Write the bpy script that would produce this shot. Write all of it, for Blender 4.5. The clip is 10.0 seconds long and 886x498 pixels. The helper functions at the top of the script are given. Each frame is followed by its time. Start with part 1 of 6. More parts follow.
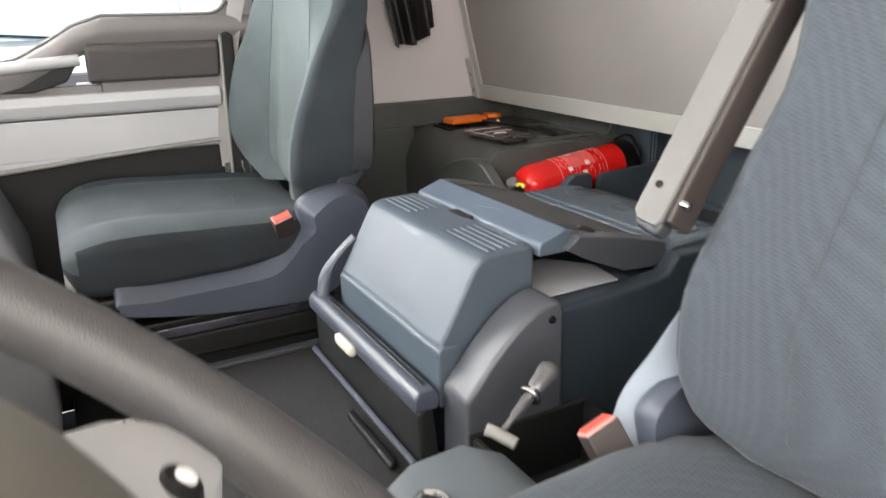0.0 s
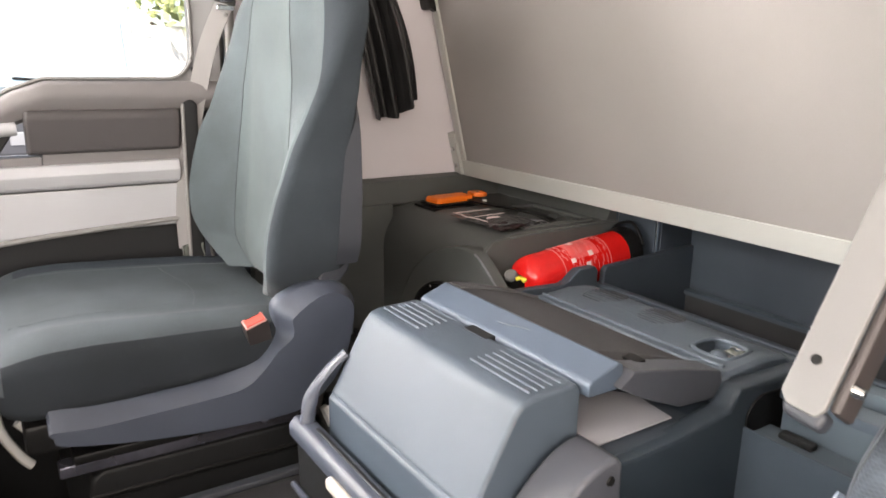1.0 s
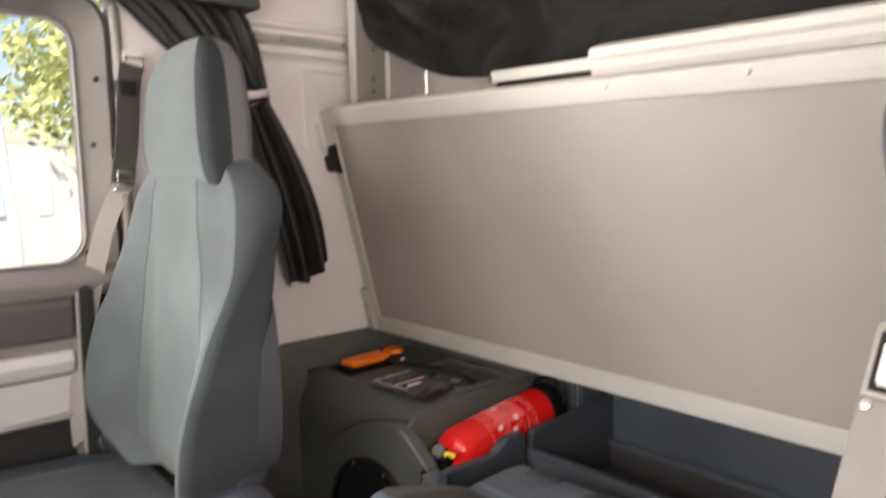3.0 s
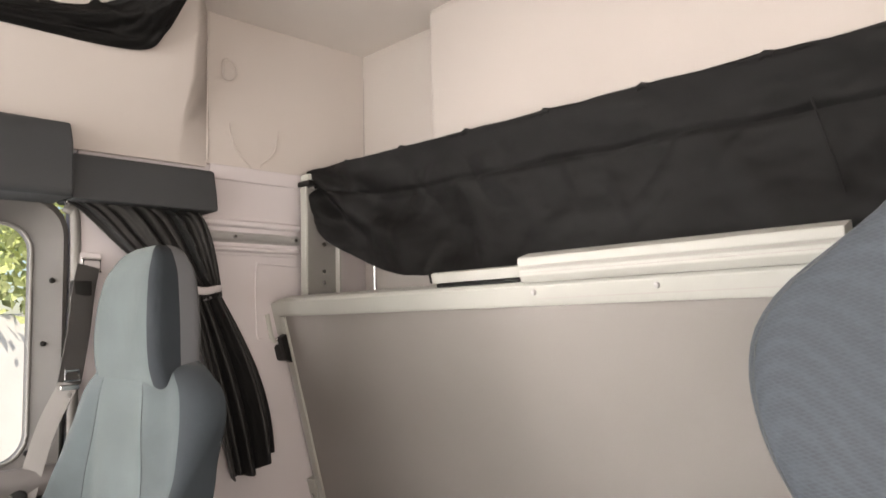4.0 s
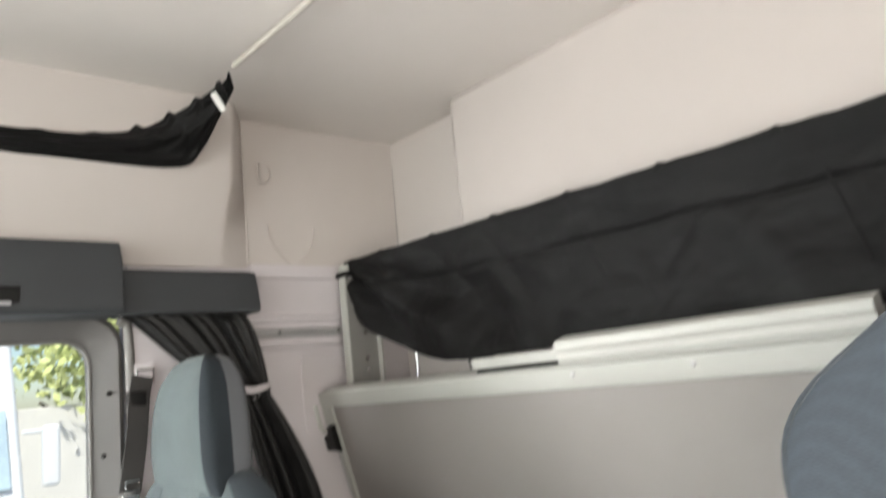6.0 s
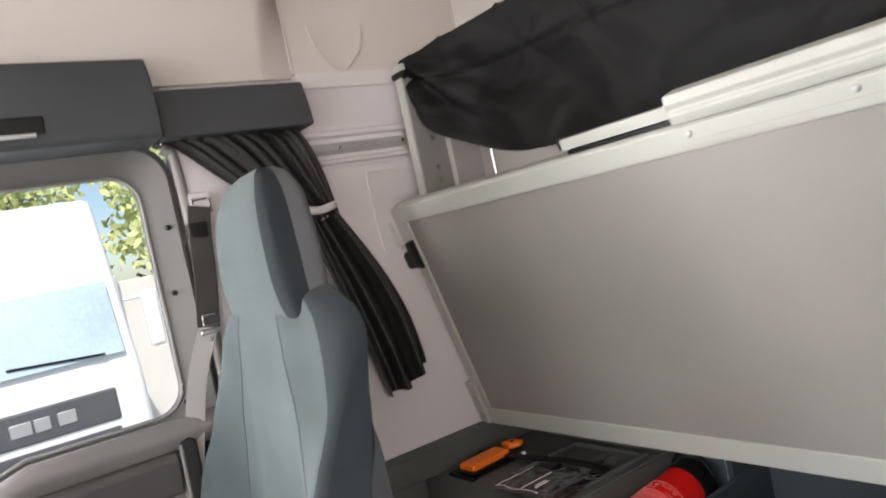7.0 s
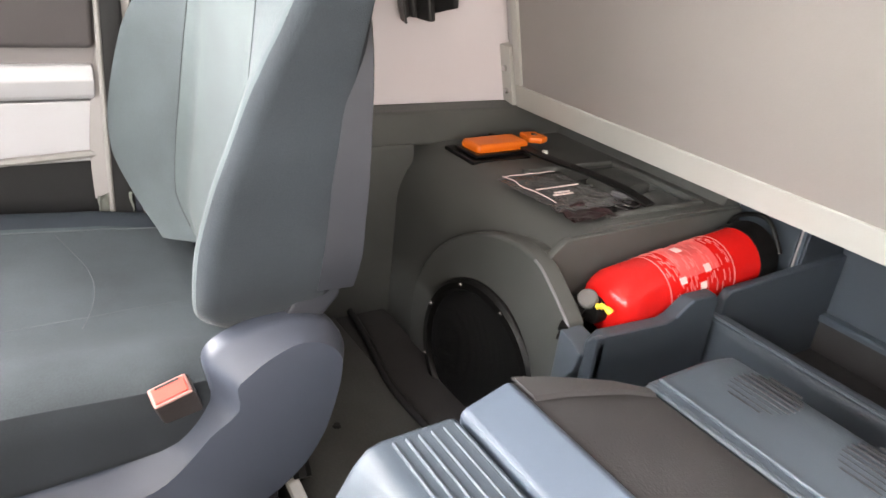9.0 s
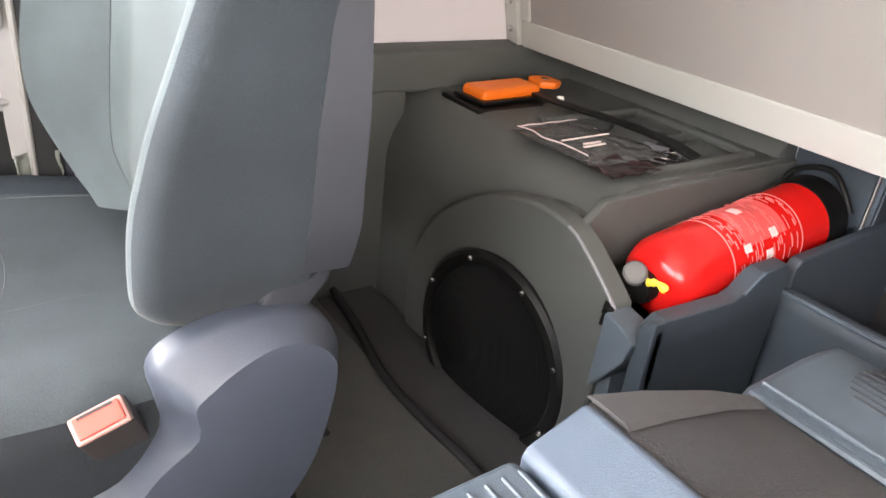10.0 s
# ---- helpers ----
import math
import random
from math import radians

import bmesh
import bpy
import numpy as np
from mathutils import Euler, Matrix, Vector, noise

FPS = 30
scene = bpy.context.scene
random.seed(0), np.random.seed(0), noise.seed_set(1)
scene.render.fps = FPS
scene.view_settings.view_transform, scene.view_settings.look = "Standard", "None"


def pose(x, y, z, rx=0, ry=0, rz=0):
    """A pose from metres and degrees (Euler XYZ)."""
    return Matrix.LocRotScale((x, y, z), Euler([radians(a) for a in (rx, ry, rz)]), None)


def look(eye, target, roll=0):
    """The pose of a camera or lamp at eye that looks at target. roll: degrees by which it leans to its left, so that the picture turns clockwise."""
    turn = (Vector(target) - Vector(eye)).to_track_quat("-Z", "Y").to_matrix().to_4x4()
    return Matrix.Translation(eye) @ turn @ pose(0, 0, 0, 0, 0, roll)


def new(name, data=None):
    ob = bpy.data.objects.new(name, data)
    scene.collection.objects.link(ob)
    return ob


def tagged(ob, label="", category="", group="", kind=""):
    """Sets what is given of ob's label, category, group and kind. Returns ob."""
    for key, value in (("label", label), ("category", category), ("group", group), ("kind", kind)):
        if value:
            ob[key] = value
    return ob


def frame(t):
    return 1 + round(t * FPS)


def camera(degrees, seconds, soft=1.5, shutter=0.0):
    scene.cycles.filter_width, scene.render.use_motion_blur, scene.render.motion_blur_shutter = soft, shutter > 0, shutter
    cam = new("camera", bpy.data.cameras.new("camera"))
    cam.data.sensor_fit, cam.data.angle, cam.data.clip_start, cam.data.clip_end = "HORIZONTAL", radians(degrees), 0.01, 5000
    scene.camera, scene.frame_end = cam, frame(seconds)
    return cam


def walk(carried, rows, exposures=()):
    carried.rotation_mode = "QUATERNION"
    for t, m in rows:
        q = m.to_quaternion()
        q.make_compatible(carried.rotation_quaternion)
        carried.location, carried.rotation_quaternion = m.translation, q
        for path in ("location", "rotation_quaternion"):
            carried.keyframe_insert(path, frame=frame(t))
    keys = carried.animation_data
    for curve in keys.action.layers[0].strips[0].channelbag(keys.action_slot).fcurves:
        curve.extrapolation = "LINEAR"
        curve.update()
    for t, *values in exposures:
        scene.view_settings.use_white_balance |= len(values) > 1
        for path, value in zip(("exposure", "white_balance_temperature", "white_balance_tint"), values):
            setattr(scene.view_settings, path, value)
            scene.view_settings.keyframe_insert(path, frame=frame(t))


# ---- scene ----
cam = camera(62.9, 10.0, shutter=0.4)
PATH = [
    (0, (0.817, 0.464, 0.975), (-0.844, 1.377, 0.336), -0.9),
    (0.5, (0.698, 0.473, 0.998), (-0.952, 1.439, 0.411), -0.1),
    (1, (0.596, 0.476, 1.01), (-1.018, 1.545, 0.51), 1.1),
    (1.5, (0.548, 0.457, 1.016), (-1.045, 1.571, 0.543), 2.0),
    (2, (0.512, 0.437, 1.027), (-1.076, 1.558, 0.557), 2.5),
    (2.5, (0.498, 0.439, 1.071), (-1.076, 1.592, 0.631), 1.6),
    (3, (0.526, 0.478, 1.156), (-0.96, 1.795, 0.916), -0.9),
    (3.2, (0.547, 0.468, 1.174), (-0.903, 1.842, 1.072), -1.3),
    (4.3, (0.613, 0.46, 1.243), (-0.786, 1.871, 1.472), -1.8),
    (4.5, (0.627, 0.465, 1.252), (-0.751, 1.892, 1.508), -2.2),
    (5, (0.669, 0.477, 1.284), (-0.657, 1.902, 1.742), -4.0),
    (5.5, (0.709, 0.44, 1.314), (-0.637, 1.793, 1.912), -6.1),
    (6, (0.642, 0.446, 1.286), (-0.824, 1.76, 1.638), -6.0),
    (6.2, (0.611, 0.48, 1.281), (-0.911, 1.762, 1.468), -8.2),
    (7.3, (0.404, 0.554, 1.197), (-1.273, 1.635, 1.061), -11.7),
    (7.5, (0.377, 0.541, 1.209), (-1.278, 1.629, 0.934), -9.1),
    (8, (0.325, 0.607, 1.135), (-1.217, 1.742, 0.557), -1.2),
    (8.5, (0.212, 0.673, 1.074), (-1.178, 1.849, 0.245), 2.2),
    (9, (0.098, 0.728, 1.034), (-1.412, 1.741, 0.201), 6.4),
    (9.5, (-0.016, 0.778, 0.98), (-1.495, 1.81, 0.114), 5.8),
    (10, (-0.073, 0.789, 0.948), (-1.5, 1.857, 0.04), 6.6),
]
EXPOSURE = [(0, 0.42, 6500, 9), (0.5, 0.52, 6600, 12), (1.0, 0.62, 6760, 14), (2.5, 0.52, 6930, 15.5), (3.2, 0.06, 7130, 17), (4.5, -0.05, 6780, 12), (5.5, -0.14, 6650, 9.5), (6.0, -0.14, 6400, 7), (7.5, 0.0, 6600, 14), (8.0, 0.6, 6800, 14), (9.0, 1.17, 6640, 13.5), (10, 1.36, 6560, 14)]
walk(cam, [(t, look(eye, target, roll)) for t, eye, target, roll in PATH], EXPOSURE)

# ---- world and light ----
world = bpy.data.worlds.new("sky")
scene.world = world
world.use_nodes = True
wn = world.node_tree
sky = wn.nodes.new("ShaderNodeTexSky")
sky.sky_type = "NISHITA"
sky.sun_disc = False
sky.sun_elevation, sky.sun_rotation = radians(52), radians(100)
wn.nodes["Background"].inputs["Strength"].default_value = 0.15
wn.links.new(sky.outputs["Color"], wn.nodes["Background"].inputs["Color"])

sun = new("sun", bpy.data.lights.new("sun", "SUN"))
sun.data.energy, sun.data.angle, sun.data.color = 5.0, radians(0.6), (1.0, 0.95, 0.87)
sun.matrix_world = look((3.5, -2.0, 6.0), (0.0, 0.0, 0.0))


def window_lamp(name, eye, target, w, h, power, col):
    """The sky's light as it enters through an opening."""
    d = bpy.data.lights.new(name, "AREA")
    d.shape, d.size, d.size_y, d.energy, d.color = "RECTANGLE", w, h, power, col
    ob = new(name, d)
    ob.matrix_world = look(eye, target)
    return ob


window_lamp("door_daylight", (1.09, 0.3, 1.0), (-0.3, 1.5, 0.85), 1.2, 0.95, 28, (1.0, 0.9, 0.78))
window_lamp("windscreen_daylight", (0.0, -0.75, 1.34), (0.0, 1.5, 0.6), 1.9, 0.74, 22, (1.0, 0.985, 0.955))
window_lamp("side_window_daylight", (-1.14, 0.0, 1.2), (0.6, 0.9, 0.8), 0.66, 0.48, 19, (1.0, 0.97, 0.95))

# ---- materials ----


def surf(name, col, rough=0.6, metal=0.0, grain=350, bump=0.15, var=0.12, blotch=5, stretch=(1, 1, 1), kind="noise", spec=0.5, dist=0.002, dust=0.0, trans=0.0, sheen=0.0):
    m = bpy.data.materials.new(name)
    m.use_nodes = True
    n, l = m.node_tree.nodes, m.node_tree.links
    b = n["Principled BSDF"]
    b.inputs["Roughness"].default_value, b.inputs["Metallic"].default_value = rough, metal
    b.inputs["Specular IOR Level"].default_value = spec
    tc, mp = n.new("ShaderNodeTexCoord"), n.new("ShaderNodeMapping")
    mp.inputs["Scale"].default_value = stretch
    l.new(tc.outputs["Object"], mp.inputs["Vector"])
    big = n.new("ShaderNodeTexNoise")
    big.inputs["Scale"].default_value, big.inputs["Detail"].default_value = blotch, 5
    l.new(tc.outputs["Object"], big.inputs["Vector"])
    if kind == "noise":
        fine = n.new("ShaderNodeTexNoise")
        fine.inputs["Scale"].default_value, fine.inputs["Detail"].default_value = grain, 3
        height = fine.outputs["Fac"]
    else:
        if kind == "weave":
            mp.inputs["Rotation"].default_value = (0, radians(38), 0)
        fine = n.new("ShaderNodeTexVoronoi")
        fine.inputs["Scale"].default_value, fine.inputs["Randomness"].default_value = grain, 0.25
        height = fine.outputs["Distance"]
    l.new(mp.outputs["Vector"], fine.inputs["Vector"])
    mixv = n.new("ShaderNodeMix")
    mixv.inputs["Factor"].default_value = 0.75 if kind == "weave" else 0.3
    l.new(big.outputs["Fac"], mixv.inputs["A"])
    l.new(height, mixv.inputs["B"])
    ramp = n.new("ShaderNodeValToRGB")
    ramp.color_ramp.elements[0].position, ramp.color_ramp.elements[1].position = 0.3, 0.7
    ramp.color_ramp.elements[0].color = (*[c * (1 - var) for c in col], 1)
    ramp.color_ramp.elements[1].color = (*[min(1, c * (1 + var) + dust) for c in col], 1)
    l.new(mixv.outputs["Result"], ramp.inputs["Fac"])
    l.new(ramp.outputs["Color"], b.inputs["Base Color"])
    rr = n.new("ShaderNodeMapRange")
    rr.inputs["To Min"].default_value, rr.inputs["To Max"].default_value = max(0.02, rough - 0.1), min(1, rough + 0.1)
    l.new(big.outputs["Fac"], rr.inputs["Value"])
    l.new(rr.outputs["Result"], b.inputs["Roughness"])
    bp = n.new("ShaderNodeBump")
    bp.inputs["Strength"].default_value, bp.inputs["Distance"].default_value = bump, dist
    l.new(height, bp.inputs["Height"])
    l.new(bp.outputs["Normal"], b.inputs["Normal"])
    b.inputs["Sheen Weight"].default_value, b.inputs["Sheen Roughness"].default_value = sheen, 0.4
    if trans:
        b.inputs["Transmission Weight"].default_value = trans
    return m


FAB_LIGHT = surf("seat_fabric_centre", (0.08, 0.099, 0.101), 0.92, grain=900, bump=0.3, var=0.24, blotch=7, spec=0.25, sheen=0.12)
# blue-grey bolster cloth, with the shade of the outer sides put into its colour
FAB_FLANK_SHADE = surf("seat_fabric_flank_shade", (0.026, 0.033, 0.039), 0.88, grain=700, bump=0.25, var=0.28, blotch=8, spec=0.25, sheen=0.12)
FAB_BLUE = surf("seat_fabric_blue", (0.03, 0.038, 0.047), 0.9, grain=800, bump=0.25, var=0.22, blotch=9, spec=0.2)
FAB_WING = surf("seat_fabric_wing", (0.068, 0.084, 0.089), 0.9, grain=800, bump=0.28, var=0.26, blotch=8, spec=0.25, sheen=0.12)
FAB_HEAD = surf("driver_headrest_cloth", (0.019, 0.024, 0.03), 0.9, grain=800, bump=0.25, var=0.15, blotch=8, spec=0.25)
FAB_SIDE = surf("seat_fabric_side", (0.021, 0.025, 0.029), 0.9, grain=800, bump=0.25, var=0.18, blotch=10, spec=0.2)
SEAM = surf("seam_thread", (0.055, 0.065, 0.07), 0.9, grain=900, bump=0.2)
PLASTIC_SHIELD = surf("blue_grey_plastic", (0.052, 0.061, 0.082), 0.4, grain=900, bump=0.12, var=0.1, blotch=7)
PLASTIC_SHELL = surf("grey_plastic_shell", (0.17, 0.17, 0.185), 0.55, grain=900, bump=0.12, var=0.08)
PLASTIC_BOX = surf("charcoal_plastic", (0.08, 0.084, 0.08), 0.5, grain=1100, bump=0.2, var=0.14, blotch=6, dust=0.004, spec=0.35)
SHELL_GREY = surf("headrest_back_plastic", (0.095, 0.1, 0.11), 0.5, grain=900, bump=0.12, var=0.1)
SHELL_DARK = surf("seat_back_plastic", (0.026, 0.029, 0.036), 0.55, grain=900, bump=0.12, var=0.1)
CHEEK = surf("dull_violet_grey_plastic", (0.06, 0.064, 0.076), 0.36, grain=1200, bump=0.2, var=0.1, dust=0.004)
PLASTIC_BIN = surf("slate_plastic", (0.042, 0.054, 0.069), 0.5, grain=1000, bump=0.2, var=0.14, blotch=7, dust=0.004)
PLASTIC_CON = surf("console_plastic", (0.053, 0.071, 0.091), 0.42, grain=1300, bump=0.25, var=0.08, blotch=5, dust=0.006)
PLASTIC_LID = surf("light_blue_grey_plastic", (0.062, 0.084, 0.115), 0.45, grain=1300, bump=0.2, var=0.08, blotch=6, dust=0.006)
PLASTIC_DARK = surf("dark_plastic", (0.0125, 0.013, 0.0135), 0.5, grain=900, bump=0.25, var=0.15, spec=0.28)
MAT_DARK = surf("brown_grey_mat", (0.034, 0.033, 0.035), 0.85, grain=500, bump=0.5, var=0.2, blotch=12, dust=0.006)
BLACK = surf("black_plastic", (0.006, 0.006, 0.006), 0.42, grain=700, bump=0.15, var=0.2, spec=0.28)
GRILLE = surf("black_metal_mesh", (0.006, 0.006, 0.0065), 0.42, grain=620, bump=0.9, var=0.3, kind="voronoi", dist=0.003, spec=0.22)
FLOOR = surf("rubber_floor", (0.0085, 0.0085, 0.0095), 0.75, grain=260, bump=0.5, var=0.25, blotch=9, dust=0.004)
LINING = surf("cream_wall_lining", (0.55, 0.51, 0.485), 0.85, grain=900, bump=0.2, var=0.035, blotch=3, spec=0.3)
LINING_LOW = surf("grey_wall_lining", (0.61, 0.575, 0.595), 0.8, grain=900, bump=0.2, var=0.035, blotch=3, spec=0.3)
# wall lining again, darkened against the strong windscreen light on the rear panel
LINING_DIMMED = surf("cream_lining_dimmed", (0.48, 0.445, 0.423), 0.9, grain=900, bump=0.2, var=0.035, blotch=3, spec=0.2)
CEIL = surf("ceiling_lining", (0.72, 0.68, 0.65), 0.9, grain=1000, bump=0.25, var=0.03, blotch=3, spec=0.3)
BOARD = surf("grey_bunk_board", (0.265, 0.248, 0.238), 0.36, grain=600, bump=0.15, var=0.06, blotch=4, stretch=(1, 1, 1))
ALU = surf("cream_painted_metal", (0.42, 0.424, 0.398), 0.42, 0.0, grain=900, bump=0.08, var=0.06, blotch=6)
ALU_GREY = surf("grey_aluminium", (0.5, 0.5, 0.5), 0.38, 0.55, grain=900, bump=0.06, var=0.08, stretch=(1, 1, 0.05))
CHROME = surf("bright_steel", (0.62, 0.62, 0.62), 0.22, 1.0, grain=500, bump=0.04, var=0.1)
WHITE = surf("white_plastic", (0.72, 0.72, 0.7), 0.5, grain=600, bump=0.05, var=0.05)
TRIM_WARM = surf("warm_grey_door_plastic", (0.148, 0.138, 0.136), 0.55, grain=900, bump=0.22, var=0.08, blotch=5)
TRIM_BROWN = surf("brown_grey_armrest", (0.056, 0.05, 0.05), 0.7, grain=900, bump=0.25, var=0.1)
TRIM_SILVER = surf("silver_door_panel", (0.38, 0.38, 0.39), 0.42, 0.1, grain=900, bump=0.08, var=0.06)
FRAME_GREY = surf("window_frame_grey", (0.11, 0.106, 0.103), 0.5, grain=900, bump=0.15, var=0.1)
TRIM_GREY = surf("door_frame_grey", (0.19, 0.185, 0.178), 0.5, grain=900, bump=0.15, var=0.1)
VALANCE = surf("dark_grey_valance", (0.036, 0.04, 0.044), 0.6, grain=900, bump=0.25, var=0.1)
CLOTH = surf("black_cloth", (0.0058, 0.0058, 0.006), 0.6, grain=1400, bump=0.3, var=0.25, blotch=14, spec=0.2)
CLOTH_CURT = surf("black_curtain_cloth", (0.015, 0.015, 0.0155), 0.42, grain=1200, bump=0.3, var=0.3, blotch=14, spec=0.4)
BELT = surf("grey_webbing", (0.2, 0.19, 0.185), 0.75, grain=900, bump=0.4, var=0.12, stretch=(1, 1, 3))
STRAP_BLUE = surf("pale_blue_strap", (0.2, 0.235, 0.28), 0.6, grain=900, bump=0.3, var=0.1)
BELT_DARK = surf("dark_webbing", (0.045, 0.043, 0.042), 0.8, grain=900, bump=0.4, var=0.12, stretch=(1, 1, 3))
RED = surf("red_gloss_paint", (0.62, 0.012, 0.010), 0.2, grain=60, bump=0.02, var=0.06)
RED_BTN = surf("red_plastic", (0.64, 0.085, 0.065), 0.35, grain=600, bump=0.05, var=0.06)
ORANGE = surf("orange_plastic", (0.85, 0.17, 0.008), 0.45, grain=600, bump=0.1, var=0.06)
LABEL_PINK = surf("faded_print", (0.72, 0.21, 0.2), 0.4, grain=300, bump=0.02, var=0.2)
LABEL_PATCH = surf("faded_red_print", (0.68, 0.085, 0.08), 0.35, grain=200, bump=0.02, var=0.25, blotch=25)
LABEL_WHITE = surf("white_print", (0.75, 0.6, 0.58), 0.5, grain=600, bump=0.02, var=0.06)
CLEARBAG = surf("dark_glossy_film", (0.055, 0.056, 0.058), 0.2, grain=60, bump=0.9, var=0.3, blotch=30, dist=0.006, dust=0.02)
FAB_DRIVER = surf("driver_seat_cloth", (0.05, 0.061, 0.074), 0.92, grain=170, bump=0.3, var=0.16, blotch=9, stretch=(1.0, 1, 2.6), kind="weave", spec=0.25, sheen=0.1)
FLOOR_REAR = surf("grey_rubber_floor", (0.27, 0.28, 0.26), 0.7, grain=260, bump=0.4, var=0.2, blotch=9, dust=0.008)
FLOOR_PLAT = surf("brown_grey_rubber_floor", (0.06, 0.062, 0.058), 0.75, grain=260, bump=0.4, var=0.25, blotch=9, dust=0.006)
PLATE = surf("grey_metal_plate", (0.14, 0.138, 0.134), 0.4, 0.1, grain=900, bump=0.06, var=0.06)
PAPER = surf("grey_paper", (0.36, 0.36, 0.385), 0.7, grain=500, bump=0.1, var=0.05)
SEAL = surf("black_rubber", (0.01, 0.01, 0.01), 0.6, grain=500, bump=0.1)
WHEEL = surf("steering_leather", (0.052, 0.05, 0.051), 0.34, grain=800, bump=0.3, var=0.12)
ROD = surf("ivory_rod", (0.52, 0.495, 0.44), 0.35, grain=700, bump=0.03, var=0.04)

CLEARWRAP = surf("greyish_clear_wrap", (0.13, 0.14, 0.125), 0.25, grain=80, bump=0.6, var=0.3, blotch=25)
# darker lining grey: the shade in seams and grooves, put into the colour
SEAM_SHADE = surf("seam_shade_grey", (0.42, 0.395, 0.38), 0.9, grain=600, bump=0.1, var=0.06)
PLASTIC_SLATE = surf("slate_blue_lug_plastic", (0.075, 0.092, 0.112), 0.45, grain=1000, bump=0.2, var=0.1)
# box charcoal made darker: the shade down in the lid pocket
POCKET_SHADE = surf("pocket_shade_charcoal", (0.04, 0.042, 0.042), 0.5, grain=900, bump=0.2, var=0.15)
ROD_GREY = surf("grey_cable", (0.3, 0.3, 0.3), 0.5, grain=600, bump=0.05, var=0.1)
WRAP = surf("dark_red_film", (0.016, 0.004, 0.005), 0.3, grain=80, bump=0.6, var=0.4, blotch=30)
YEL = surf("yellow_plastic", (0.75, 0.6, 0.05), 0.4, grain=600, bump=0.05, var=0.06)
PLASTIC_BIN2 = surf("slate_blue_plastic", (0.08, 0.105, 0.125), 0.5, grain=1000, bump=0.2, var=0.1)
# navy plastic, darkened by the shade that falls beside the driver seat
CON_NAVY_SHADE = surf("navy_shade_plastic", (0.024, 0.035, 0.047), 0.5, grain=1000, bump=0.2, var=0.12, blotch=7)
LID_BORDER = surf("warm_grey_border", (0.056, 0.055, 0.058), 0.6, grain=700, bump=0.2, var=0.1)
# near-black that stands for the shade inside the vent slots
SLOT_SHADE = surf("slot_shade_dark", (0.014, 0.016, 0.019), 0.6, grain=800, bump=0.1)
HANDLE = surf("ivory_plastic", (0.45, 0.43, 0.38), 0.5, grain=600, bump=0.05, var=0.08)
FAB_HEAD_SIDE = surf("headrest_side_cloth", (0.022, 0.027, 0.032), 0.9, grain=800, bump=0.25, var=0.18, blotch=10, spec=0.2)
FAB_SEAT = surf("seat_cushion_cloth", (0.05, 0.061, 0.067), 0.92, grain=650, bump=0.22, var=0.32, blotch=7, spec=0.25)
RAILMETAL = surf("dark_rail_steel", (0.18, 0.18, 0.22), 0.28, 0.8, grain=60, bump=0.1, var=0.3, blotch=10)
BUCKLE_RIM = surf("pinkish_buckle_plastic", (0.42, 0.22, 0.2), 0.45, grain=700, bump=0.08, var=0.1)
BROWNBLACK = surf("brown_black_plastic", (0.035, 0.028, 0.026), 0.55, grain=700, bump=0.15, var=0.15)
KNOB = surf("worn_pale_grip", (0.13, 0.13, 0.135), 0.33, 0.6, grain=500, bump=0.06, var=0.15)
PLASTIC_POD = surf("grey_green_pod_plastic", (0.085, 0.1, 0.11), 0.5, grain=1000, bump=0.2, var=0.08)
SPOKE = surf("satin_grey_spoke", (0.36, 0.36, 0.355), 0.45, grain=900, bump=0.05, var=0.08)
HUB = surf("olive_brown_padding", (0.11, 0.1, 0.082), 0.5, grain=700, bump=0.15, var=0.15, blotch=12)
BEIGE = surf("beige_step_plastic", (0.48, 0.43, 0.36), 0.6, grain=600, bump=0.1, var=0.1)
GROUND = surf("yard_concrete", (0.42, 0.41, 0.39), 0.9, grain=8, bump=0.3, var=0.12, blotch=0.6)
TRUCK_WHITE = surf("white_truck_paint", (0.8, 0.8, 0.8), 0.3, grain=40, bump=0.01, var=0.03, blotch=1)
TRUCK_GLASS = surf("blue_windscreen", (0.48, 0.6, 0.68), 0.15, grain=20, bump=0.01, var=0.2, blotch=1)
TRUCK_DARK = surf("truck_grille_grey", (0.09, 0.09, 0.1), 0.5, grain=80, bump=0.1, var=0.1)
LEAF = surf("yellow_green_leaves", (0.6, 0.64, 0.28), 0.7, grain=30, bump=0.2, var=0.5, blotch=2)
BARK = surf("grey_bark", (0.16, 0.13, 0.1), 0.9, grain=20, bump=0.6, var=0.3, blotch=4)
WALLM = surf("pale_yard_wall", (0.76, 0.73, 0.68), 0.85, grain=20, bump=0.2, var=0.08, blotch=1)

# ---- mesh helpers ----


def V(*a):
    return Vector(a)


def part(name, bm, material, parent=None, label="", angle=38):
    """Links a bmesh as one mesh object, under a thing or a part where one is given."""
    bmesh.ops.remove_doubles(bm, verts=bm.verts, dist=1e-5)
    bmesh.ops.recalc_face_normals(bm, faces=bm.faces)
    me = bpy.data.meshes.new(name)
    bm.to_mesh(me)
    bm.free()
    me.polygons.foreach_set("use_smooth", [True] * len(me.polygons))
    me.set_sharp_from_angle(angle=radians(angle))
    me.materials.append(material)
    ob = new(name, me)
    if parent is not None:
        ob.parent = parent
        bpy.context.view_layer.update()
        ob.matrix_parent_inverse = parent.matrix_world.inverted()
    wn_ = ob.modifiers.new("weighted_normals", "WEIGHTED_NORMAL")
    wn_.keep_sharp = True
    if label:
        ob["label"] = label
    return ob


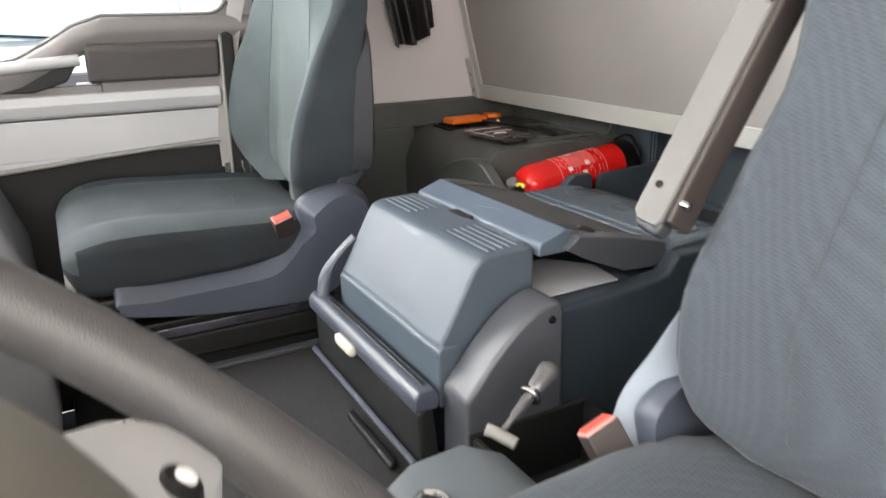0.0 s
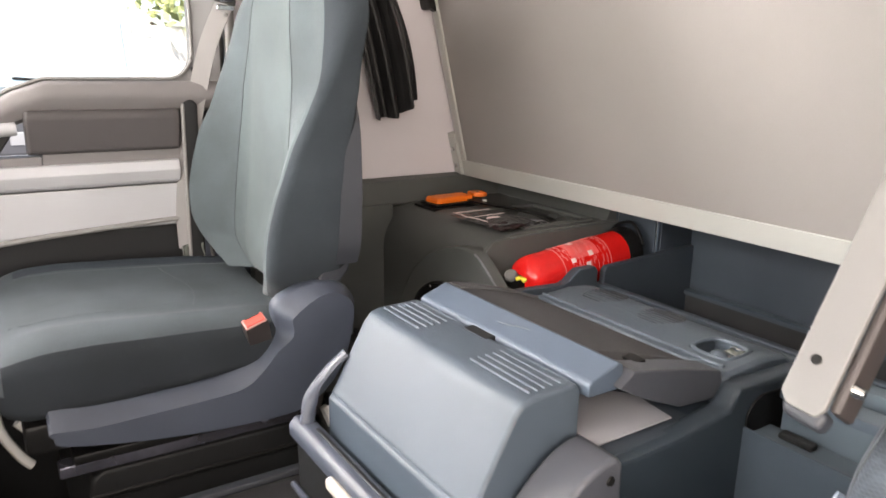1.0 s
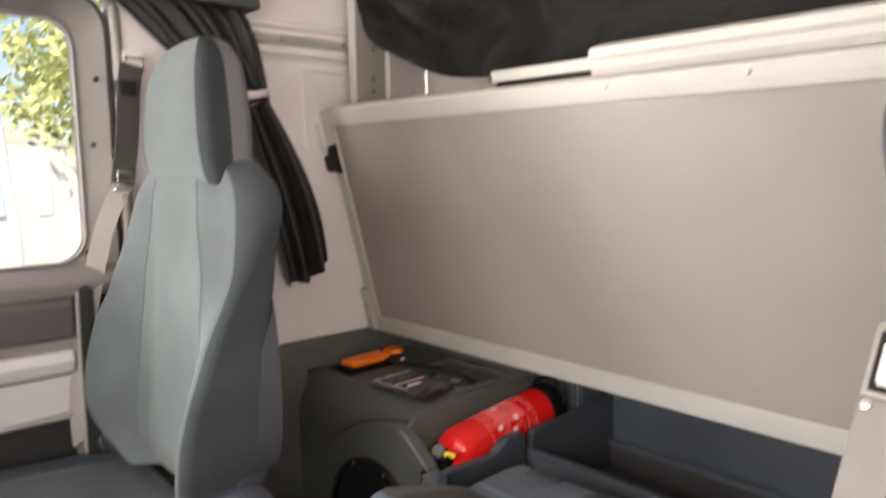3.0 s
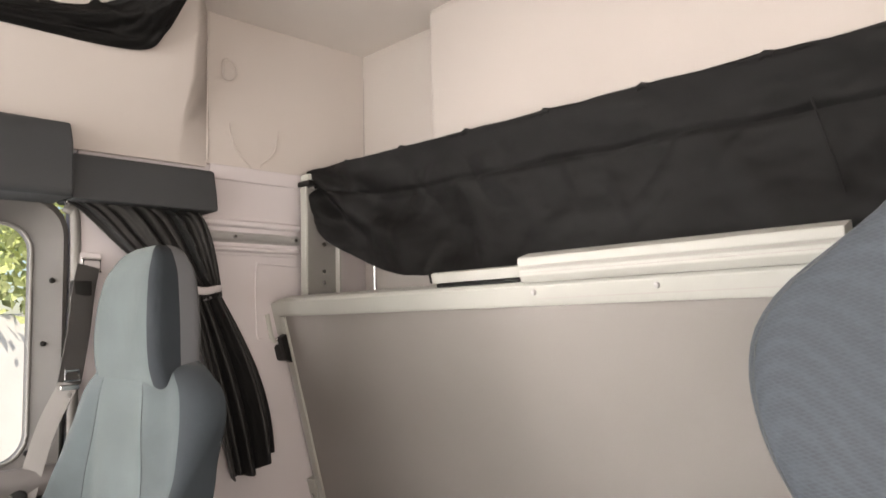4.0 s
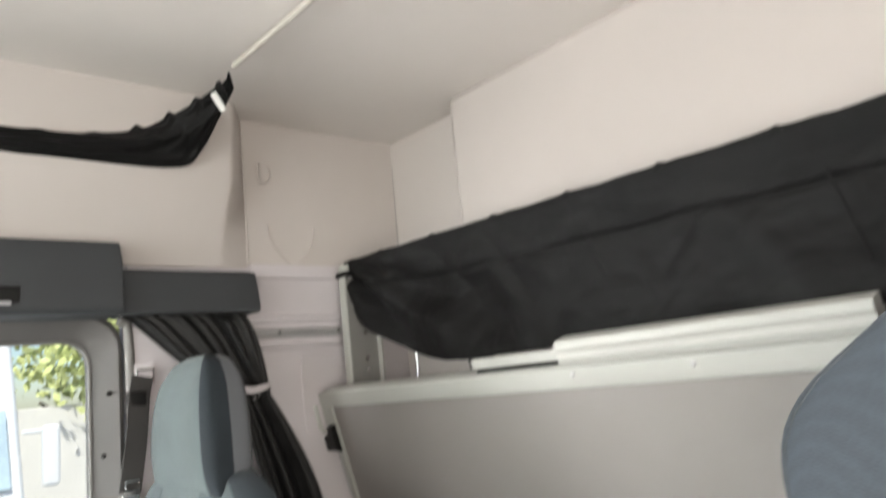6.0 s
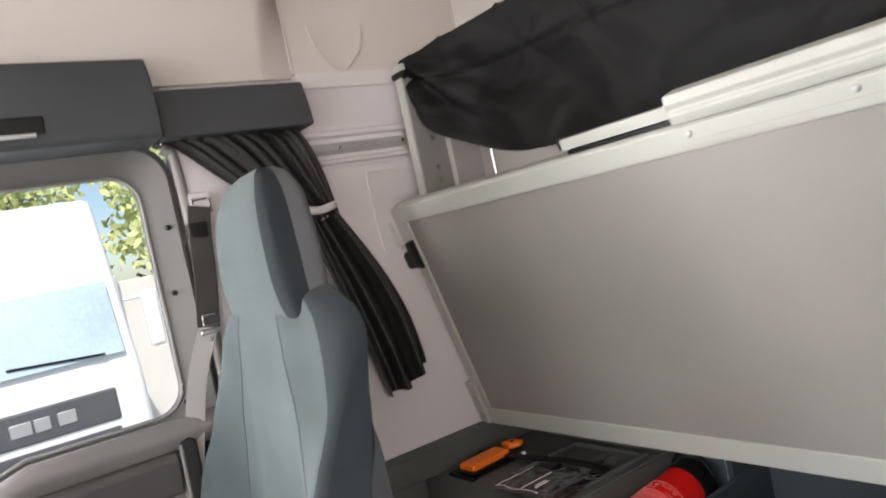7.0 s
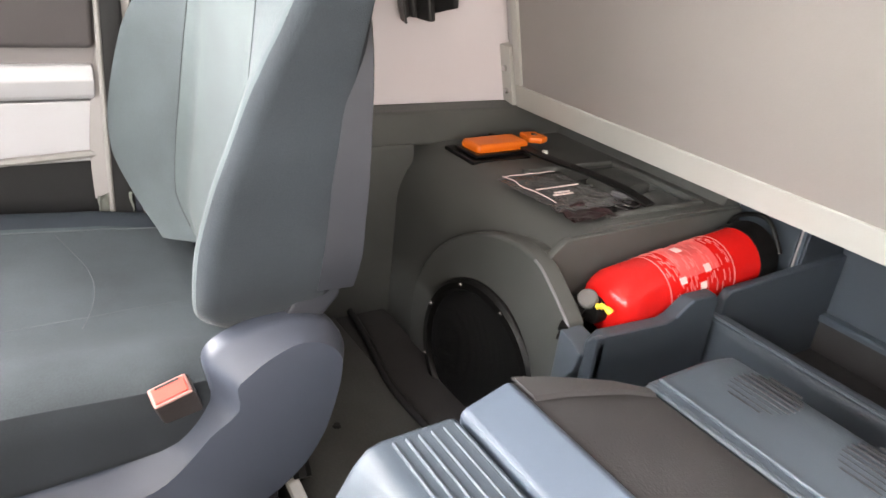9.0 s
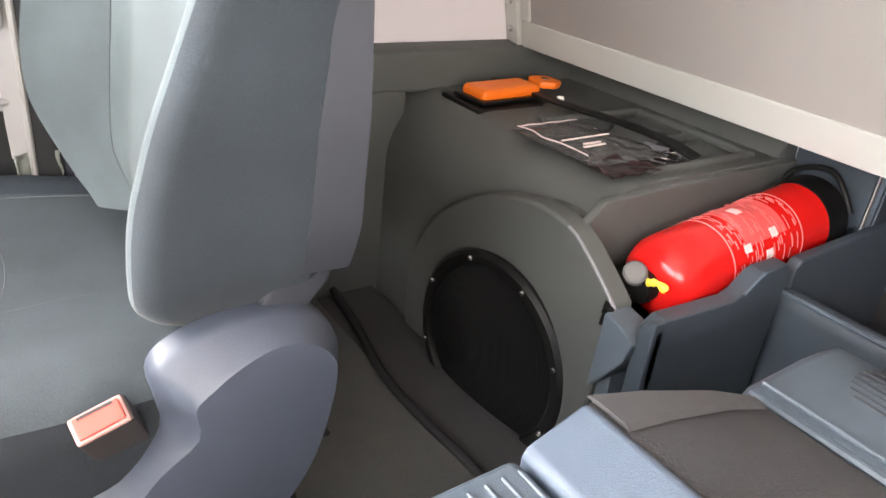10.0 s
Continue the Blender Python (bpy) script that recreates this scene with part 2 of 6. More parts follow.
def thing(name, at, label, category, group="", kind=""):
    ob = new(name)
    ob.empty_display_size = 0.05
    ob.location = at
    bpy.context.view_layer.update()
    return tagged(ob, label, category, group, kind)


def shift(ob, x, y, z=0.0):
    """Sets a finished thing over, with its parts."""
    ob.location += Vector((x, y, z))
    return ob


def join(a, b):
    """Adds bmesh b to a."""
    me = bpy.data.meshes.new("tmp")
    b.to_mesh(me)
    b.free()
    a.from_mesh(me)
    bpy.data.meshes.remove(me)
    return a


def bevel(bm, w, seg=2, angle=30):
    if w > 0:
        bm.normal_update()
        edges = [e for e in bm.edges if len(e.link_faces) == 2 and e.calc_face_angle(0) > radians(angle)]
        bmesh.ops.bevel(bm, geom=edges, offset=w, segments=seg, profile=0.5, affect="EDGES", clamp_overlap=True)
    return bm


def box(x0, x1, y0, y1, z0, z1, b=0.004, seg=2, m=None):
    bm = bmesh.new()
    bmesh.ops.create_cube(bm, size=1)
    for v in bm.verts:
        v.co = V((x0 + x1) / 2 + v.co.x * (x1 - x0), (y0 + y1) / 2 + v.co.y * (y1 - y0), (z0 + z1) / 2 + v.co.z * (z1 - z0))
    bevel(bm, min(b, 0.45 * min(abs(x1 - x0), abs(y1 - y0), abs(z1 - z0))), seg)
    if m is not None:
        bm.transform(m)
    return bm


def prism(pts, axis, lo, hi, b=0.004, seg=2, m=None):
    """A polygon of two coordinates, drawn out along an axis."""
    def put(a, c, d):
        return {"x": V(d, a, c), "y": V(a, d, c), "z": V(a, c, d)}[axis]
    bm = bmesh.new()
    low = [bm.verts.new(put(a, c, lo)) for a, c in pts]
    top = [bm.verts.new(put(a, c, hi)) for a, c in pts]
    bm.faces.new(low)
    bm.faces.new(top[::-1])
    for i in range(len(pts)):
        j = (i + 1) % len(pts)
        bm.faces.new((low[i], low[j], top[j], top[i]))
    bmesh.ops.recalc_face_normals(bm, faces=bm.faces)
    bevel(bm, b, seg, 24)
    if m is not None:
        bm.transform(m)
    return bm


def smooth_line(pts, n=4, closed=False):
    """Catmull-Rom through the points."""
    pts = [Vector(p) for p in pts]
    k = len(pts)
    out = []
    for i in range(k if closed else k - 1):
        p = [pts[(i + j) % k] if closed else pts[min(max(i + j, 0), k - 1)] for j in (-1, 0, 1, 2)]
        for s in range(n):
            t = s / n
            out.append(0.5 * ((2 * p[1]) + (p[2] - p[0]) * t + (2 * p[0] - 5 * p[1] + 4 * p[2] - p[3]) * t * t + (3 * p[1] - p[0] - 3 * p[2] + p[3]) * t ** 3))
    if not closed:
        out.append(pts[-1].copy())
    return out


def loft(rings, caps=True, closed=True):
    bm = bmesh.new()
    rows = [[bm.verts.new(p) for p in r] for r in rings]
    k = len(rows[0])
    for a, c in zip(rows, rows[1:]):
        for i in range(k if closed else k - 1):
            j = (i + 1) % k
            bm.faces.new((a[i], a[j], c[j], c[i]))
    if caps and closed:
        bm.faces.new(rows[0])
        bm.faces.new(rows[-1])
    return bm


def tube(path, r, n=10, closed=False, flat=1.0):
    path = [Vector(p) for p in path]
    k = len(path)
    rings = []
    up = V(0.13, 0.21, 0.97)
    for i, p in enumerate(path):
        a = path[(i - 1) % k] if closed else path[max(i - 1, 0)]
        c = path[(i + 1) % k] if closed else path[min(i + 1, k - 1)]
        d = (c - a).normalized()
        u = d.cross(up).normalized()
        w = u.cross(d)
        rr = r[i] if isinstance(r, (list, tuple)) else r
        rings.append([p + (u * math.cos(2 * math.pi * j / n) + w * math.sin(2 * math.pi * j / n) * flat) * rr for j in range(n)])
    if closed:
        rings.append(rings[0])
    return loft(rings, caps=not closed)


def lathe(profile, m, n=32):
    """Radius and height pairs turned round local z."""
    rings = [[m @ V(r * math.cos(2 * math.pi * j / n), r * math.sin(2 * math.pi * j / n), h) for j in range(n)] for r, h in profile]
    return loft(rings)


def disc_m(at, axis):
    """A matrix whose z looks along the axis."""
    return Matrix.Translation(at) @ Vector(axis).to_track_quat("Z", "Y").to_matrix().to_4x4()


def ribbon(path, width, normal_fn, thick=0.0018):
    """A strap along the path; normal_fn gives the way across it."""
    rings = []
    path = [Vector(p) for p in path]
    for i, p in enumerate(path):
        d = (path[min(i + 1, len(path) - 1)] - path[max(i - 1, 0)]).normalized()
        across = Vector(normal_fn(i / (len(path) - 1)))
        across = (across - across.dot(d) * d).normalized()
        nn = d.cross(across)
        w = width / 2
        rings.append([p + across * w + nn * thick, p - across * w + nn * thick, p - across * w - nn * thick, p + across * w - nn * thick])
    return loft(rings)


def sheet(fn, nu, nv, thick=0.002):
    """A cloth sheet: fn(u, v) gives the place; both sides are built."""
    bm = bmesh.new()
    g = [[bm.verts.new(fn(i / nu, j / nv)) for j in range(nv + 1)] for i in range(nu + 1)]
    for i in range(nu):
        for j in range(nv):
            bm.faces.new((g[i][j], g[i + 1][j], g[i + 1][j + 1], g[i][j + 1]))
    bm.normal_update()
    bmesh.ops.solidify(bm, geom=bm.faces[:], thickness=thick)
    return bm


def interp(table, z):
    for a, c in zip(table, table[1:]):
        if z <= c[0]:
            f = max(0, (z - a[0]) / (c[0] - a[0]))
            f = f * f * (3 - 2 * f) * 0.5 + f * 0.5
            return [p + (q - p) * f for p, q in zip(a, c)]
    return list(table[-1])

# ---- structure of the cab ----


def structure(name, bm, material, label, category="", angle=38):
    return tagged(part(name, bm, material, None, "", angle), label, category or name.split("_")[0], "", "structure")


# floor: footwells, engine tunnel, raised rear floor
f = box(-1.08, 1.08, -0.6, 0.62, -0.06, 0.0, 0)
structure("floor", f, FLOOR, "dark rubber cab floor with grey dust", "floor")
structure("floor_rear", box(-1.08, 1.08, 0.62, 1.9, -0.06, 0.2, 0.01), FLOOR_REAR, "raised grey rubber floor behind the seats", "floor")
plat = structure("floor_platform", box(-1.04, -0.432, 0.99, 1.225, 0.19, 0.335, 0.006), FLOOR_PLAT, "grey-brown rubber platform between seat and storage box", "floor")
part("raised_edge", tube(smooth_line([(-1.03, 1.262, 0.337), (-0.99, 1.258, 0.338), (-0.88, 1.243, 0.34), (-0.75, 1.22, 0.338), (-0.64, 1.22, 0.338), (-0.56, 1.228, 0.336), (-0.45, 1.232, 0.334)], 6), 0.0065, 10), FLOOR, plat, "dark raised rubber edge")
part("gutter", box(-1.04, -0.432, 1.225, 1.33, 0.19, 0.33, 0.004), MAT_DARK, plat)
part("floor_bolt", lathe([(0.001, 0.003), (0.005, 0.003), (0.007, 0)], Matrix.Translation((-0.686, 1.101, 0.335)), 14), BLACK, plat, "black floor bolt")
tun = prism([(-0.43, 0.2), (-0.43, 0.335), (-0.4, 0.36), (0.3, 0.36), (0.33, 0.335), (0.33, 0.2)], "y", 0.58, 1.28, 0.008)
join(tun, prism([(-0.2, 0.0), (-0.2, 0.335), (-0.18, 0.36), (0.3, 0.36), (0.33, 0.335), (0.33, 0.0)], "y", 0.1, 0.582, 0.008))
tunnel = structure("tunnel_floor", tun, FLOOR, "raised dark rubber engine tunnel between the seats", "floor")
part("edge_trim", box(-0.425, -0.405, 0.56, 1.0, 0.352, 0.366, 0.005), SHELL_DARK, tunnel, "worn grey edge strip")

# passenger side: lower wall behind the door, with ribs and seams
structure("wall_passenger", box(-1.1, -1.03, 0.985, 1.8, 0.1, 1.62, 0.004), LINING_LOW, "pale grey lined cab side wall behind the door", "wall")
structure("trim_pillar_foot", box(-1.1, -1.028, 0.9, 1.02, 0.1, 0.93, 0.004), PLASTIC_DARK, "dark plastic trim at the foot of the door pillar", "trim")
up = prism([(-1.1, 1.62), (-1.026, 1.62), (-1.02, 1.8), (-1.02, 2.02), (-1.1, 2.02)], "y", 1.275, 1.8, 0.004)
upper = structure("wall_passenger_upper", up, LINING, "cream upholstered upper side panel of the cab", "wall")
# raised oval grip and the curved pressing below it
grip = tube(smooth_line([(-1.014, 1.316, 1.884), (-1.012, 1.341, 1.882), (-1.012, 1.35, 1.858), (-1.013, 1.337, 1.838), (-1.013, 1.316, 1.84)], 5, True), 0.0028, 8, True)
part("coat_clip", grip, LINING, upper, "cream moulded coat clip")
for y0, y1, z0 in ((1.335, 1.4, 1.62), (1.475, 1.42, 1.63)):
    part("pressing", tube(smooth_line([(-1.021, y0, 1.73), (-1.0205, y0 + (y1 - y0) * 0.25, 1.67), (-1.021, y1, z0)], 6), [0.0008] + [0.002] * 11 + [0.0008], 8), LINING, upper)
part("edge_bead", tube([(-1.022, 1.277, 1.63), (-1.021, 1.277, 2.0)], 0.003, 8), LINING, upper)
part("lower_bead", box(-1.03, -1.0225, 1.285, 1.76, 1.585, 1.622, 0.004), LINING_LOW, upper)
# bulging panel over the door
rings = []
for y, k in ((-0.6, 1), (0.5, 1), (1.13, 1), (1.195, 1), (1.21, 0.96), (1.274, 0.0)):
    rings.append([V(-1.1, y, 1.61), V(-1.022 + 0.004 * k, y, 1.61), V(-1.02 + 0.03 * k, y, 1.70), V(-1.02 + 0.085 * k, y, 1.80), V(-1.02 + 0.105 * k, y, 1.92), V(-1.02 + 0.105 * k, y, 2.02), V(-1.1, y, 2.02)])
structure("wall_passenger_over_door", loft(rings), LINING, "cream upholstered panel bulging above the passenger door", "wall", 50)
# ribbed metal section between valance and bunk post
ribs = box(-1.03, -1.024, 1.235, 1.535, 1.4, 1.495, 0.002)
rib_base = structure("trim_ribs", ribs, LINING_LOW, "pale grey ribbed side rail beside the bunk post", "trim")
for zc, h in ((1.478, 0.022), (1.444, 0.03), (1.414, 0.016)):
    part("rib", prism([(-1.026, zc - h / 2), (-1.012, zc - h * 0.25), (-1.012, zc + h * 0.25), (-1.026, zc + h / 2)], "y", 1.235, 1.535, 0.003), ALU_GREY if h == 0.03 else LINING_LOW, rib_base)
for yy in (1.345, 1.52):
    part("rivet", lathe([(0.001, 0.005), (0.004, 0.004), (0.005, 0)], disc_m((-1.012, yy, 1.444), (1, 0, 0)), 10), CHROME, rib_base)

# rear wall
rw = box(-1.1, 1.1, 1.775, 1.85, 0.76, 2.03, 0)
join(rw, box(-1.1, -0.455, 1.745, 1.82, 0.1, 0.715, 0))
join(rw, box(-0.455, 1.1, 1.855, 1.9, 0.1, 0.715, 0))
join(rw, box(-1.1, 1.1, 1.745, 1.9, 0.716, 0.76, 0))
rear = structure("wall_rear", rw, LINING, "cream upholstered rear wall of the cab", "wall")
part("rear_panel", box(-0.662, 1.02, 1.675, 1.78, 1.2, 2.006, 0.026, 5), LINING_DIMMED, rear, "large cream padded rear panel")
part("corner_panel", box(-1.03, -0.62, 1.762, 1.78, 1.2, 2.004, 0.01, 3), LINING, rear)
# shade of the corner joint, laid in as a thin grey tube
part("corner_gap", tube(smooth_line([(-1.016, 1.768, 1.995), (-1.02, 1.762, 1.87), (-1.021, 1.76, 1.7), (-1.02, 1.762, 1.6)], 5), 0.003, 6), SEAM_SHADE, rear)

# driver side: wall behind the open door, sill and roof side
structure("wall_driver", box(1.03, 1.1, 0.985, 1.9, 0.1, 2.0, 0.004), LINING_LOW, "pale lined cab side wall behind the driver door", "wall")
structure("wall_driver_upper", box(1.03, 1.1, -0.6, 0.985, 1.5, 2.0, 0.004), LINING, "cream lined panel above the open driver door", "wall")
structure("sill_driver", box(1.03, 1.1, -0.6, 0.985, -0.06, 0.12, 0.004), PLASTIC_DARK, "dark plastic door sill", "sill")
# front: bulkhead, header and pillars round the windscreen
structure("wall_front", box(-1.1, 1.1, -0.66, -0.6, -0.06, 0.95, 0.004), PLASTIC_DARK, "dark front bulkhead below the windscreen", "wall")
structure("wall_front_header", box(-1.1, 1.1, -0.66, -0.6, 1.72, 2.02, 0.004), LINING, "cream header above the windscreen", "wall")
for s, nm in ((-1, "pillar_passenger"), (1, "pillar_driver")):
    structure(nm, box(min(s * 1.1, s * 1.0), max(s * 1.1, s * 1.0), -0.66, -0.5, 0.95, 1.72, 0.01), TRIM_GREY, "grey windscreen pillar trim", "pillar")

# ceiling with the recess of the roof hatch
HX, HY0, HY1 = 0.41, 0.318, 0.993
c = bmesh.new()
for b4 in ((-1.1, -HX, -0.66, 1.82), (HX, 1.1, -0.66, 1.82), (-HX, HX, -0.66, HY0), (-HX, HX, HY1, 1.82)):
    join(c, box(*b4, 2.0, 2.07, 0))
join(c, box(-HX, HX, HY0, HY1, 2.058, 2.07, 0))
structure("ceiling", c, CEIL, "grey-cream upholstered cab ceiling", "ceiling")
# ceiling seam: its soft shade line drawn as a darker tube
structure("trim_ceiling_seam", tube([(-0.262, 1.308, 2.0), (1.0, 1.318, 2.0)], 0.0018, 6), SEAM_SHADE, "thin seam line across the ceiling", "trim")


def roof_hatch():
    h = thing("roof_hatch", (0, 0.7, 1.97), "cream roof hatch with moulded frame and dark handle", "roof hatch")
    # rounded frame: profile swept round a rounded rectangle
    ring_pts = []
    cx0, cx1, cy0, cy1, r = -0.4, 0.4, 0.4, 0.995, 0.1
    for qx, qy, a0 in ((cx1 - r, cy1 - r, 0), (cx0 + r, cy1 - r, 90), (cx0 + r, cy0 + r, 180), (cx1 - r, cy0 + r, 270)):
        for s in range(7):
            a = radians(a0 + 15 * s)
            ring_pts.append((qx, qy, math.cos(a), math.sin(a)))
    prof = [(-0.052, 2.044), (-0.05, 1.984), (-0.043, 1.972), (-0.025, 1.966), (0.03, 1.965), (0.046, 1.967), (0.05, 1.972), (0.064, 1.976), (0.07, 1.99)]
    rings = [[V(qx + ca * (r + o), qy + sa * (r + o), z) for o, z in prof] for qx, qy, ca, sa in ring_pts]
    rings.append(rings[0])
    part("frame", loft(rings, False, False), LINING, h, "pale cream moulded hatch frame", 60)
    part("cover", box(-0.346, 0.346, 0.45, 0.941, 1.982, 2.043, 0.006, 3), LINING, h, "padded cream hatch cover")
    seal = tube(smooth_line([(-0.348, 0.943, 1.988), (-0.348, 0.447, 1.988), (0.348, 0.447, 1.988), (0.348, 0.943, 1.988)], 1, True), 0.003, 8, True)
    part("seal", seal, SEAL, h, "black rubber seal")
    bar = part("handle", tube(smooth_line([(-0.288, 0.945, 1.985), (-0.316, 0.886, 1.963), (-0.334, 0.82, 1.96), (-0.334, 0.782, 1.96), (-0.312, 0.766, 1.96), (-0.158, 0.774, 1.96), (0.25, 0.774, 1.96), (0.334, 0.79, 1.96), (0.29, 0.945, 1.985)], 5), 0.0098, 12), SHELL_GREY, h, "dark grey tubular hatch handle")
    part("grip_sleeve", tube(smooth_line([(-0.296, 0.928, 1.978), (-0.316, 0.886, 1.963), (-0.334, 0.815, 1.96)], 5), 0.0135, 12), PLASTIC_DARK, bar)
    part("clamp", prism([(-0.322, 0.9), (-0.322, 0.945), (-0.3, 0.965), (-0.245, 0.972), (-0.238, 0.955), (-0.262, 0.925), (-0.29, 0.9)], "z", 1.966, 1.996, 0.006), BLACK, h, "black handle clamp")
    part("clamp_screw", lathe([(0.001, 0.004), (0.006, 0.003), (0.007, 0)], disc_m((-0.288, 0.945, 1.966), (0, 0, -1)), 12), CHROME, h)
    for y0, y1, m_, lb in ((0.73, 0.785, LINING, ""), (0.787, 0.872, RED_BTN, "red reflective strip"), (0.874, 0.955, TRIM_SILVER, "")):
        part("reflector_strip", box(-0.4585, -0.436, y0, y1, 1.9585, 1.9625, 0.001, 1), m_, h, lb)
    part("frame_clip", box(-0.302, -0.298, 1.016, 1.034, 1.9585, 1.963, 0.001), BLACK, h)
    return h


shift(roof_hatch(), -0.01, -0.042, 0.015)


def curtain_rod():
    r = thing("curtain_rod", (0, 1.125, 1.96), "ivory curtain rod across the ceiling", "curtain rod")
    part("rod", tube([(-0.7, 1.118, 1.955), (0.75, 1.13, 1.955)], 0.0066, 12), ROD, r)
    for x in (0.74,):
        part("bracket", box(x - 0.008, x + 0.008, 1.114, 1.134, 1.958, 1.986, 0.002), LINING, r)
    return r


shift(curtain_rod(), 0.03, -0.023, 0.015)

# ---- passenger door ----


def passenger_door():
    d = tagged(thing("door_1", (-1.06, 0.3, 0.0), "closed passenger door with grey trim and silver panel", "door"), kind="structure")
    y0, y1 = -0.5, 0.962
    # skin round the window opening
    wy0, wy1, wz0, wz1 = -0.3, 0.912, 0.962, 1.448
    rr = 0.055
    def rounded(a0, a1, b0, b1, r, n=6):
        pts = []
        for ca, cb, s in ((a1 - r, b1 - r, 0), (a0 + r, b1 - r, 90), (a0 + r, b0 + r, 180), (a1 - r, b0 + r, 270)):
            for i in range(n + 1):
                t = radians(s + 90 * i / n)
                pts.append((ca + r * math.cos(t), cb + r * math.sin(t)))
        return pts
    DROP = ((-0.2, 0.1), (0.38, 0.1), (0.44, 0.086), (0.5, 0.055), (0.56, 0.02), (0.62, 0.0))

    def stepped(a0, a1, b0, b1, r):
        """Rounded outline whose lower edge steps down towards the windscreen."""
        pts = rounded(a0, a1, b0, b1, r)
        out = []
        for k, (a, b) in enumerate(pts):
            out.append((a, b - 0.1) if 14 <= k <= 20 else (a, b))
            if k == 20:
                out += [(ya, b0 - d) for ya, d in DROP]
        return out
    inner, outer = stepped(wy0, wy1, wz0, wz1, rr), stepped(y0, y1 + 0.012, 0.9, 1.505, 0.075)
    mid = stepped(wy0 - 0.014, wy1 + 0.016, wz0 - 0.012, wz1 + 0.012, rr + 0.012)
    outer2 = stepped(y0 + 0.01, y1, 0.905, 1.493, 0.07)
    rings = [[V(-1.1, a, b) for a, b in inner], [V(-1.062, a, b) for a, b in inner], [V(-1.052, a, b) for a, b in mid], [V(-1.03, a, b) for a, b in outer2], [V(-1.04, a, b) for a, b in outer], [V(-1.1, a, b) for a, b in outer], [V(-1.1, a, b) for a, b in inner]]
    fr = part("window_frame", loft(rings, False), FRAME_GREY, d, "grey painted window frame with rubber seal", 50)
    part("frame_seal", tube([V(-1.06, a, b) for a, b in stepped(wy0 + 0.002, wy1 - 0.002, wz0 + 0.002, wz1 - 0.002, rr)], 0.0035, 8, True), TRIM_GREY, fr)
    part("frame_tube", tube(smooth_line([(-1.03, 0.985, 0.93), (-1.03, 0.985, 1.42), (-1.03, 0.965, 1.483), (-1.03, 0.9, 1.512), (-1.03, 0.0, 1.53), (-1.03, -0.5, 1.53)], 6), 0.011, 10), TRIM_GREY, fr)
    for yy, zz in ((0.944, 1.33), (0.905, 0.985), (0.93, 1.2)):
        part("screw", lathe([(0.001, 0.003), (0.005, 0.002), (0.006, -0.002)], disc_m((-1.036, yy, zz), (1, 0, 0)), 12), BLACK, fr)
    pane = part("window_pane", box(-1.078, -1.073, wy0 - 0.01, wy1 + 0.01, wz0 - 0.11, wz1 + 0.01, 0), GLASS, d, "clear window glass")
    pane.visible_shadow = False
    # inner trim: sloping top, armrest, silver band, pocket
    prof = [(-1.1, 0.905), (-1.03, 0.96), (-1.016, 0.96), (-1.006, 0.952), (-1.0, 0.938), (-1.001, 0.925), (-1.012, 0.905), (-1.04, 0.895)]
    top = loft([[V(a, y, b - d) for a, b in prof] for y, d in ((y0, 0.1),) + DROP[1:] + ((0.8, 0.0), (y1, 0.0))])
    part("trim_top", top, TRIM_WARM, d, "warm grey plastic ledge under the window")
    part("trim_body", join(box(-1.1, -1.045, y0, 0.6, 0.02, 0.81, 0), box(-1.1, -1.045, 0.6, y1, 0.02, 0.9, 0)), PLASTIC_DARK, d, "dark plastic door lining")
    arm = prism([(-1.045, 0.905), (-1.0, 0.905), (-0.99, 0.893), (-1.005, 0.822), (-1.045, 0.815)], "y", 0.575, 0.862, 0.008, 3)
    part("armrest_pad", arm, TRIM_BROWN, d, "brown-grey padded armrest")
    part("trim_band", prism([(-1.045, 0.90), (-1.02, 0.90), (-1.022, 0.79), (-1.045, 0.785)], "y", 0.6, 0.868, 0.004), TRIM_WARM, d)
    part("trim_band", prism([(-1.045, 0.815), (-1.02, 0.815), (-1.022, 0.79), (-1.045, 0.785)], "y", y0, 0.6, 0.004), TRIM_WARM, d)
    silver = prism([(-1.045, 0.80), (-1.012, 0.797), (-1.004, 0.778), (-1.012, 0.755), (-1.02, 0.748), (-1.045, 0.746)], "y", y0, 0.858, 0.003)
    part("silver_panel", silver, TRIM_SILVER, d, "bright silver door band")
    low = prism([(-1.045, 0.745), (-1.022, 0.745), (-1.026, 0.655), (-1.045, 0.65)], "y", y0, 0.858, 0.003)
    part("lower_panel", low, TRIM_SILVER, d, "silver-grey lower door panel")
    part("panel_tail", prism([(-0.5, 0.61), (0.3, 0.635), (0.6, 0.652), (0.858, 0.665), (0.858, 0.69), (-0.5, 0.69)], "x", -1.045, -1.0275, 0.002), TRIM_SILVER, d)
    part("panel_lip", tube(smooth_line([(-1.022, -0.5, 0.61), (-1.022, 0.3, 0.635), (-1.022, 0.6, 0.655), (-1.022, 0.858, 0.668)], 6), 0.006, 8), TRIM_GREY, d)
    part("door_end", prism([(0.866, 0.05), (0.864, 0.6), (0.868, 0.915), (0.885, 0.925), (0.9, 0.915), (0.895, 0.05)], "x", -1.045, -0.998, 0.006), PLASTIC_DARK, d, "dark upright end trim of the door")
    part("door_end_edge", tube([(-0.997, 0.864, 0.56), (-0.997, 0.866, 0.8), (-0.997, 0.868, 0.915)], 0.004, 8), TRIM_GREY, d)
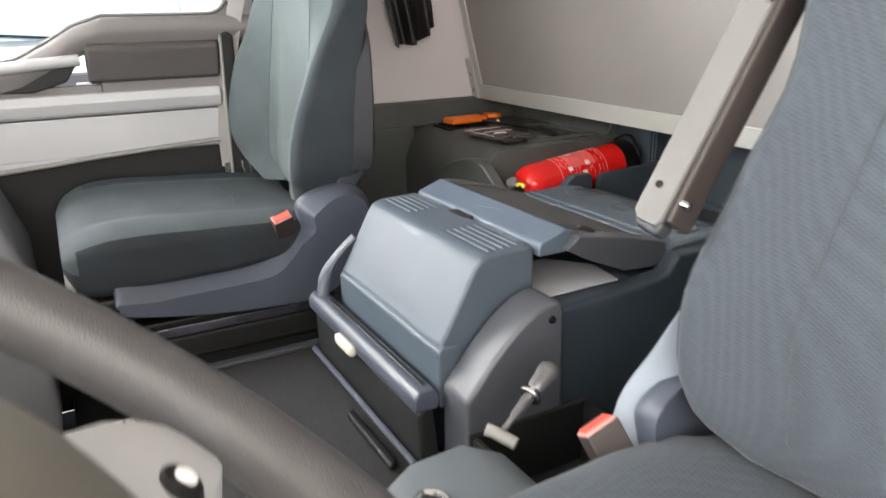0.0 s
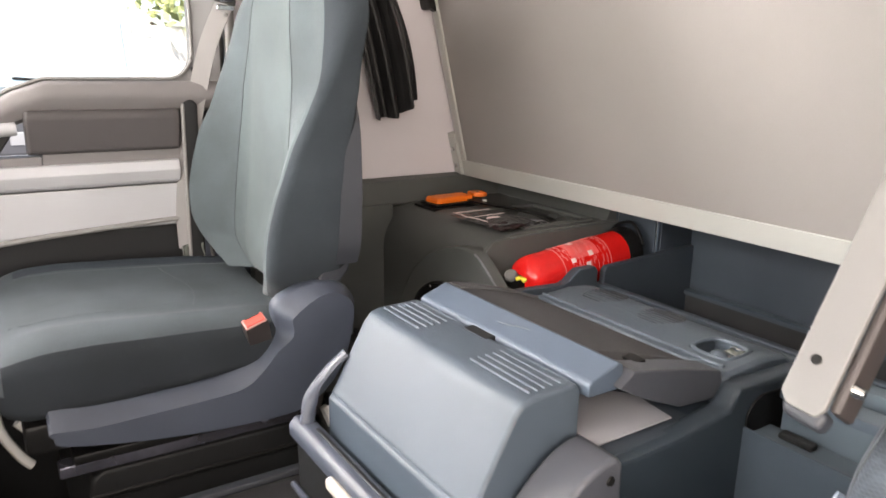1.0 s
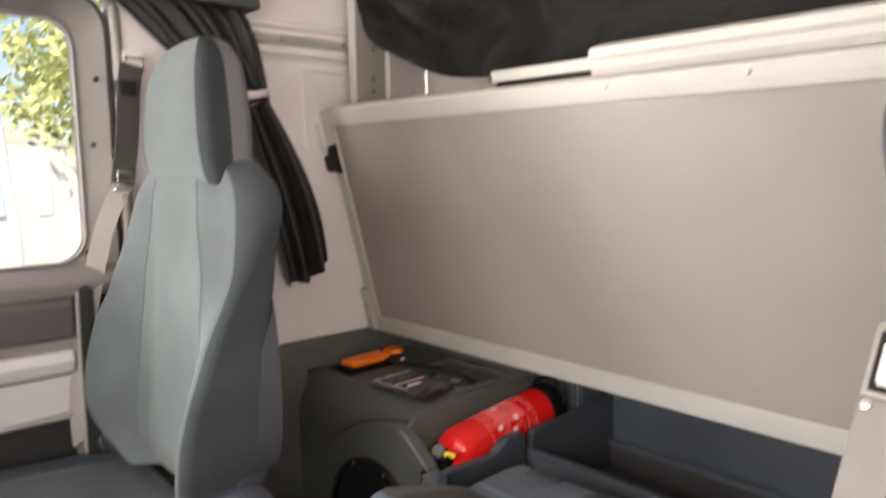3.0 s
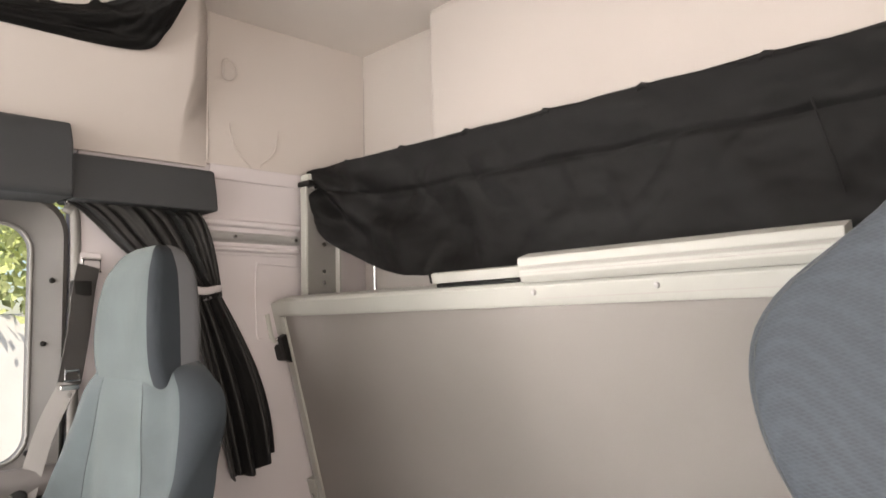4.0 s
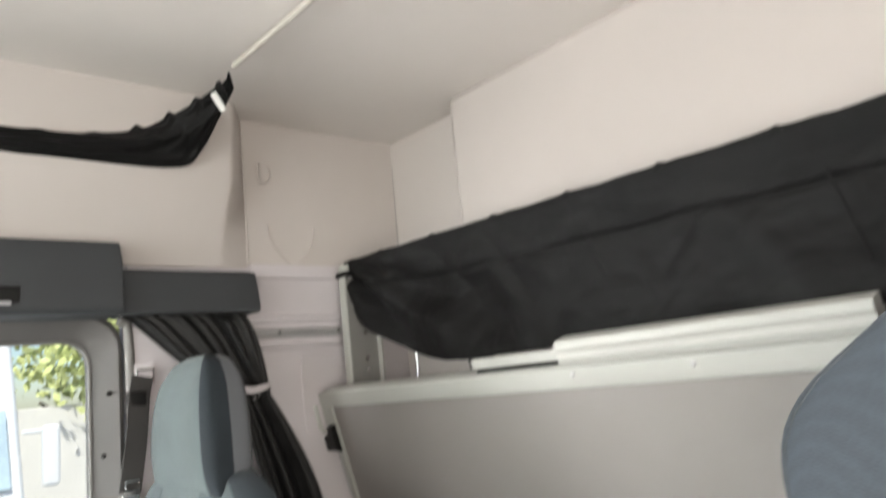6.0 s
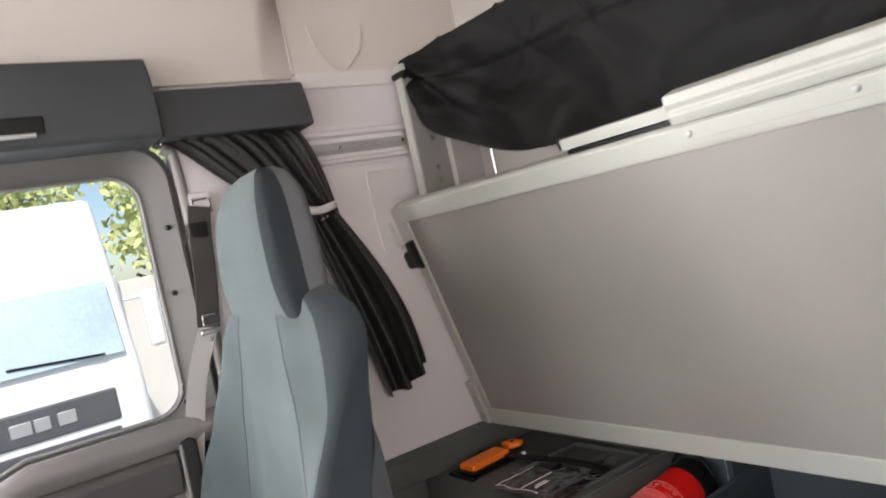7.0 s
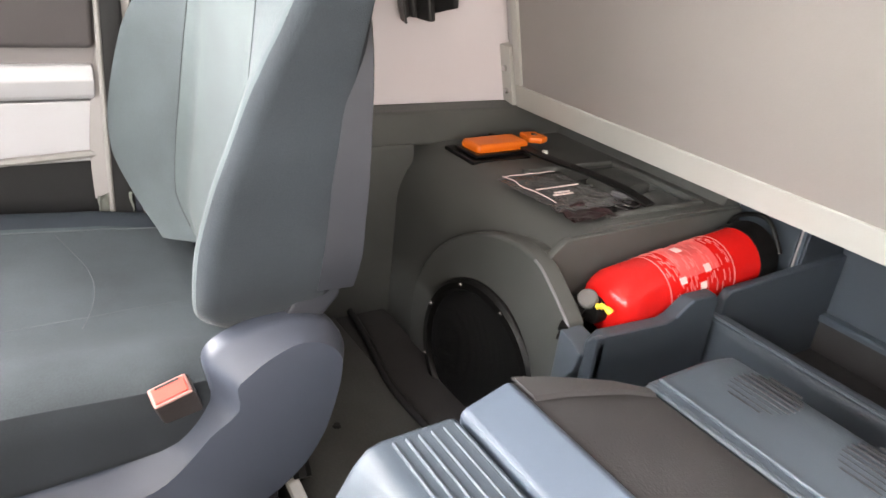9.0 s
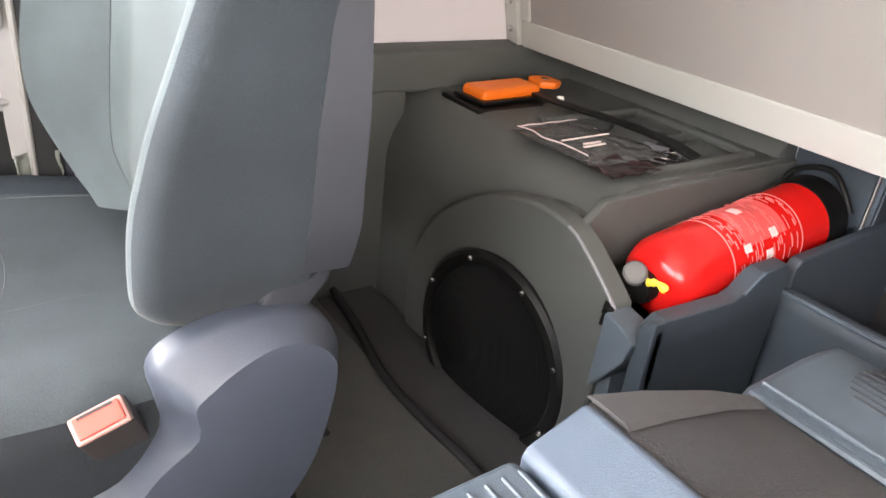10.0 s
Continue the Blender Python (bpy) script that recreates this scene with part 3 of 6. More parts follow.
    # pull handle and its silver bezel
    part("handle_bezel", tube(smooth_line([(-1.005, 0.56, 0.872), (-1.0, 0.5, 0.868), (-0.998, 0.36, 0.856), (-0.998, 0.2, 0.84)], 5), 0.013, 10), TRIM_SILVER, d, "bright door handle bezel")
    cup = prism([(0.555, 0.862), (0.49, 0.856), (0.36, 0.845), (0.36, 0.81), (0.46, 0.805), (0.53, 0.825)], "x", -1.03, -1.012, 0.004)
    part("handle_cup", cup, PLASTIC_DARK, d, "dark door handle recess")
    return d


def glass_material():
    m = bpy.data.materials.new("window_glass")
    m.use_nodes = True
    b = m.node_tree.nodes["Principled BSDF"]
    b.inputs["Transmission Weight"].default_value, b.inputs["Roughness"].default_value = 1.0, 0.02
    b.inputs["IOR"].default_value, b.inputs["Base Color"].default_value = 1.05, (0.97, 0.99, 0.98, 1)
    return m


GLASS = glass_material()
ws = structure("windscreen", box(-1.0, 1.0, -0.64, -0.634, 0.95, 1.72, 0), GLASS, "clear windscreen glass above the dashboard", "windscreen")
ws.visible_shadow = False
passenger_door()


def valance():
    v = thing("overhead_valance", (-0.99, 0.6, 1.5), "dark grey plastic shelf over the passenger door", "overhead shelf")
    part("end_section", prism([(-1.05, 1.49), (-0.945, 1.49), (-0.95, 1.53), (-0.965, 1.588), (-1.02, 1.6), (-1.05, 1.6)], "y", 0.95, 1.268, 0.006), VALANCE, v)
    body = part("shelf_body", prism([(-1.05, 1.49), (-0.925, 1.49), (-0.918, 1.5), (-0.925, 1.6), (-0.945, 1.645), (-1.05, 1.65)], "y", -0.5, 0.945, 0.012, 3), VALANCE, v, "dark grey stepped shelf body")
    part("handle_recess", box(-0.927, -0.917, 0.6, 0.752, 1.512, 1.545, 0.006), BLACK, body, "black pull recess")
    part("pull_edge", tube([(-0.914, 0.5, 1.51), (-0.914, 0.735, 1.511)], 0.004, 8), TRIM_SILVER, body, "bright pull edge")
    part("pull_lever", box(-0.93, -0.908, 0.45, 0.66, 1.52, 1.575, 0.01, 3), TRIM_WARM, body)
    return v


valance()

# ---- cloths ----


def folds(n, amp, seed):
    rnd = random.Random(seed)
    ph = [(rnd.uniform(0.7, 1.3), rnd.uniform(0, 6.28)) for _ in range(4)]
    def g(s):
        return amp * sum(math.sin(n * s * f * (1 + 0.35 * i) + p) / (1 + 0.6 * i) for i, (f, p) in enumerate(ph))
    return g


def door_curtain():
    cur = thing("door_curtain", (-0.99, 1.25, 0.9), "black curtain gathered and tied beside the door", "curtain")
    g1, g2 = folds(38, 0.0085, 3), folds(24, 0.0125, 4)
    def top(u, v):
        a, c = 0.952 + 0.28 * u, 1.205 + 0.085 * u
        z = 1.492 - v * (0.20 + 0.0 * u)
        y = a + (c - a) * (v ** (0.8 - 0.25 * u)) - 0.02 * math.sin(math.pi * v) * (1 - u)
        return V(-0.985 + g1(u + 0.04 * v) * (1 - 0.35 * v) + 0.015 * v, y, z + 0.004 * math.sin(40 * u) - 0.05 * math.sin(math.pi * v) * (0.3 - u) * 0.5)
    part("gathered_top", sheet(top, 90, 22, 0.003), CLOTH_CURT, cur, "", 80)
    def low(u, v):
        a0, w0 = 1.205, 0.085
        k = math.sin(math.pi * min(1, v * 0.62))
        y = a0 + w0 * u + v * 0.118 + 0.018 * k * (u - 0.2) * 2 + 0.022 * math.sin(math.pi * v) * u
        z = 1.29 - v * (0.42 - 0.045 * u * u) + 0.006 * math.sin(9 * u)
        return V(-0.972 + g2(u * 0.8 + 0.05 * v) * (0.5 + 0.8 * v) - 0.008 * v, y, z)
    part("hanging_end", sheet(low, 80, 30, 0.003), CLOTH_CURT, cur, "", 80)
    part("tieback", tube(smooth_line([(-0.952, 1.195, 1.316), (-0.947, 1.23, 1.306), (-0.952, 1.27, 1.312), (-0.99, 1.285, 1.315), (-1.015, 1.235, 1.32), (-1.0, 1.2, 1.32)], 4, True), 0.0055, 8, True, 1.6), LINING_LOW, cur, "pale grey strap holding the curtain")
    part("hook", lathe([(0.001, 0.006), (0.004, 0.004), (0.005, 0)], disc_m((-0.985, 0.952, 1.489), (1, 0, -1)), 10), CHROME, cur)
    return cur


door_curtain()


def corner_curtain():
    """The front curtain, pushed to the end of its rod."""
    cur = thing("front_curtain", (-0.85, 0.9, 1.81), "black curtain bunched under the ceiling rod end", "curtain")
    up_line = smooth_line([(-0.70, 1.125, 1.955), (-0.76, 1.115, 1.945), (-0.83, 1.07, 1.915), (-0.885, 1.0, 1.882), (-0.91, 0.88, 1.858), (-0.912, 0.7, 1.85), (-0.912, 0.3, 1.845)], 8)
    lo_line = smooth_line([(-0.735, 1.15, 1.945), (-0.80, 1.145, 1.90), (-0.865, 1.13, 1.845), (-0.905, 1.09, 1.806), (-0.918, 0.92, 1.803), (-0.922, 0.7, 1.803), (-0.922, 0.3, 1.803)], 8)
    g, h = folds(20, 0.008, 8), folds(11, 0.012, 9)
    def fn(u, v):
        k = u * (len(up_line) - 1)
        i = min(int(k), len(up_line) - 2)
        a, c = up_line[i].lerp(up_line[i + 1], k - i), lo_line[i].lerp(lo_line[i + 1], k - i)
        p = a.lerp(c, v)
        soft = min(1.0, u * 7)
        bulge = 0.03 * math.sin(math.pi * v) * soft
        jag = 0.012 * max(0, math.sin(52 * u)) ** 3 * (1 - v) ** 2 * (1 if u < 0.6 else 0.3)
        return p + V(0.75, -0.1, 0.0) * (bulge + soft * (0.6 * g(u * 0.6 + v * 0.5) + 0.5 * h(v * 1.2 - u))) + V(0, 0, jag)
    part("cloth", sheet(fn, 120, 26, 0.0015), CLOTH, cur, "", 80)
    part("tag", box(-0.007, 0.007, -0.002, 0.002, -0.023, 0.023, 0.001, 1, Matrix.Translation((-0.748, 1.118, 1.912)) @ Euler((0.2, -0.45, 0.75)).to_matrix().to_4x4()), WHITE, cur, "small white tag")
    return cur


shift(corner_curtain(), -0.012, -0.02, 0.012)


def bunk_net():
    n = thing("bunk_cloth", (0, 1.53, 1.32), "black cloth guard stretched behind the folded bunk", "bunk guard")
    rnd = random.Random(21)
    creases = [(rnd.uniform(-0.8, 0.9), rnd.uniform(0.15, 0.8), rnd.uniform(-0.8, 0.8), rnd.uniform(0.03, 0.09), rnd.uniform(0.4, 1)) for _ in range(26)]
    sharp = [(rnd.uniform(-0.7, 0.95), rnd.uniform(0.3, 0.9), rnd.choice((-1, 1)) * rnd.uniform(0.05, 0.35), rnd.uniform(0.010, 0.022), rnd.choice((-1, 1, 1)) * rnd.uniform(0.5, 1.2)) for _ in range(22)]
    def fn(u, v):
        x = -0.955 + 1.93 * u
        z = 1.613 - 0.03 * u - (0.293 - 0.03 * u) * v
        if x < -0.45:
            k = max(0.0, (-0.45 - x) / 0.5)
            z = 1.613 - 0.03 * u - (0.29 - 0.15 * k ** 2.6) * v
        y = 1.522 + 0.03 * math.sin(math.pi * v) * min(1, u * 9) + 0.02 * v
        for cx, cv, sl, wd, am in sharp:
            dd = (x - cx) + sl * (v - cv)
            y -= 0.008 * am * math.exp(-abs(dd) / wd) * math.exp(-((v - cv) / 0.2) ** 2)
        for cx, cv, sl, wd, am in creases:
            dd = (x - cx) + sl * (v - cv) * 0.35
            y -= 0.016 * am * math.exp(-(dd / wd) ** 2) * math.exp(-((v - cv) / 0.28) ** 2)
        if x < -0.3:
            fan = math.atan2(v + 0.12, (x + 1.02) * 2.2)
            y += 0.017 * math.sin(13 * fan + 2 * noise.noise(V(x * 3, v * 2, 7))) * min(1, (-0.3 - x) * 3) * min(1, v * 3)
        y += 0.005 * noise.noise(V(x * 6, v * 3, 1.0)) + 0.0042 * noise.noise(V(x * 17, v * 8, 4.0)) + 0.0016 * noise.noise(V(x * 40, v * 18, 6.0))
        if v < 0.30:
            y -= 0.004 * (1 - v / 0.30)
        elif v < 0.325:
            y += 0.004
        return V(x, y, z + 0.004 * noise.noise(V(x * 8, 0, 0)) * (1 - v))
    part("cloth", sheet(fn, 300, 56, 0.003), CLOTH, n, "", 80)
    part("top_hem", tube([(-0.955 + 1.93 * i / 60, 1.5195 + 0.002 * math.sin(i), 1.611 - 0.03 * i / 60 + 0.003 * noise.noise(V(i * 0.6, 0, 0))) for i in range(61)], 0.0045, 10), CLOTH, n)
    part("stitch_line", tube([(0.262, 1.528, 1.52), (0.285, 1.54, 1.42), (0.30, 1.545, 1.34)], 0.0016, 6), CLOTH, n)
    for i in range(9):
        x = -0.8 + i * 0.2
        part("tie", tube([(x, 1.517, 1.609 - 0.0155 * (x + 0.95)), (x + 0.01, 1.516, 1.613 - 0.0155 * (x + 0.95)), (x + 0.02, 1.517, 1.61 - 0.0155 * (x + 0.95))], 0.006, 8), CLOTH, n)
    return n


shift(bunk_net(), 0.0, 0.004, 0.005)

# ---- bunk ----


def bunk():
    tilt = math.atan2(-0.140, 0.556)
    # local frame: x along the bunk, y up the board, z towards the cab's front
    vy, vz = math.sin(tilt), math.cos(tilt)
    m = Matrix(((1, 0, 0, 0), (0, vy, -vz, 1.6), (0, vz, vy, 0.715), (0, 0, 0, 1)))
    b = thing("folded_bunk", (0, 1.6, 0.72), "folded-up bunk with grey board and cream metal rails", "bunk")
    part("board", box(-0.985, 0.985, 0.02, 0.57, -0.035, 0.0, 0.002, 1, m), BOARD, b, "plain grey bunk board")
    part("bottom_rail", box(-0.998, 0.992, 0.0, 0.043, -0.04, 0.004, 0.002, 2, m), ALU, b, "cream lower bunk rail")
    top = part("top_rail", prism([(0.549, -0.04), (0.549, 0.007), (0.56, 0.009), (0.586, 0.009), (0.592, 0.0), (0.592, -0.04)], "x", -0.998, 0.992, 0.002, 2, m), ALU, b, "cream upper bunk rail")
    part("side_strip", box(-0.998, -0.978, 0.045, 0.548, -0.03, 0.006, 0.002, 2, m), ALU, b, "cream side edge strip")
    part("side_strip", box(0.978, 0.998, 0.045, 0.548, -0.03, 0.006, 0.002, 2, m), ALU, b)
    # gas-strut guard on the upper rail
    g = part("guard_sleeve", prism([(0.592, -0.02), (0.592, 0.012), (0.606, 0.016), (0.616, 0.012), (0.623, 0.016), (0.637, 0.012), (0.639, -0.02)], "x", -0.198, 0.32, 0.002, 2, m), ALU, b, "cream telescopic guard sleeve")
    part("guard_slide", box(-0.425, -0.195, 0.602, 0.622, -0.008, 0.006, 0.002, 2, m), ALU, g, "narrow extending slide")
    part("slide_tip", box(-0.434, -0.424, 0.602, 0.624, -0.01, 0.004, 0.002, 1, m), BLACK, g)
    part("sleeve_gap", box(-0.42, -0.199, 0.593, 0.6, -0.012, 0.001, 0.001, 1, m), BLACK, g)
    # shade lines of the rail grooves, drawn as thin grey strips
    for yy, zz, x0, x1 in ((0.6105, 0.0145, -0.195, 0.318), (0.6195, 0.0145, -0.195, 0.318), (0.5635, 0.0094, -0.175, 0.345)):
        part("groove", box(x0, x1, yy - 0.0008, yy + 0.0008, zz - 0.003, zz, 0, 1, m), SEAM_SHADE, g if yy > 0.59 else top)
    for x in (-0.178, 0.054, 0.286):
        part("rivet", lathe([(0.001, 0.0035), (0.004, 0.003), (0.0055, 0)], m @ Matrix.Translation((x, 0.575, 0.009)), 12), ALU_GREY, top)
    # folding stay along the side
    st = part("stay_bar", box(-1.016, -1.006, -0.01, 0.44, -0.022, 0.0, 0.002, 2, m), ALU_GREY, b, "flat steel stay along the bunk end")
    part("foot_plate", box(-1.03, -1.0, -0.008, 0.118, -0.012, 0.012, 0.002, 2, m), ALU, b, "bolted cream foot bracket")
    for v in (0.03, 0.075):
        part("bolt", lathe([(0.001, 0.006), (0.005, 0.005), (0.006, 0)], m @ Matrix.Translation((-1.015, v, 0.012)), 10), CHROME, st)
    lt = part("latch", box(-1.04, -0.985, 0.435, 0.478, -0.02, 0.02, 0.008, 2, m), BLACK, b, "black plastic bunk latch")
    part("latch_lever", prism([(0.425, 0.0), (0.44, 0.02), (0.5, 0.022), (0.505, 0.0)], "x", -1.005, -0.982, 0.003, 2, m), BLACK, lt)
    part("latch_screw", lathe([(0.001, 0.003), (0.004, 0.002), (0.005, 0)], m @ Matrix.Translation((-1.006, 0.495, 0.022)), 10), CHROME, lt)
    part("latch_bracket", box(-1.03, -1.0, 0.5, 0.585, -0.01, 0.004, 0.004, 2, m), ALU, b, "cream latch bracket")
    part("bracket_loop", tube([m @ V(-1.028, 0.56, 0.02), m @ V(-1.028, 0.50, 0.022), m @ V(-1.024, 0.485, 0.015)], 0.006, 8), ALU, b)
    return b


bunk()
# recessed outline on the side wall behind the latch
structure("trim_latch_outline", tube(smooth_line([(-1.0295, 1.535, 1.376), (-1.0295, 1.432, 1.38), (-1.0295, 1.414, 1.364), (-1.0295, 1.416, 1.21), (-1.0295, 1.428, 1.19)], 6), 0.003, 6), LINING_LOW, "pressed outline in the side wall", "trim")


def bunk_post():
    p = thing("bunk_post", (-0.97, 1.52, 1.2), "cream metal post at the bunk's end", "post")
    part("front_flange", box(-0.996, -0.97, 1.507, 1.513, 1.2, 1.585, 0.002), ALU, p)
    part("web", box(-0.972, -0.968, 1.512, 1.6, 1.2, 1.575, 0.001), TRIM_GREY, p, "grey inner web")
    part("rear_flange", box(-0.97, -0.952, 1.597, 1.603, 1.2, 1.55, 0.002), ALU, p)
    part("cap", box(-0.999, -0.945, 1.5, 1.53, 1.578, 1.592, 0.004), BLACK, p, "black plastic cap")
    part("cap_top", box(-0.992, -0.955, 1.503, 1.53, 1.59, 1.61, 0.006), ALU, p)
    for z in (1.33, 1.36, 1.43, 1.48):
        part("hole", lathe([(0.001, 0.002), (0.006, 0.0015), (0.006, 0)], disc_m((-0.968, 1.56, z), (1, 0, 0)), 10), CHROME, p)
    part("rear_post", tube([(-0.86, 1.64, 1.2), (-0.86, 1.64, 1.5)], 0.004, 8), CHROME, p, "thin steel rod")
    return p


shift(bunk_post(), 0.02, 0.004)

# ---- storage box with loudspeaker ----


SPK = disc_m((-0.655, 1.318, 0.411), (0.078, -1, 0))


def speaker_box():
    b = thing("storage_box", (-0.8, 1.54, 0.2), "charcoal plastic storage box with a round loudspeaker", "storage box")
    # body: cross section in y and z, rounded at the front edge
    sec = [(1.338, 0.2), (1.338, 0.5)]
    for i in range(13):
        a = radians(180 - 90 * i / 12)
        sec.append((1.438 + 0.1 * math.cos(a), 0.55 + 0.11 * math.sin(a)))
    sec += [(1.74, 0.66), (1.74, 0.2)]
    bb = prism([(y, min(z, 0.628)) for y, z in sec[:2]] + [(p, z) for p, z in sec[2:-2]] + [(1.44, 0.628), (1.74, 0.628), (1.74, 0.2)], "x", -1.03, -0.568, 0.0)
    # lid plate round the pocket and the tool recess
    px0, px1, py0, py1 = -0.80, -0.592, 1.475, 1.675
    for x0, x1, y0, y1 in ((-1.03, px0, 1.438, 1.74), (px1, -0.568, 1.438, 1.74), (px0, px1, py1, 1.74), (px0, px1, 1.438, py0)):
        join(bb, box(x0, x1, y0, y1, 0.6, 0.66, 0))
    part("body", bb, PLASTIC_BOX, b)
    part("edge_roll", tube([(-0.574, 1.445, 0.6535), (-0.574, 1.74, 0.6535)], 0.0075, 10), PLASTIC_BOX, b)
    rim_in = smooth_line([(px0 + 0.006, py0 + 0.01, 0.66), (px0 + 0.004, py1 - 0.02, 0.66), (px0 + 0.02, py1 - 0.004, 0.66), (px1 - 0.02, py1 - 0.004, 0.66), (px1 - 0.004, py1 - 0.02, 0.66), (px1 - 0.004, py0 + 0.02, 0.66), (px1 - 0.02, py0 + 0.004, 0.66), (px0 + 0.02, py0 + 0.004, 0.66)], 4, True)
    part("pocket_rim", tube(rim_in, 0.006, 10, True), PLASTIC_BOX, b, "soft rounded rim of the lid pocket")
    part("pocket_floor", box(px0, px1, py0, py1, 0.628, 0.634, 0.002), POCKET_SHADE, b, "pocket floor, charcoal darkened for shade")
    part("pocket_hump", prism([(1.60, 0.634), (1.615, 0.652), (1.64, 0.657), (1.675, 0.657), (1.675, 0.634)], "x", -0.785, -0.70, 0.005, 2), PLASTIC_BOX, b, "moulded step in the pocket")
    part("pocket_hump", prism([(1.62, 0.634), (1.632, 0.648), (1.65, 0.654), (1.675, 0.654), (1.675, 0.634)], "x", -0.68, -0.61, 0.005, 2), PLASTIC_BOX, b)
    # raised rim along the side wall and behind
    part("wall_upstand", prism([(-1.03, 0.64), (-0.985, 0.655), (-0.992, 0.715), (-1.03, 0.722)], "y", 1.0, 1.74, 0.006), PLASTIC_BOX, b, "charcoal plastic skirting along the wall")
    part("rear_upstand", prism([(1.745, 0.64), (1.70, 0.657), (1.715, 0.69), (1.745, 0.70)], "x", -1.0, -0.57, 0.005), PLASTIC_BOX, b)
    part("front_shoulder", prism([(1.0, 0.2), (1.0, 0.64), (1.02, 0.661), (1.37, 0.661), (1.37, 0.2)], "x", -1.03, -0.98, 0.01), PLASTIC_BOX, b)
    # arched surround of the loudspeaker
    edge = [(-0.860, 0.28), (-0.868, 0.39), (-0.857, 0.464), (-0.80, 0.547), (-0.715, 0.605), (-0.627, 0.632), (-0.565, 0.630), (-0.532, 0.613), (-0.498, 0.588), (-0.481, 0.574)]
    arch = [(p.x, p.y) for p in smooth_line([(a_, b_, 0) for a_, b_ in edge], 3)]
    part("surround", prism([(-0.855, 0.2)] + arch + [(-0.486, 0.5), (-0.492, 0.3), (-0.495, 0.2)], "y", 1.322, 1.352, 0.006, 3), PLASTIC_BOX, b, "arched loudspeaker surround")
    part("surround_top", prism([(a_, b_ - 0.004) for a_, b_ in arch if -0.84 < a_ < -0.572] + [(-0.572, 0.5), (-0.83, 0.45)], "y", 1.345, 1.42, 0.003, 1), PLASTIC_BOX, b)
    part("worn_crease", tube([(a_, 1.3225, b_ - 0.001) for a_, b_ in arch if a_ > -0.57] + [(-0.482, 1.3225, 0.545)], 0.0022, 6), PLASTIC_SHELL, b, "worn light edge of the surround")
    part("surround_lug", prism([(-0.484, 0.572), (-0.458, 0.567), (-0.440, 0.557), (-0.446, 0.53), (-0.470, 0.492), (-0.486, 0.472)], "y", 1.310, 1.348, 0.005, 2), PLASTIC_SLATE, b, "slate blue corner lug")
    part("surround_foot", prism([(-0.49, 0.20), (-0.488, 0.50), (-0.47, 0.5), (-0.462, 0.20)], "y", 1.33, 1.36, 0.004, 2), PLASTIC_SLATE, b)
    # the pit's shade, put in as a solid black block
    part("side_pit", box(-0.566, -0.448, 1.354, 1.40, 0.36, 0.505, 0.003), BLACK, b, "black block for the shade in the pit")
    # loudspeaker
    sp = part("loudspeaker", lathe([(0.147, 0.0), (0.147, 0.006), (0.141, 0.012), (0.13, 0.013), (0.126, 0.008), (0.124, 0.0)], SPK @ Matrix.Scale(0.915, 4), 56), BLACK, b, "black loudspeaker rim")
    part("grille", lathe([(0.127, 0.003), (0.122, 0.006), (0.09, 0.011), (0.05, 0.014), (0.002, 0.015)], SPK @ Matrix.Scale(0.915, 4), 56), GRILLE, sp, "black perforated metal grille")
    for i in range(8):
        a = radians(22 + 45 * i)
        part("screw", lathe([(0.001, 0.004), (0.003, 0.003), (0.004, 0)], SPK @ Matrix.Translation((0.1245 * math.cos(a), 0.1245 * math.sin(a), 0.0115)), 8), CHROME, sp)
    part("base_lip", tube(smooth_line([(-1.0, 1.30, 0.215), (-0.85, 1.315, 0.215), (-0.62, 1.31, 0.22), (-0.47, 1.27, 0.22)], 5), 0.012, 8), PLASTIC_BOX, b)
    part("orange_recess", box(-0.955, -0.858, 1.412, 1.535, 0.652, 0.6625, 0.003), BLACK, b, "black tool recess")
    part("stud", lathe([(0.001, 0.012), (0.007, 0.01), (0.009, 0)], Matrix.Translation((-0.975, 1.53, 0.66)), 12), BLACK, b)
    return b


speaker_box()


def orange_tool():
    t = thing("orange_tool", (-0.905, 1.49, 0.663), "bright orange plastic tool with black strap", "hand tool")
    m = Matrix.Translation((-0.905, 1.487, 0.668)) @ Euler((0.0, 0.0, 0.06)).to_matrix().to_4x4()
    body = part("body", box(-0.027, 0.027, -0.058, 0.058, -0.004, 0.016, 0.008, 3, m), ORANGE, t)
    part("base", box(-0.034, 0.034, -0.066, 0.07, -0.0045, 0.002, 0.003, 2, m), BLACK, t)
    part("head", prism([(-0.022, 0.058), (0.016, 0.05), (0.03, 0.072), (0.022, 0.092), (-0.014, 0.09)], "z", 0.004, 0.016, 0.004, 2, m @ Matrix.Translation((-0.008, 0.022, 0))), ORANGE, t)
    part("head_screw", lathe([(0.001, 0.014), (0.006, 0.0135), (0.007, 0.011)], m @ Matrix.Translation((-0.004, 0.094, 0.003)), 12), CHROME, t)
    strap = [m @ V(*p) for p in ((-0.034, 0.064, 0.002), (0.0, 0.052, 0.006), (0.05, 0.046, 0.004), (0.103, 0.05, 0.004), (0.185, 0.058, 0.006), (0.265, 0.052, 0.008), (0.312, 0.055, 0.0))]
    part("strap", ribbon(smooth_line(strap, 5), 0.022, lambda k: (0, 1, 0.0)), BLACK, t, "black rubber strap")
    part("strap_button", lathe([(0.001, 0.006), (0.005, 0.005), (0.006, 0)], m @ Matrix.Translation((0.06, 0.066, 0.002)), 12), WHITE, t)
    return t


orange_tool()


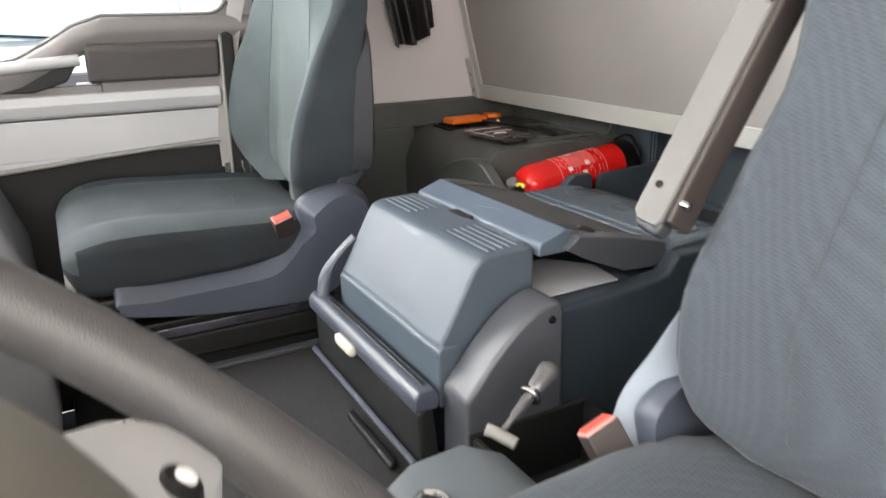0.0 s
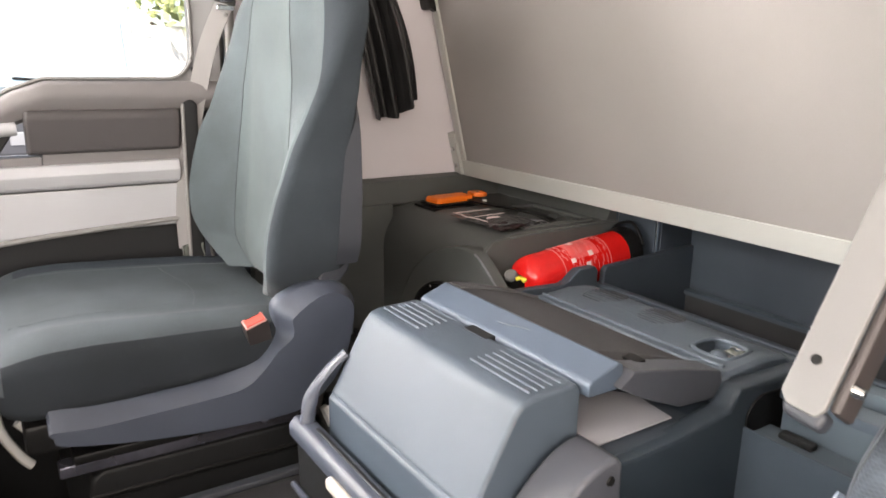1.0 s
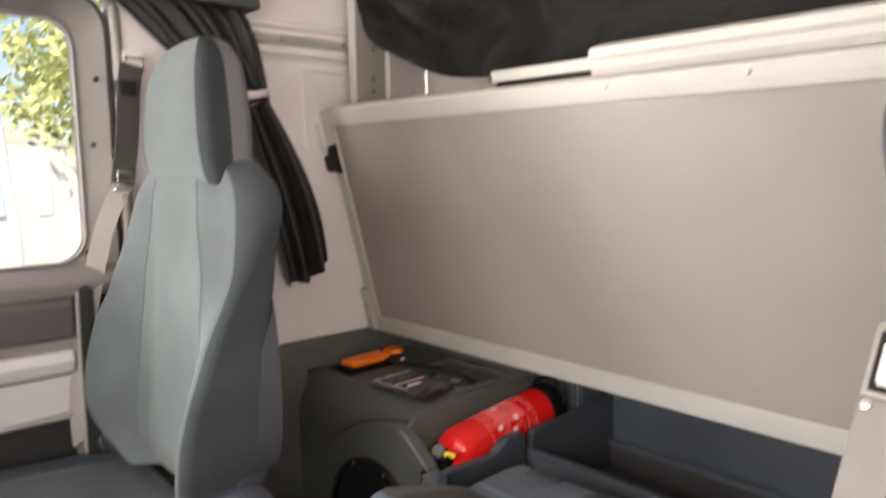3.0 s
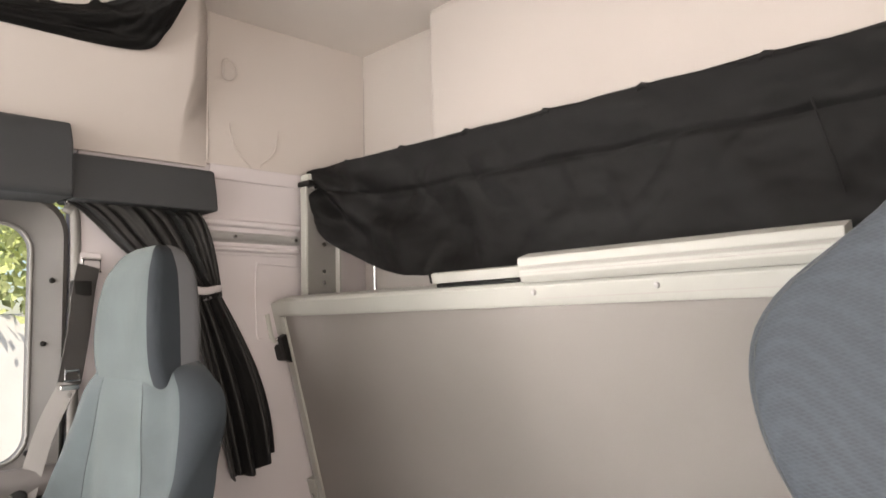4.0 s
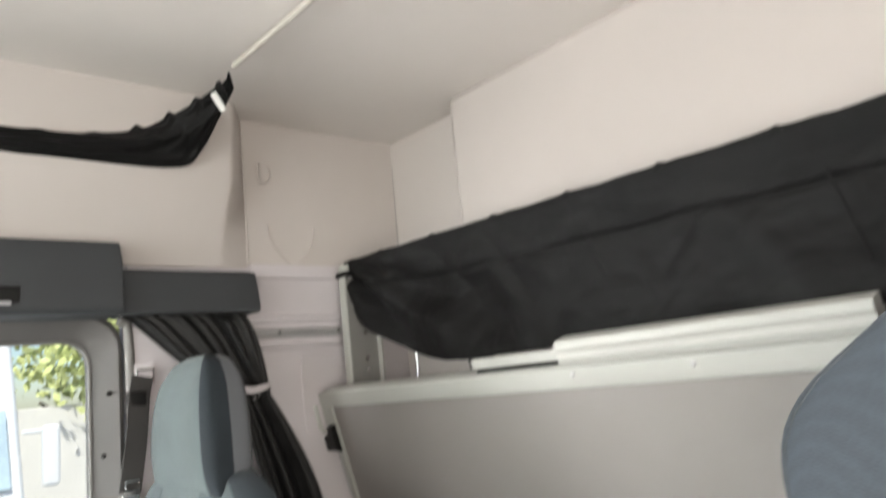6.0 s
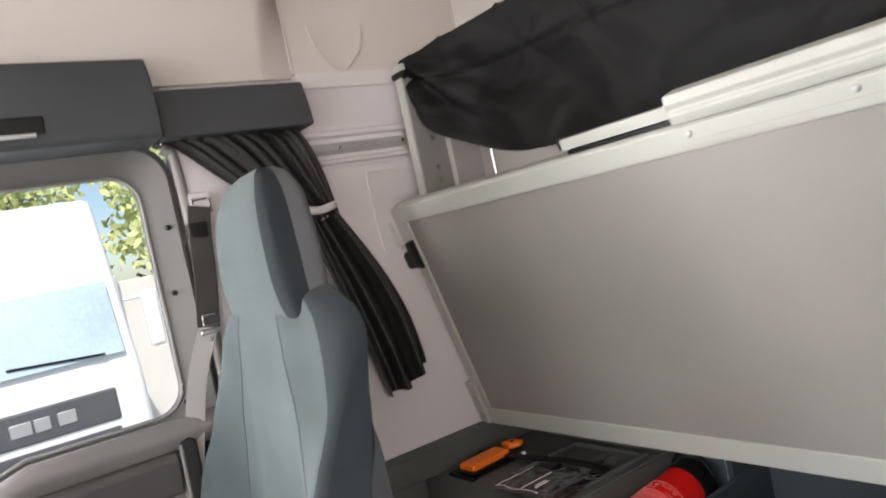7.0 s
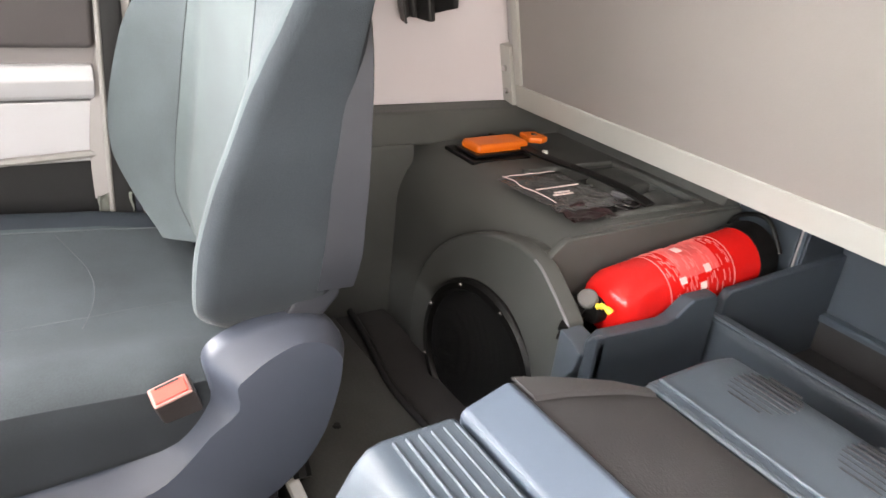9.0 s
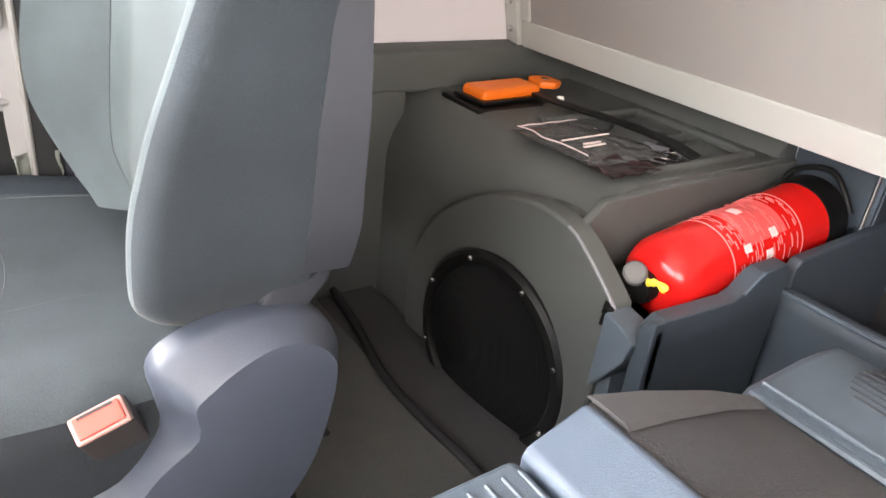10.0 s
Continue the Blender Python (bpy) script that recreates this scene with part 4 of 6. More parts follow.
def clear_bag():
    t = thing("document_wallet", (-0.7, 1.48, 0.663), "crumpled dark glossy wallet with white print", "wallet")
    def fn(u, v):
        x, y = -0.762 + 0.145 * u, 1.392 + 0.125 * v + 0.012 * u
        z = 0.667 + 0.0055 * abs(noise.noise(V(x * 16, y * 22, 2.0))) + 0.0015 * noise.noise(V(x * 45, y * 50, 5.0)) + 0.005 * math.sin(math.pi * u) * math.sin(math.pi * v)
        return V(x + 0.006 * noise.noise(V(v * 5, 1, 0)), y + 0.006 * noise.noise(V(u * 6, 3, 0)), max(z, 0.6645))
    part("film", sheet(fn, 36, 30, 0.0012), CLEARBAG, t, "", 60)
    m = Matrix.Translation((-0.683, 1.448, 0.6775)) @ Euler((0, 0, 1.6)).to_matrix().to_4x4()
    part("print_bar", box(-0.042, 0.042, -0.0015, 0.0015, 0, 0.001, 0, 1, m), LABEL_WHITE, t, "white print line")
    # highlights along two film edges, put in as thin white tubes
    edge1 = [(-0.757 + 0.024 * k, 1.398 + 0.003 * math.sin(k * 2.1) + 0.0025 * k, 0.6735 + 0.001 * (k % 2)) for k in range(6)]
    part("film_glint", tube(smooth_line(edge1, 4), 0.0009, 5), LABEL_WHITE, t, "white line drawn as a glint on the film")
    edge2 = [(-0.757 + 0.001 * math.sin(3 * k), 1.402 + 0.017 * k, 0.6725 + 0.001 * (k % 2)) for k in range(7)]
    part("film_glint", tube(smooth_line(edge2, 4), 0.0008, 5), LABEL_WHITE, t)
    for i in range(2):
        part("print_bar", box(-0.01 - 0.008 * i, 0.02, -0.0015, 0.0015, 0, 0.0015, 0, 1, m @ Matrix.Translation((-0.012, -0.018 - 0.008 * i, -0.001))), LABEL_WHITE, t)
    return t


clear_bag()


def key_ring():
    t = thing("cable_coil", (-0.72, 1.575, 0.634), "small coil of grey cable with steel ring", "cable")
    pts = [(-0.762 + 0.011 * i, 1.572 + 0.014 * math.sin(i * 1.9) + 0.004 * math.sin(i * 0.7), 0.638 + 0.004 * (i % 2)) for i in range(11)]
    part("cable", tube(smooth_line(pts, 5), 0.0016, 6), ROD_GREY, t)
    part("plug", tube([(-0.70, 1.585, 0.645), (-0.668, 1.6, 0.645)], 0.007, 8), PLASTIC_SHELL, t)
    part("ring", tube(smooth_line([(-0.66, 1.575, 0.652), (-0.638, 1.585, 0.653), (-0.63, 1.568, 0.651), (-0.648, 1.556, 0.651)], 5, True), 0.0018, 6, True), CHROME, t)
    return t


key_ring()


def red_scrap():
    t = thing("crumpled_wrapper", (-0.63, 1.5, 0.663), "dark red crumpled plastic wrapper", "wrapper")
    def fn(u, v):
        x, y = -0.635 + 0.05 * u, 1.40 + 0.085 * v
        return V(x, y, 0.6655 + 0.009 * abs(noise.noise(V(x * 45, y * 45, 9.0))))
    part("film", sheet(fn, 18, 22, 0.001), WRAP, t, "", 15)
    return t


red_scrap()

# ---- fire extinguisher and its tray ----


def extinguisher_tray():
    t = thing("extinguisher_tray", (-0.49, 1.52, 0.36), "slate plastic tray holding the fire extinguisher", "tray")
    wall = [(1.318, 0.36), (1.318, 0.575), (1.333, 0.588), (1.44, 0.583), (1.455, 0.588), (1.472, 0.602), (1.484, 0.609), (1.53, 0.609), (1.537, 0.6), (1.538, 0.36)]
    part("side_wall", prism(wall, "x", -0.446, -0.424, 0.004), PLASTIC_BIN, t)
    part("rear_side_wall", prism([(1.562, 0.40), (1.562, 0.592), (1.57, 0.602), (1.78, 0.612), (1.85, 0.614), (1.85, 0.40)], "x", -0.446, -0.430, 0.004), PLASTIC_BIN, t)
    # pit floor, black to carry the shade under the extinguisher
    part("floor_plate", box(-0.567, -0.448, 1.40, 1.742, 0.50, 0.52, 0.003), BLACK, t)
    part("front_wall", prism([(-0.442, 0.36), (-0.442, 0.575), (-0.435, 0.586), (-0.424, 0.588), (-0.424, 0.36)], "y", 1.317, 1.335, 0.004), PLASTIC_BIN, t)
    part("wall_edge", tube([(-0.424, 1.457, 0.588), (-0.424, 1.474, 0.602), (-0.424, 1.484, 0.608)], 0.002, 6), PLASTIC_LID, t, "worn light edge")
    part("box_edge", prism([(1.338, 0.55), (1.345, 0.63), (1.37, 0.652), (1.46, 0.655), (1.60, 0.657), (1.74, 0.657), (1.74, 0.55)], "x", -0.572, -0.56, 0.004), PLASTIC_BOX, t)
    return t


extinguisher_tray()


def fire_extinguisher():
    e = thing("fire_extinguisher", (-0.5, 1.55, 0.58), "red fire extinguisher lying in its tray", "fire extinguisher")
    a, c = V(-0.498, 1.385, 0.577), V(-0.508, 1.71, 0.606)
    m = disc_m(a, c - a)
    L = (c - a).length
    r = 0.0495
    prof = [(0.014, 0.0), (0.018, 0.004), (0.03, 0.006), (0.041, 0.014), (0.0475, 0.027), (r, 0.045), (r, L - 0.05), (r + 0.0005, L - 0.045)]
    part("cylinder", lathe(prof, m, 48), RED, e)
    part("base_ring", lathe([(r, L - 0.046), (r + 0.003, L - 0.042), (r + 0.003, L - 0.006), (r - 0.004, L), (r - 0.015, L), (r - 0.02, L - 0.01), (0.002, L - 0.012)], m, 48), BLACK, e, "black rubber base ring")
    # printed label: band of white bars bent round the cylinder
    up = (V(0.35, -0.2, 1) - (c - a).normalized() * V(0.35, -0.2, 1).dot((c - a).normalized())).normalized()
    side = (c - a).normalized().cross(up)
    ax = (c - a).normalized()
    rnd = random.Random(11)
    def curved_bar(s0, s1, a0, a1, lift=0.0006, name="print_bar", material=LABEL_PINK):
        n = max(2, int(abs(a1 - a0) / 6))
        rings = [[a + ax * s + (up * math.cos(radians(a0 + (a1 - a0) * i / n)) + side * math.sin(radians(a0 + (a1 - a0) * i / n))) * (r + lf) for s, lf in ((s0, lift), (s1, lift), (s1, -0.001), (s0, -0.001))] for i in range(n + 1)]
        part(name, loft(rings), material, e)
    for s in (0.09, 0.222):
        curved_bar(s, s + 0.0015, -75, 80)
    curved_bar(0.118, 0.195, -46, 34, 0.0003, "print_patch", LABEL_PATCH)
    for i in range(32):
        s = 0.095 + 0.0039 * i
        a0 = rnd.uniform(-58, -48)
        while a0 < 62:
            w = rnd.uniform(6, 26)
            if rnd.random() < 0.5:
                curved_bar(s, s + rnd.choice((0.0008, 0.0011, 0.0016)), a0, a0 + w)
            a0 += w + rnd.uniform(4, 9)
    for s, a0, k in ((0.113, 30, 11), (0.14, -30, 16), (0.165, 22, 13), (0.15, 48, 12)):
        curved_bar(s, s + 0.012, a0, a0 + k, 0.0009, "print_block", LABEL_WHITE)
    # valve head
    v = part("valve", lathe([(0.016, -0.014), (0.018, -0.01), (0.018, 0.003), (0.012, 0.006)], m, 20), BLACK, e, "black valve block")
    part("gauge", lathe([(0.012, 0.0), (0.0135, 0.002), (0.0135, 0.009), (0.011, 0.012), (0.002, 0.0125)], disc_m(a + V(-0.006, -0.012, 0.012), (0.35, -0.6, 0.8)), 20), PLATE, v, "round grey pressure gauge")
    part("pin", tube(smooth_line([a + V(0.014, -0.014, 0.014), a + V(0.024, -0.012, 0.018), a + V(0.034, -0.008, 0.013)], 3), [0.005, 0.0035, 0.005, 0.003, 0.0045, 0.0055, 0.004], 8), YEL, v, "yellow safety pin")
    part("tag", box(-0.004, 0.004, -0.003, 0.003, -0.006, 0.006, 0.0015, 1, Matrix.Translation(a + V(-0.032, -0.028, 0.0)) @ Euler((0, 0.5, 0)).to_matrix().to_4x4()), YEL, v, "small yellow tag")
    part("carry_strap", tube(smooth_line([c + V(-0.05, -0.01, 0.0), c + V(-0.04, 0.0, 0.045), c + V(0.01, 0.002, 0.06), c + V(0.05, -0.004, 0.02)], 6), 0.004, 8), BLACK, e, "black strap round the base")
    for dz in (0.0, -0.014):
        part("lever", prism([(-0.012, 0.0), (0.012, 0.0), (0.008, -0.07), (-0.004, -0.075)], "z", -0.004, 0.004, 0.002, 2, Matrix.Translation(a + V(-0.02, -0.008, 0.004 + dz)) @ Euler((0.15, 0.1, 0.5)).to_matrix().to_4x4()), BLACK, v)
    part("hose", tube(smooth_line([a + V(-0.01, -0.015, -0.01), a + V(-0.045, -0.02, -0.02), a + V(-0.06, 0.02, -0.02), a + V(-0.06, 0.1, -0.02)], 6), 0.007, 10), BLACK, v)
    return e


fire_extinguisher()

# ---- rear bins under the bunk ----


def rear_bin():
    b = thing("rear_bin", (0.1, 1.6, 0.36), "long slate plastic storage bin under the bunk", "storage bin")
    part("back_panel", box(-0.44, 1.0, 1.845, 1.854, 0.4, 0.735, 0.003), PLASTIC_BIN, b)
    part("side_panel", box(-0.567, -0.456, 1.738, 1.744, 0.5, 0.735, 0.002), PLASTIC_BIN, b)
    part("return_panel", box(-0.452, -0.441, 1.742, 1.853, 0.4, 0.735, 0.003), PLASTIC_BIN, b)
    part("back_ledge", prism([(1.827, 0.500), (1.827, 0.508), (1.83, 0.511), (1.846, 0.512), (1.846, 0.50)], "x", -0.44, 1.0, 0.001), PLASTIC_CON, b, "light ledge along the back")
    part("bin_floor", box(-0.44, 1.0, 1.57, 1.85, 0.43, 0.445, 0.002), MAT_DARK, b, "brown-grey bin floor")
    part("step_face", box(-0.44, 1.0, 1.834, 1.842, 0.443, 0.502, 0.002), MAT_DARK, b)
    rim = [(1.547, 0.36), (1.547, 0.548), (1.55, 0.56), (1.558, 0.566), (1.57, 0.566), (1.576, 0.556), (1.577, 0.36)]
    part("front_rim", prism(rim, "x", -0.45, 1.0, 0.003), PLASTIC_BIN, b)
    part("rim_edge", tube([(-0.45, 1.552, 0.564), (1.0, 1.552, 0.564)], 0.003, 6), PLASTIC_CON, b, "lighter rim edge")
    for x, z0 in ((-0.572, 0.62), (-0.446, 0.6)):
        part("post_rib", box(x - 0.003, x + 0.003, 1.735, 1.741, z0, 0.735, 0.001), PLASTIC_CON, b, "thin light rib")
    part("fitting", lathe([(0.03, 0.0), (0.032, 0.012), (0.024, 0.02), (0.002, 0.022)], Matrix.Translation((-0.40, 1.68, 0.445)), 20), MAT_DARK, b, "dull round fitting in the bin")
    return b


rear_bin()


def side_bin():
    b = thing("driver_side_bin", (0.35, 1.38, 0.36), "slate blue plastic bin beside the driver seat", "storage bin")
    shell = box(0.125, 0.58, 1.319, 1.358, 0.36, 0.612, 0.004)
    for x0, x1, y0, y1 in ((0.125, 0.15, 1.358, 1.405), (0.5, 0.58, 1.358, 1.405), (0.125, 0.58, 1.405, 1.436)):
        join(shell, box(x0, x1, y0, y1, 0.36, 0.611, 0.004))
    part("shell", shell, PLASTIC_BIN2, b)
    # dark plastic on the pocket floor gives the shade of the hole
    part("pocket_floor", box(0.15, 0.5, 1.358, 1.405, 0.48, 0.5, 0), PLASTIC_DARK, b, "bin pocket floor, darkened for shade")
    part("top_lip", box(0.122, 0.58, 1.3135, 1.3195, 0.599, 0.613, 0.002), PLASTIC_CON, b, "lighter lip along the top")
    part("lower_ledge", box(0.106, 0.56, 1.262, 1.319, 0.36, 0.558, 0.004), PLASTIC_BIN2, b)
    part("ledge_rim", box(0.103, 0.108, 1.26, 1.316, 0.36, 0.569, 0.0015), PLASTIC_CON, b, "thin light rim of the ledge")
    part("ledge_rim", box(0.109, 0.56, 1.259, 1.264, 0.36, 0.568, 0.0015), PLASTIC_CON, b)
    part("clip", box(0.14, 0.185, 1.29, 1.306, 0.557, 0.566, 0.003), PLASTIC_DARK, b, "small dark clip")
    part("rear_slope", prism([(1.436, 0.36), (1.436, 0.606), (1.448, 0.6), (1.49, 0.56), (1.49, 0.36)], "x", 0.118, 0.58, 0.004), PLASTIC_BIN2, b)
    return b


side_bin()

# ---- centre console ----


def console():
    c = thing("centre_console", (-0.09, 1.1, 0.36), "grey plastic centre console with ribbed lid and drawer", "console")
    # rear body
    body = prism([(0.92, 0.36), (0.92, 0.50), (1.0, 0.56), (1.1, 0.575), (1.20, 0.585), (1.27, 0.59), (1.435, 0.585), (1.435, 0.36)], "x", -0.285, 0.12, 0.008)
    part("body", body, CON_NAVY_SHADE, c)
    # ribbed bin cover in front
    hs = [(0.90, 0.47), (0.902, 0.548), (0.91, 0.56), (0.955, 0.645), (0.966, 0.658), (0.98, 0.662), (1.045, 0.664), (1.052, 0.655), (1.052, 0.47)]
    hump = part("cover", prism(hs, "x", -0.272, 0.078, 0.01, 3), PLASTIC_CON, c, "grey moulded console cover")
    part("cover_step", prism([(0.896, 0.46), (0.896, 0.542), (0.903, 0.548), (0.93, 0.548), (0.93, 0.46)], "x", -0.268, 0.085, 0.004), PLASTIC_CON, c)
    for side, xs in ((0, (-0.262, -0.165)), (1, (-0.045, 0.065))):
        for i in range(6):
            y = 0.985 + 0.0115 * i
            part("rib", box(xs[0], xs[1], y - 0.0016, y + 0.0016, 0.6605, 0.6645, 0.001, 1), PLASTIC_CON, hump)
    # shade of the finger slot as a flush dark box
    part("finger_slot", box(-0.135, -0.085, 1.036, 1.0535, 0.655, 0.6646, 0.001), PLASTIC_DARK, hump, "dark patch for the shade in the finger slot")
    # light blue-grey front edge of the folding lid and its dark top
    lid = part("lid_edge", prism([(1.053, 0.648), (1.053, 0.662), (1.057, 0.667), (1.098, 0.682), (1.106, 0.678), (1.108, 0.648)], "x", -0.273, 0.088, 0.003), PLASTIC_LID, c, "light blue-grey lid edge")
    for x0, x1, y in ((-0.108, -0.078, 1.074), (-0.08, -0.052, 1.08)):
        part("scratch", tube([(x0, y, 0.6675 + 0.375 * (y - 1.057)), (x1, y + 0.004, 0.6675 + 0.375 * (y - 1.053))], 0.0004, 6), PLATE, lid, "pale scratch")
    top_rings = []
    for y, z, x0, x1 in ((1.106, 0.676, -0.282, 0.062), (1.15, 0.668, -0.278, 0.075), (1.22, 0.65, -0.27, 0.085), (1.27, 0.632, -0.264, 0.09), (1.29, 0.612, -0.262, 0.09)):
        top_rings.append([V(x0, y, z - 0.02), V(x0 + 0.006, y, z), V(x1 - 0.03, y, z), V(x1, y, z - 0.02), V(x1, y, z - 0.032), V(x0, y, z - 0.05)])
    part("lid_top", loft(top_rings), MAT_DARK, c, "dark brown-grey sloping lid", 25)
    border = [[V(-0.282 + 0.13 * (y - 1.11), y, z + 0.001), V(-0.279 + 0.13 * (y - 1.11), y, z + 0.004), V(-0.25, y, z + 0.004), V(-0.246, y, z + 0.001)] for y, z in ((1.11, 0.675), (1.15, 0.668), (1.22, 0.65), (1.268, 0.632))]
    part("lid_border", loft(border), LID_BORDER, c, "paler border of the lid", 30)
    # shaded notch in the lid, laid on as a black piece
    part("lid_slot", prism([(0.02, 1.15), (0.07, 1.142), (0.072, 1.162), (0.05, 1.166)], "z", 0.655, 0.6655, 0.001), BLACK, c)
    flank = prism([(1.09, 0.655), (1.112, 0.672), (1.2, 0.655), (1.275, 0.636), (1.285, 0.598), (1.2, 0.604), (1.13, 0.633)], "x", 0.06, 0.1, 0.003)
    part("lid_flank", flank, CHEEK, c, "slate plastic lid flank")
    part("inner_tray", box(0.06, 0.118, 1.03, 1.22, 0.57, 0.588, 0.002), PLASTIC_BIN, c)
    # rear tray with vents and recessed cup holder
    arc = [(1.272, 0.58), (1.274, 0.614), (1.278, 0.624), (1.286, 0.630), (1.32, 0.632), (1.36, 0.634), (1.39, 0.632), (1.412, 0.628), (1.424, 0.621), (1.432, 0.61), (1.438, 0.58)]

    def strip(x0, x1, y0, y1, low=0.58):
        pts = [(y0, interp(arc, y0)[1])] + [p for p in arc if y0 < p[0] < y1] + [(y1, interp(arc, y1)[1])]
        return prism([(y0, low)] + pts + [(y1, low)], "x", x0, x1, 0)
    rx0, rx1, ry0, ry1 = 0.016, 0.078, 1.316, 1.376
    shell = strip(-0.267, rx0, 1.272, 1.438, 0.579)
    for piece in (strip(rx1, 0.097, 1.272, 1.438, 0.579), strip(rx0, rx1, 1.272, ry0, 0.579), strip(rx0, rx1, ry1, 1.438, 0.579)):
        join(shell, piece)
    for x0, sgn in ((-0.267, -1), (0.097, 1)):
        rings_ = [[V(x0 + sgn * dx, 1.355 + (y - 1.355) * (1 - dk), 0.579 + (z - 0.579) * (1 - 2 * dk)) for y, z in arc] for dx, dk in ((0, 0), (0.004, 0.01), (0.007, 0.035), (0.008, 0.07))]
        join(shell, loft(rings_))
    tr = part("tray", shell, PLASTIC_CON, c, "grey console tray with vent slots", 30)
    part("tray_edge", tube([(-0.268, 1.281, 0.628), (0.088, 1.281, 0.628)], 0.004, 8), PLASTIC_CON, tr)
    part("tray_edge", tube([(-0.268, 1.296, 0.632), (0.088, 1.296, 0.632)], 0.0025, 8), PLASTIC_CON, tr)
    for cx in (-0.205, -0.085):
        # slots are raised dark strips; no opening is cut
        for i in range(9):
            y = 1.345 + 0.0085 * i
            w = 0.042 * math.sqrt(max(0.05, 1 - ((i - 4) / 4.9) ** 2))
            part("vent_slot", box(cx - w * 0.8, cx + w * 0.8, y - 0.0012, y + 0.0012, 0.6285, 0.6342 if i < 7 else 0.6318, 0.0006, 1), SLOT_SHADE, tr)
    # recess depth shaded by a floor in darker plastic than the tray
    part("recess_floor", box(rx0, rx1, ry0, ry1, 0.606, 0.612, 0), PLASTIC_DARK, tr, "recess floor, darkened for shade")
    rim_ = smooth_line([(rx0 + 0.001, ry0 + 0.012, 0.6315), (rx0 + 0.001, ry1 - 0.014, 0.6325), (rx0 + 0.014, ry1, 0.6318), (rx1 - 0.014, ry1, 0.6318), (rx1, ry1 - 0.014, 0.6325), (rx1, ry0 + 0.012, 0.6315), (rx1 - 0.012, ry0, 0.631), (rx0 + 0.014, ry0, 0.631)], 4, True)
    part("recess_rim", tube(rim_, 0.0035, 8, True), PLASTIC_CON, tr, "soft rim of the recess")
    part("recess_knob", lathe([(0.002, -0.012), (0.009, -0.01), (0.0125, -0.002), (0.012, 0.006), (0.007, 0.011), (0.001, 0.012)], Matrix.Translation((0.049, 1.341, 0.622)) @ Matrix.Diagonal((1.05, 0.8, 0.75, 1)), 18), PLASTIC_CON, tr, "worn grey knob")
    part("recess_flap", sheet(lambda u, v: V(0.047 + 0.03 * u, 1.352 + 0.02 * v, 0.628 + 0.003 * math.sin(7 * u) * math.sin(5 * v)), 10, 6, 0.001), CLEARWRAP, tr, "crumpled clear film")
    for k in range(3):
        part("bright_fleck", tube([(0.052 + 0.008 * k, 1.36 + 0.002 * k, 0.633), (0.057 + 0.008 * k, 1.366 - 0.002 * k, 0.633)], 0.0012, 6), CHROME, tr)
    part("recess_wire", tube(smooth_line([(0.066, 1.334, 0.632), (0.072, 1.332, 0.634), (0.074, 1.325, 0.633), (0.073, 1.319, 0.632)], 4), 0.0012, 6), CHROME, tr)
    # right flank with side opening
    part("flank", prism([(1.0, 0.36), (1.0, 0.585), (1.16, 0.588), (1.255, 0.60), (1.275, 0.625), (1.42, 0.62), (1.436, 0.60), (1.436, 0.36)], "x", 0.1, 0.132, 0.008), CON_NAVY_SHADE, c, "navy console flank, darkened for shade")
    # black slab on the flank paints the dark of its opening
    part("side_opening", prism([(1.29, 0.40), (1.29, 0.585), (1.302, 0.6), (1.32, 0.607), (1.372, 0.604), (1.38, 0.59), (1.38, 0.4)], "x", 0.128, 0.1345, 0.002), BLACK, c, "black patch for the shade in the flank opening")
    # big curved side cheek
    cheek = [(0.90, 0.36), (0.90, 0.50)]
    for i in range(9):
        t = i / 8
        cheek.append((0.905 + 0.135 * t, 0.505 + 0.105 * math.sin(t * math.pi / 2)))
    cheek += [(1.05, 0.6), (1.055, 0.36)]
    part("cheek", prism(cheek, "x", 0.086, 0.15, 0.012, 3), CHEEK, c, "curved dull grey side cheek")
    part("cheek_screw", lathe([(0.001, 0.001), (0.005, 0.001), (0.006, -0.001)], disc_m((0.151, 1.03, 0.585), (1, 0, 0)), 10), BLACK, c)
    # document net hoop and drawer front, turned a little
    m = Matrix.Translation((-0.105, 0.882, 0))
    dr = part("drawer_front", prism([(-0.02, 0.372), (-0.022, 0.465), (-0.012, 0.475), (0.0, 0.475), (0.012, 0.372)], "x", -0.2, 0.2, 0.006, 2, m), PLASTIC_DARK, c, "dark grey drawer front")
    part("drawer_rail", prism([(-0.03, 0.472), (-0.032, 0.492), (-0.022, 0.504), (0.0, 0.502), (0.008, 0.49), (0.005, 0.472)], "x", -0.206, 0.206, 0.005, 2, m), PLASTIC_SHIELD, dr, "worn grey top rail")
    part("rail_groove", box(-0.15, 0.19, -0.012, -0.006, 0.5005, 0.5045, 0.001, 1, m), BLACK, dr)
    part("drawer_handle", box(-0.055, 0.010, -0.042, -0.028, 0.470, 0.488, 0.006, 3, m), HANDLE, dr, "pale ivory drawer handle")
    part("base_line", tube([m @ V(-0.2, -0.028, 0.395), m @ V(0.2, -0.03, 0.395)], 0.005, 8), PLASTIC_SHIELD, dr)
    part("net_hoop", tube(smooth_line([(-0.28, 0.868, 0.50), (-0.288, 0.88, 0.54), (-0.283, 0.905, 0.575), (-0.275, 0.93, 0.60)], 5), 0.011, 10, False, 0.6), PLASTIC_SHIELD, c, "slate hoop beside the cover")
    part("foot_strip", box(-0.13, 0.03, 0.845, 0.858, 0.360, 0.374, 0.003, 1, Matrix.Translation((0.02, -0.01, 0))), BLACK, c, "black strip at the drawer foot")
    return c


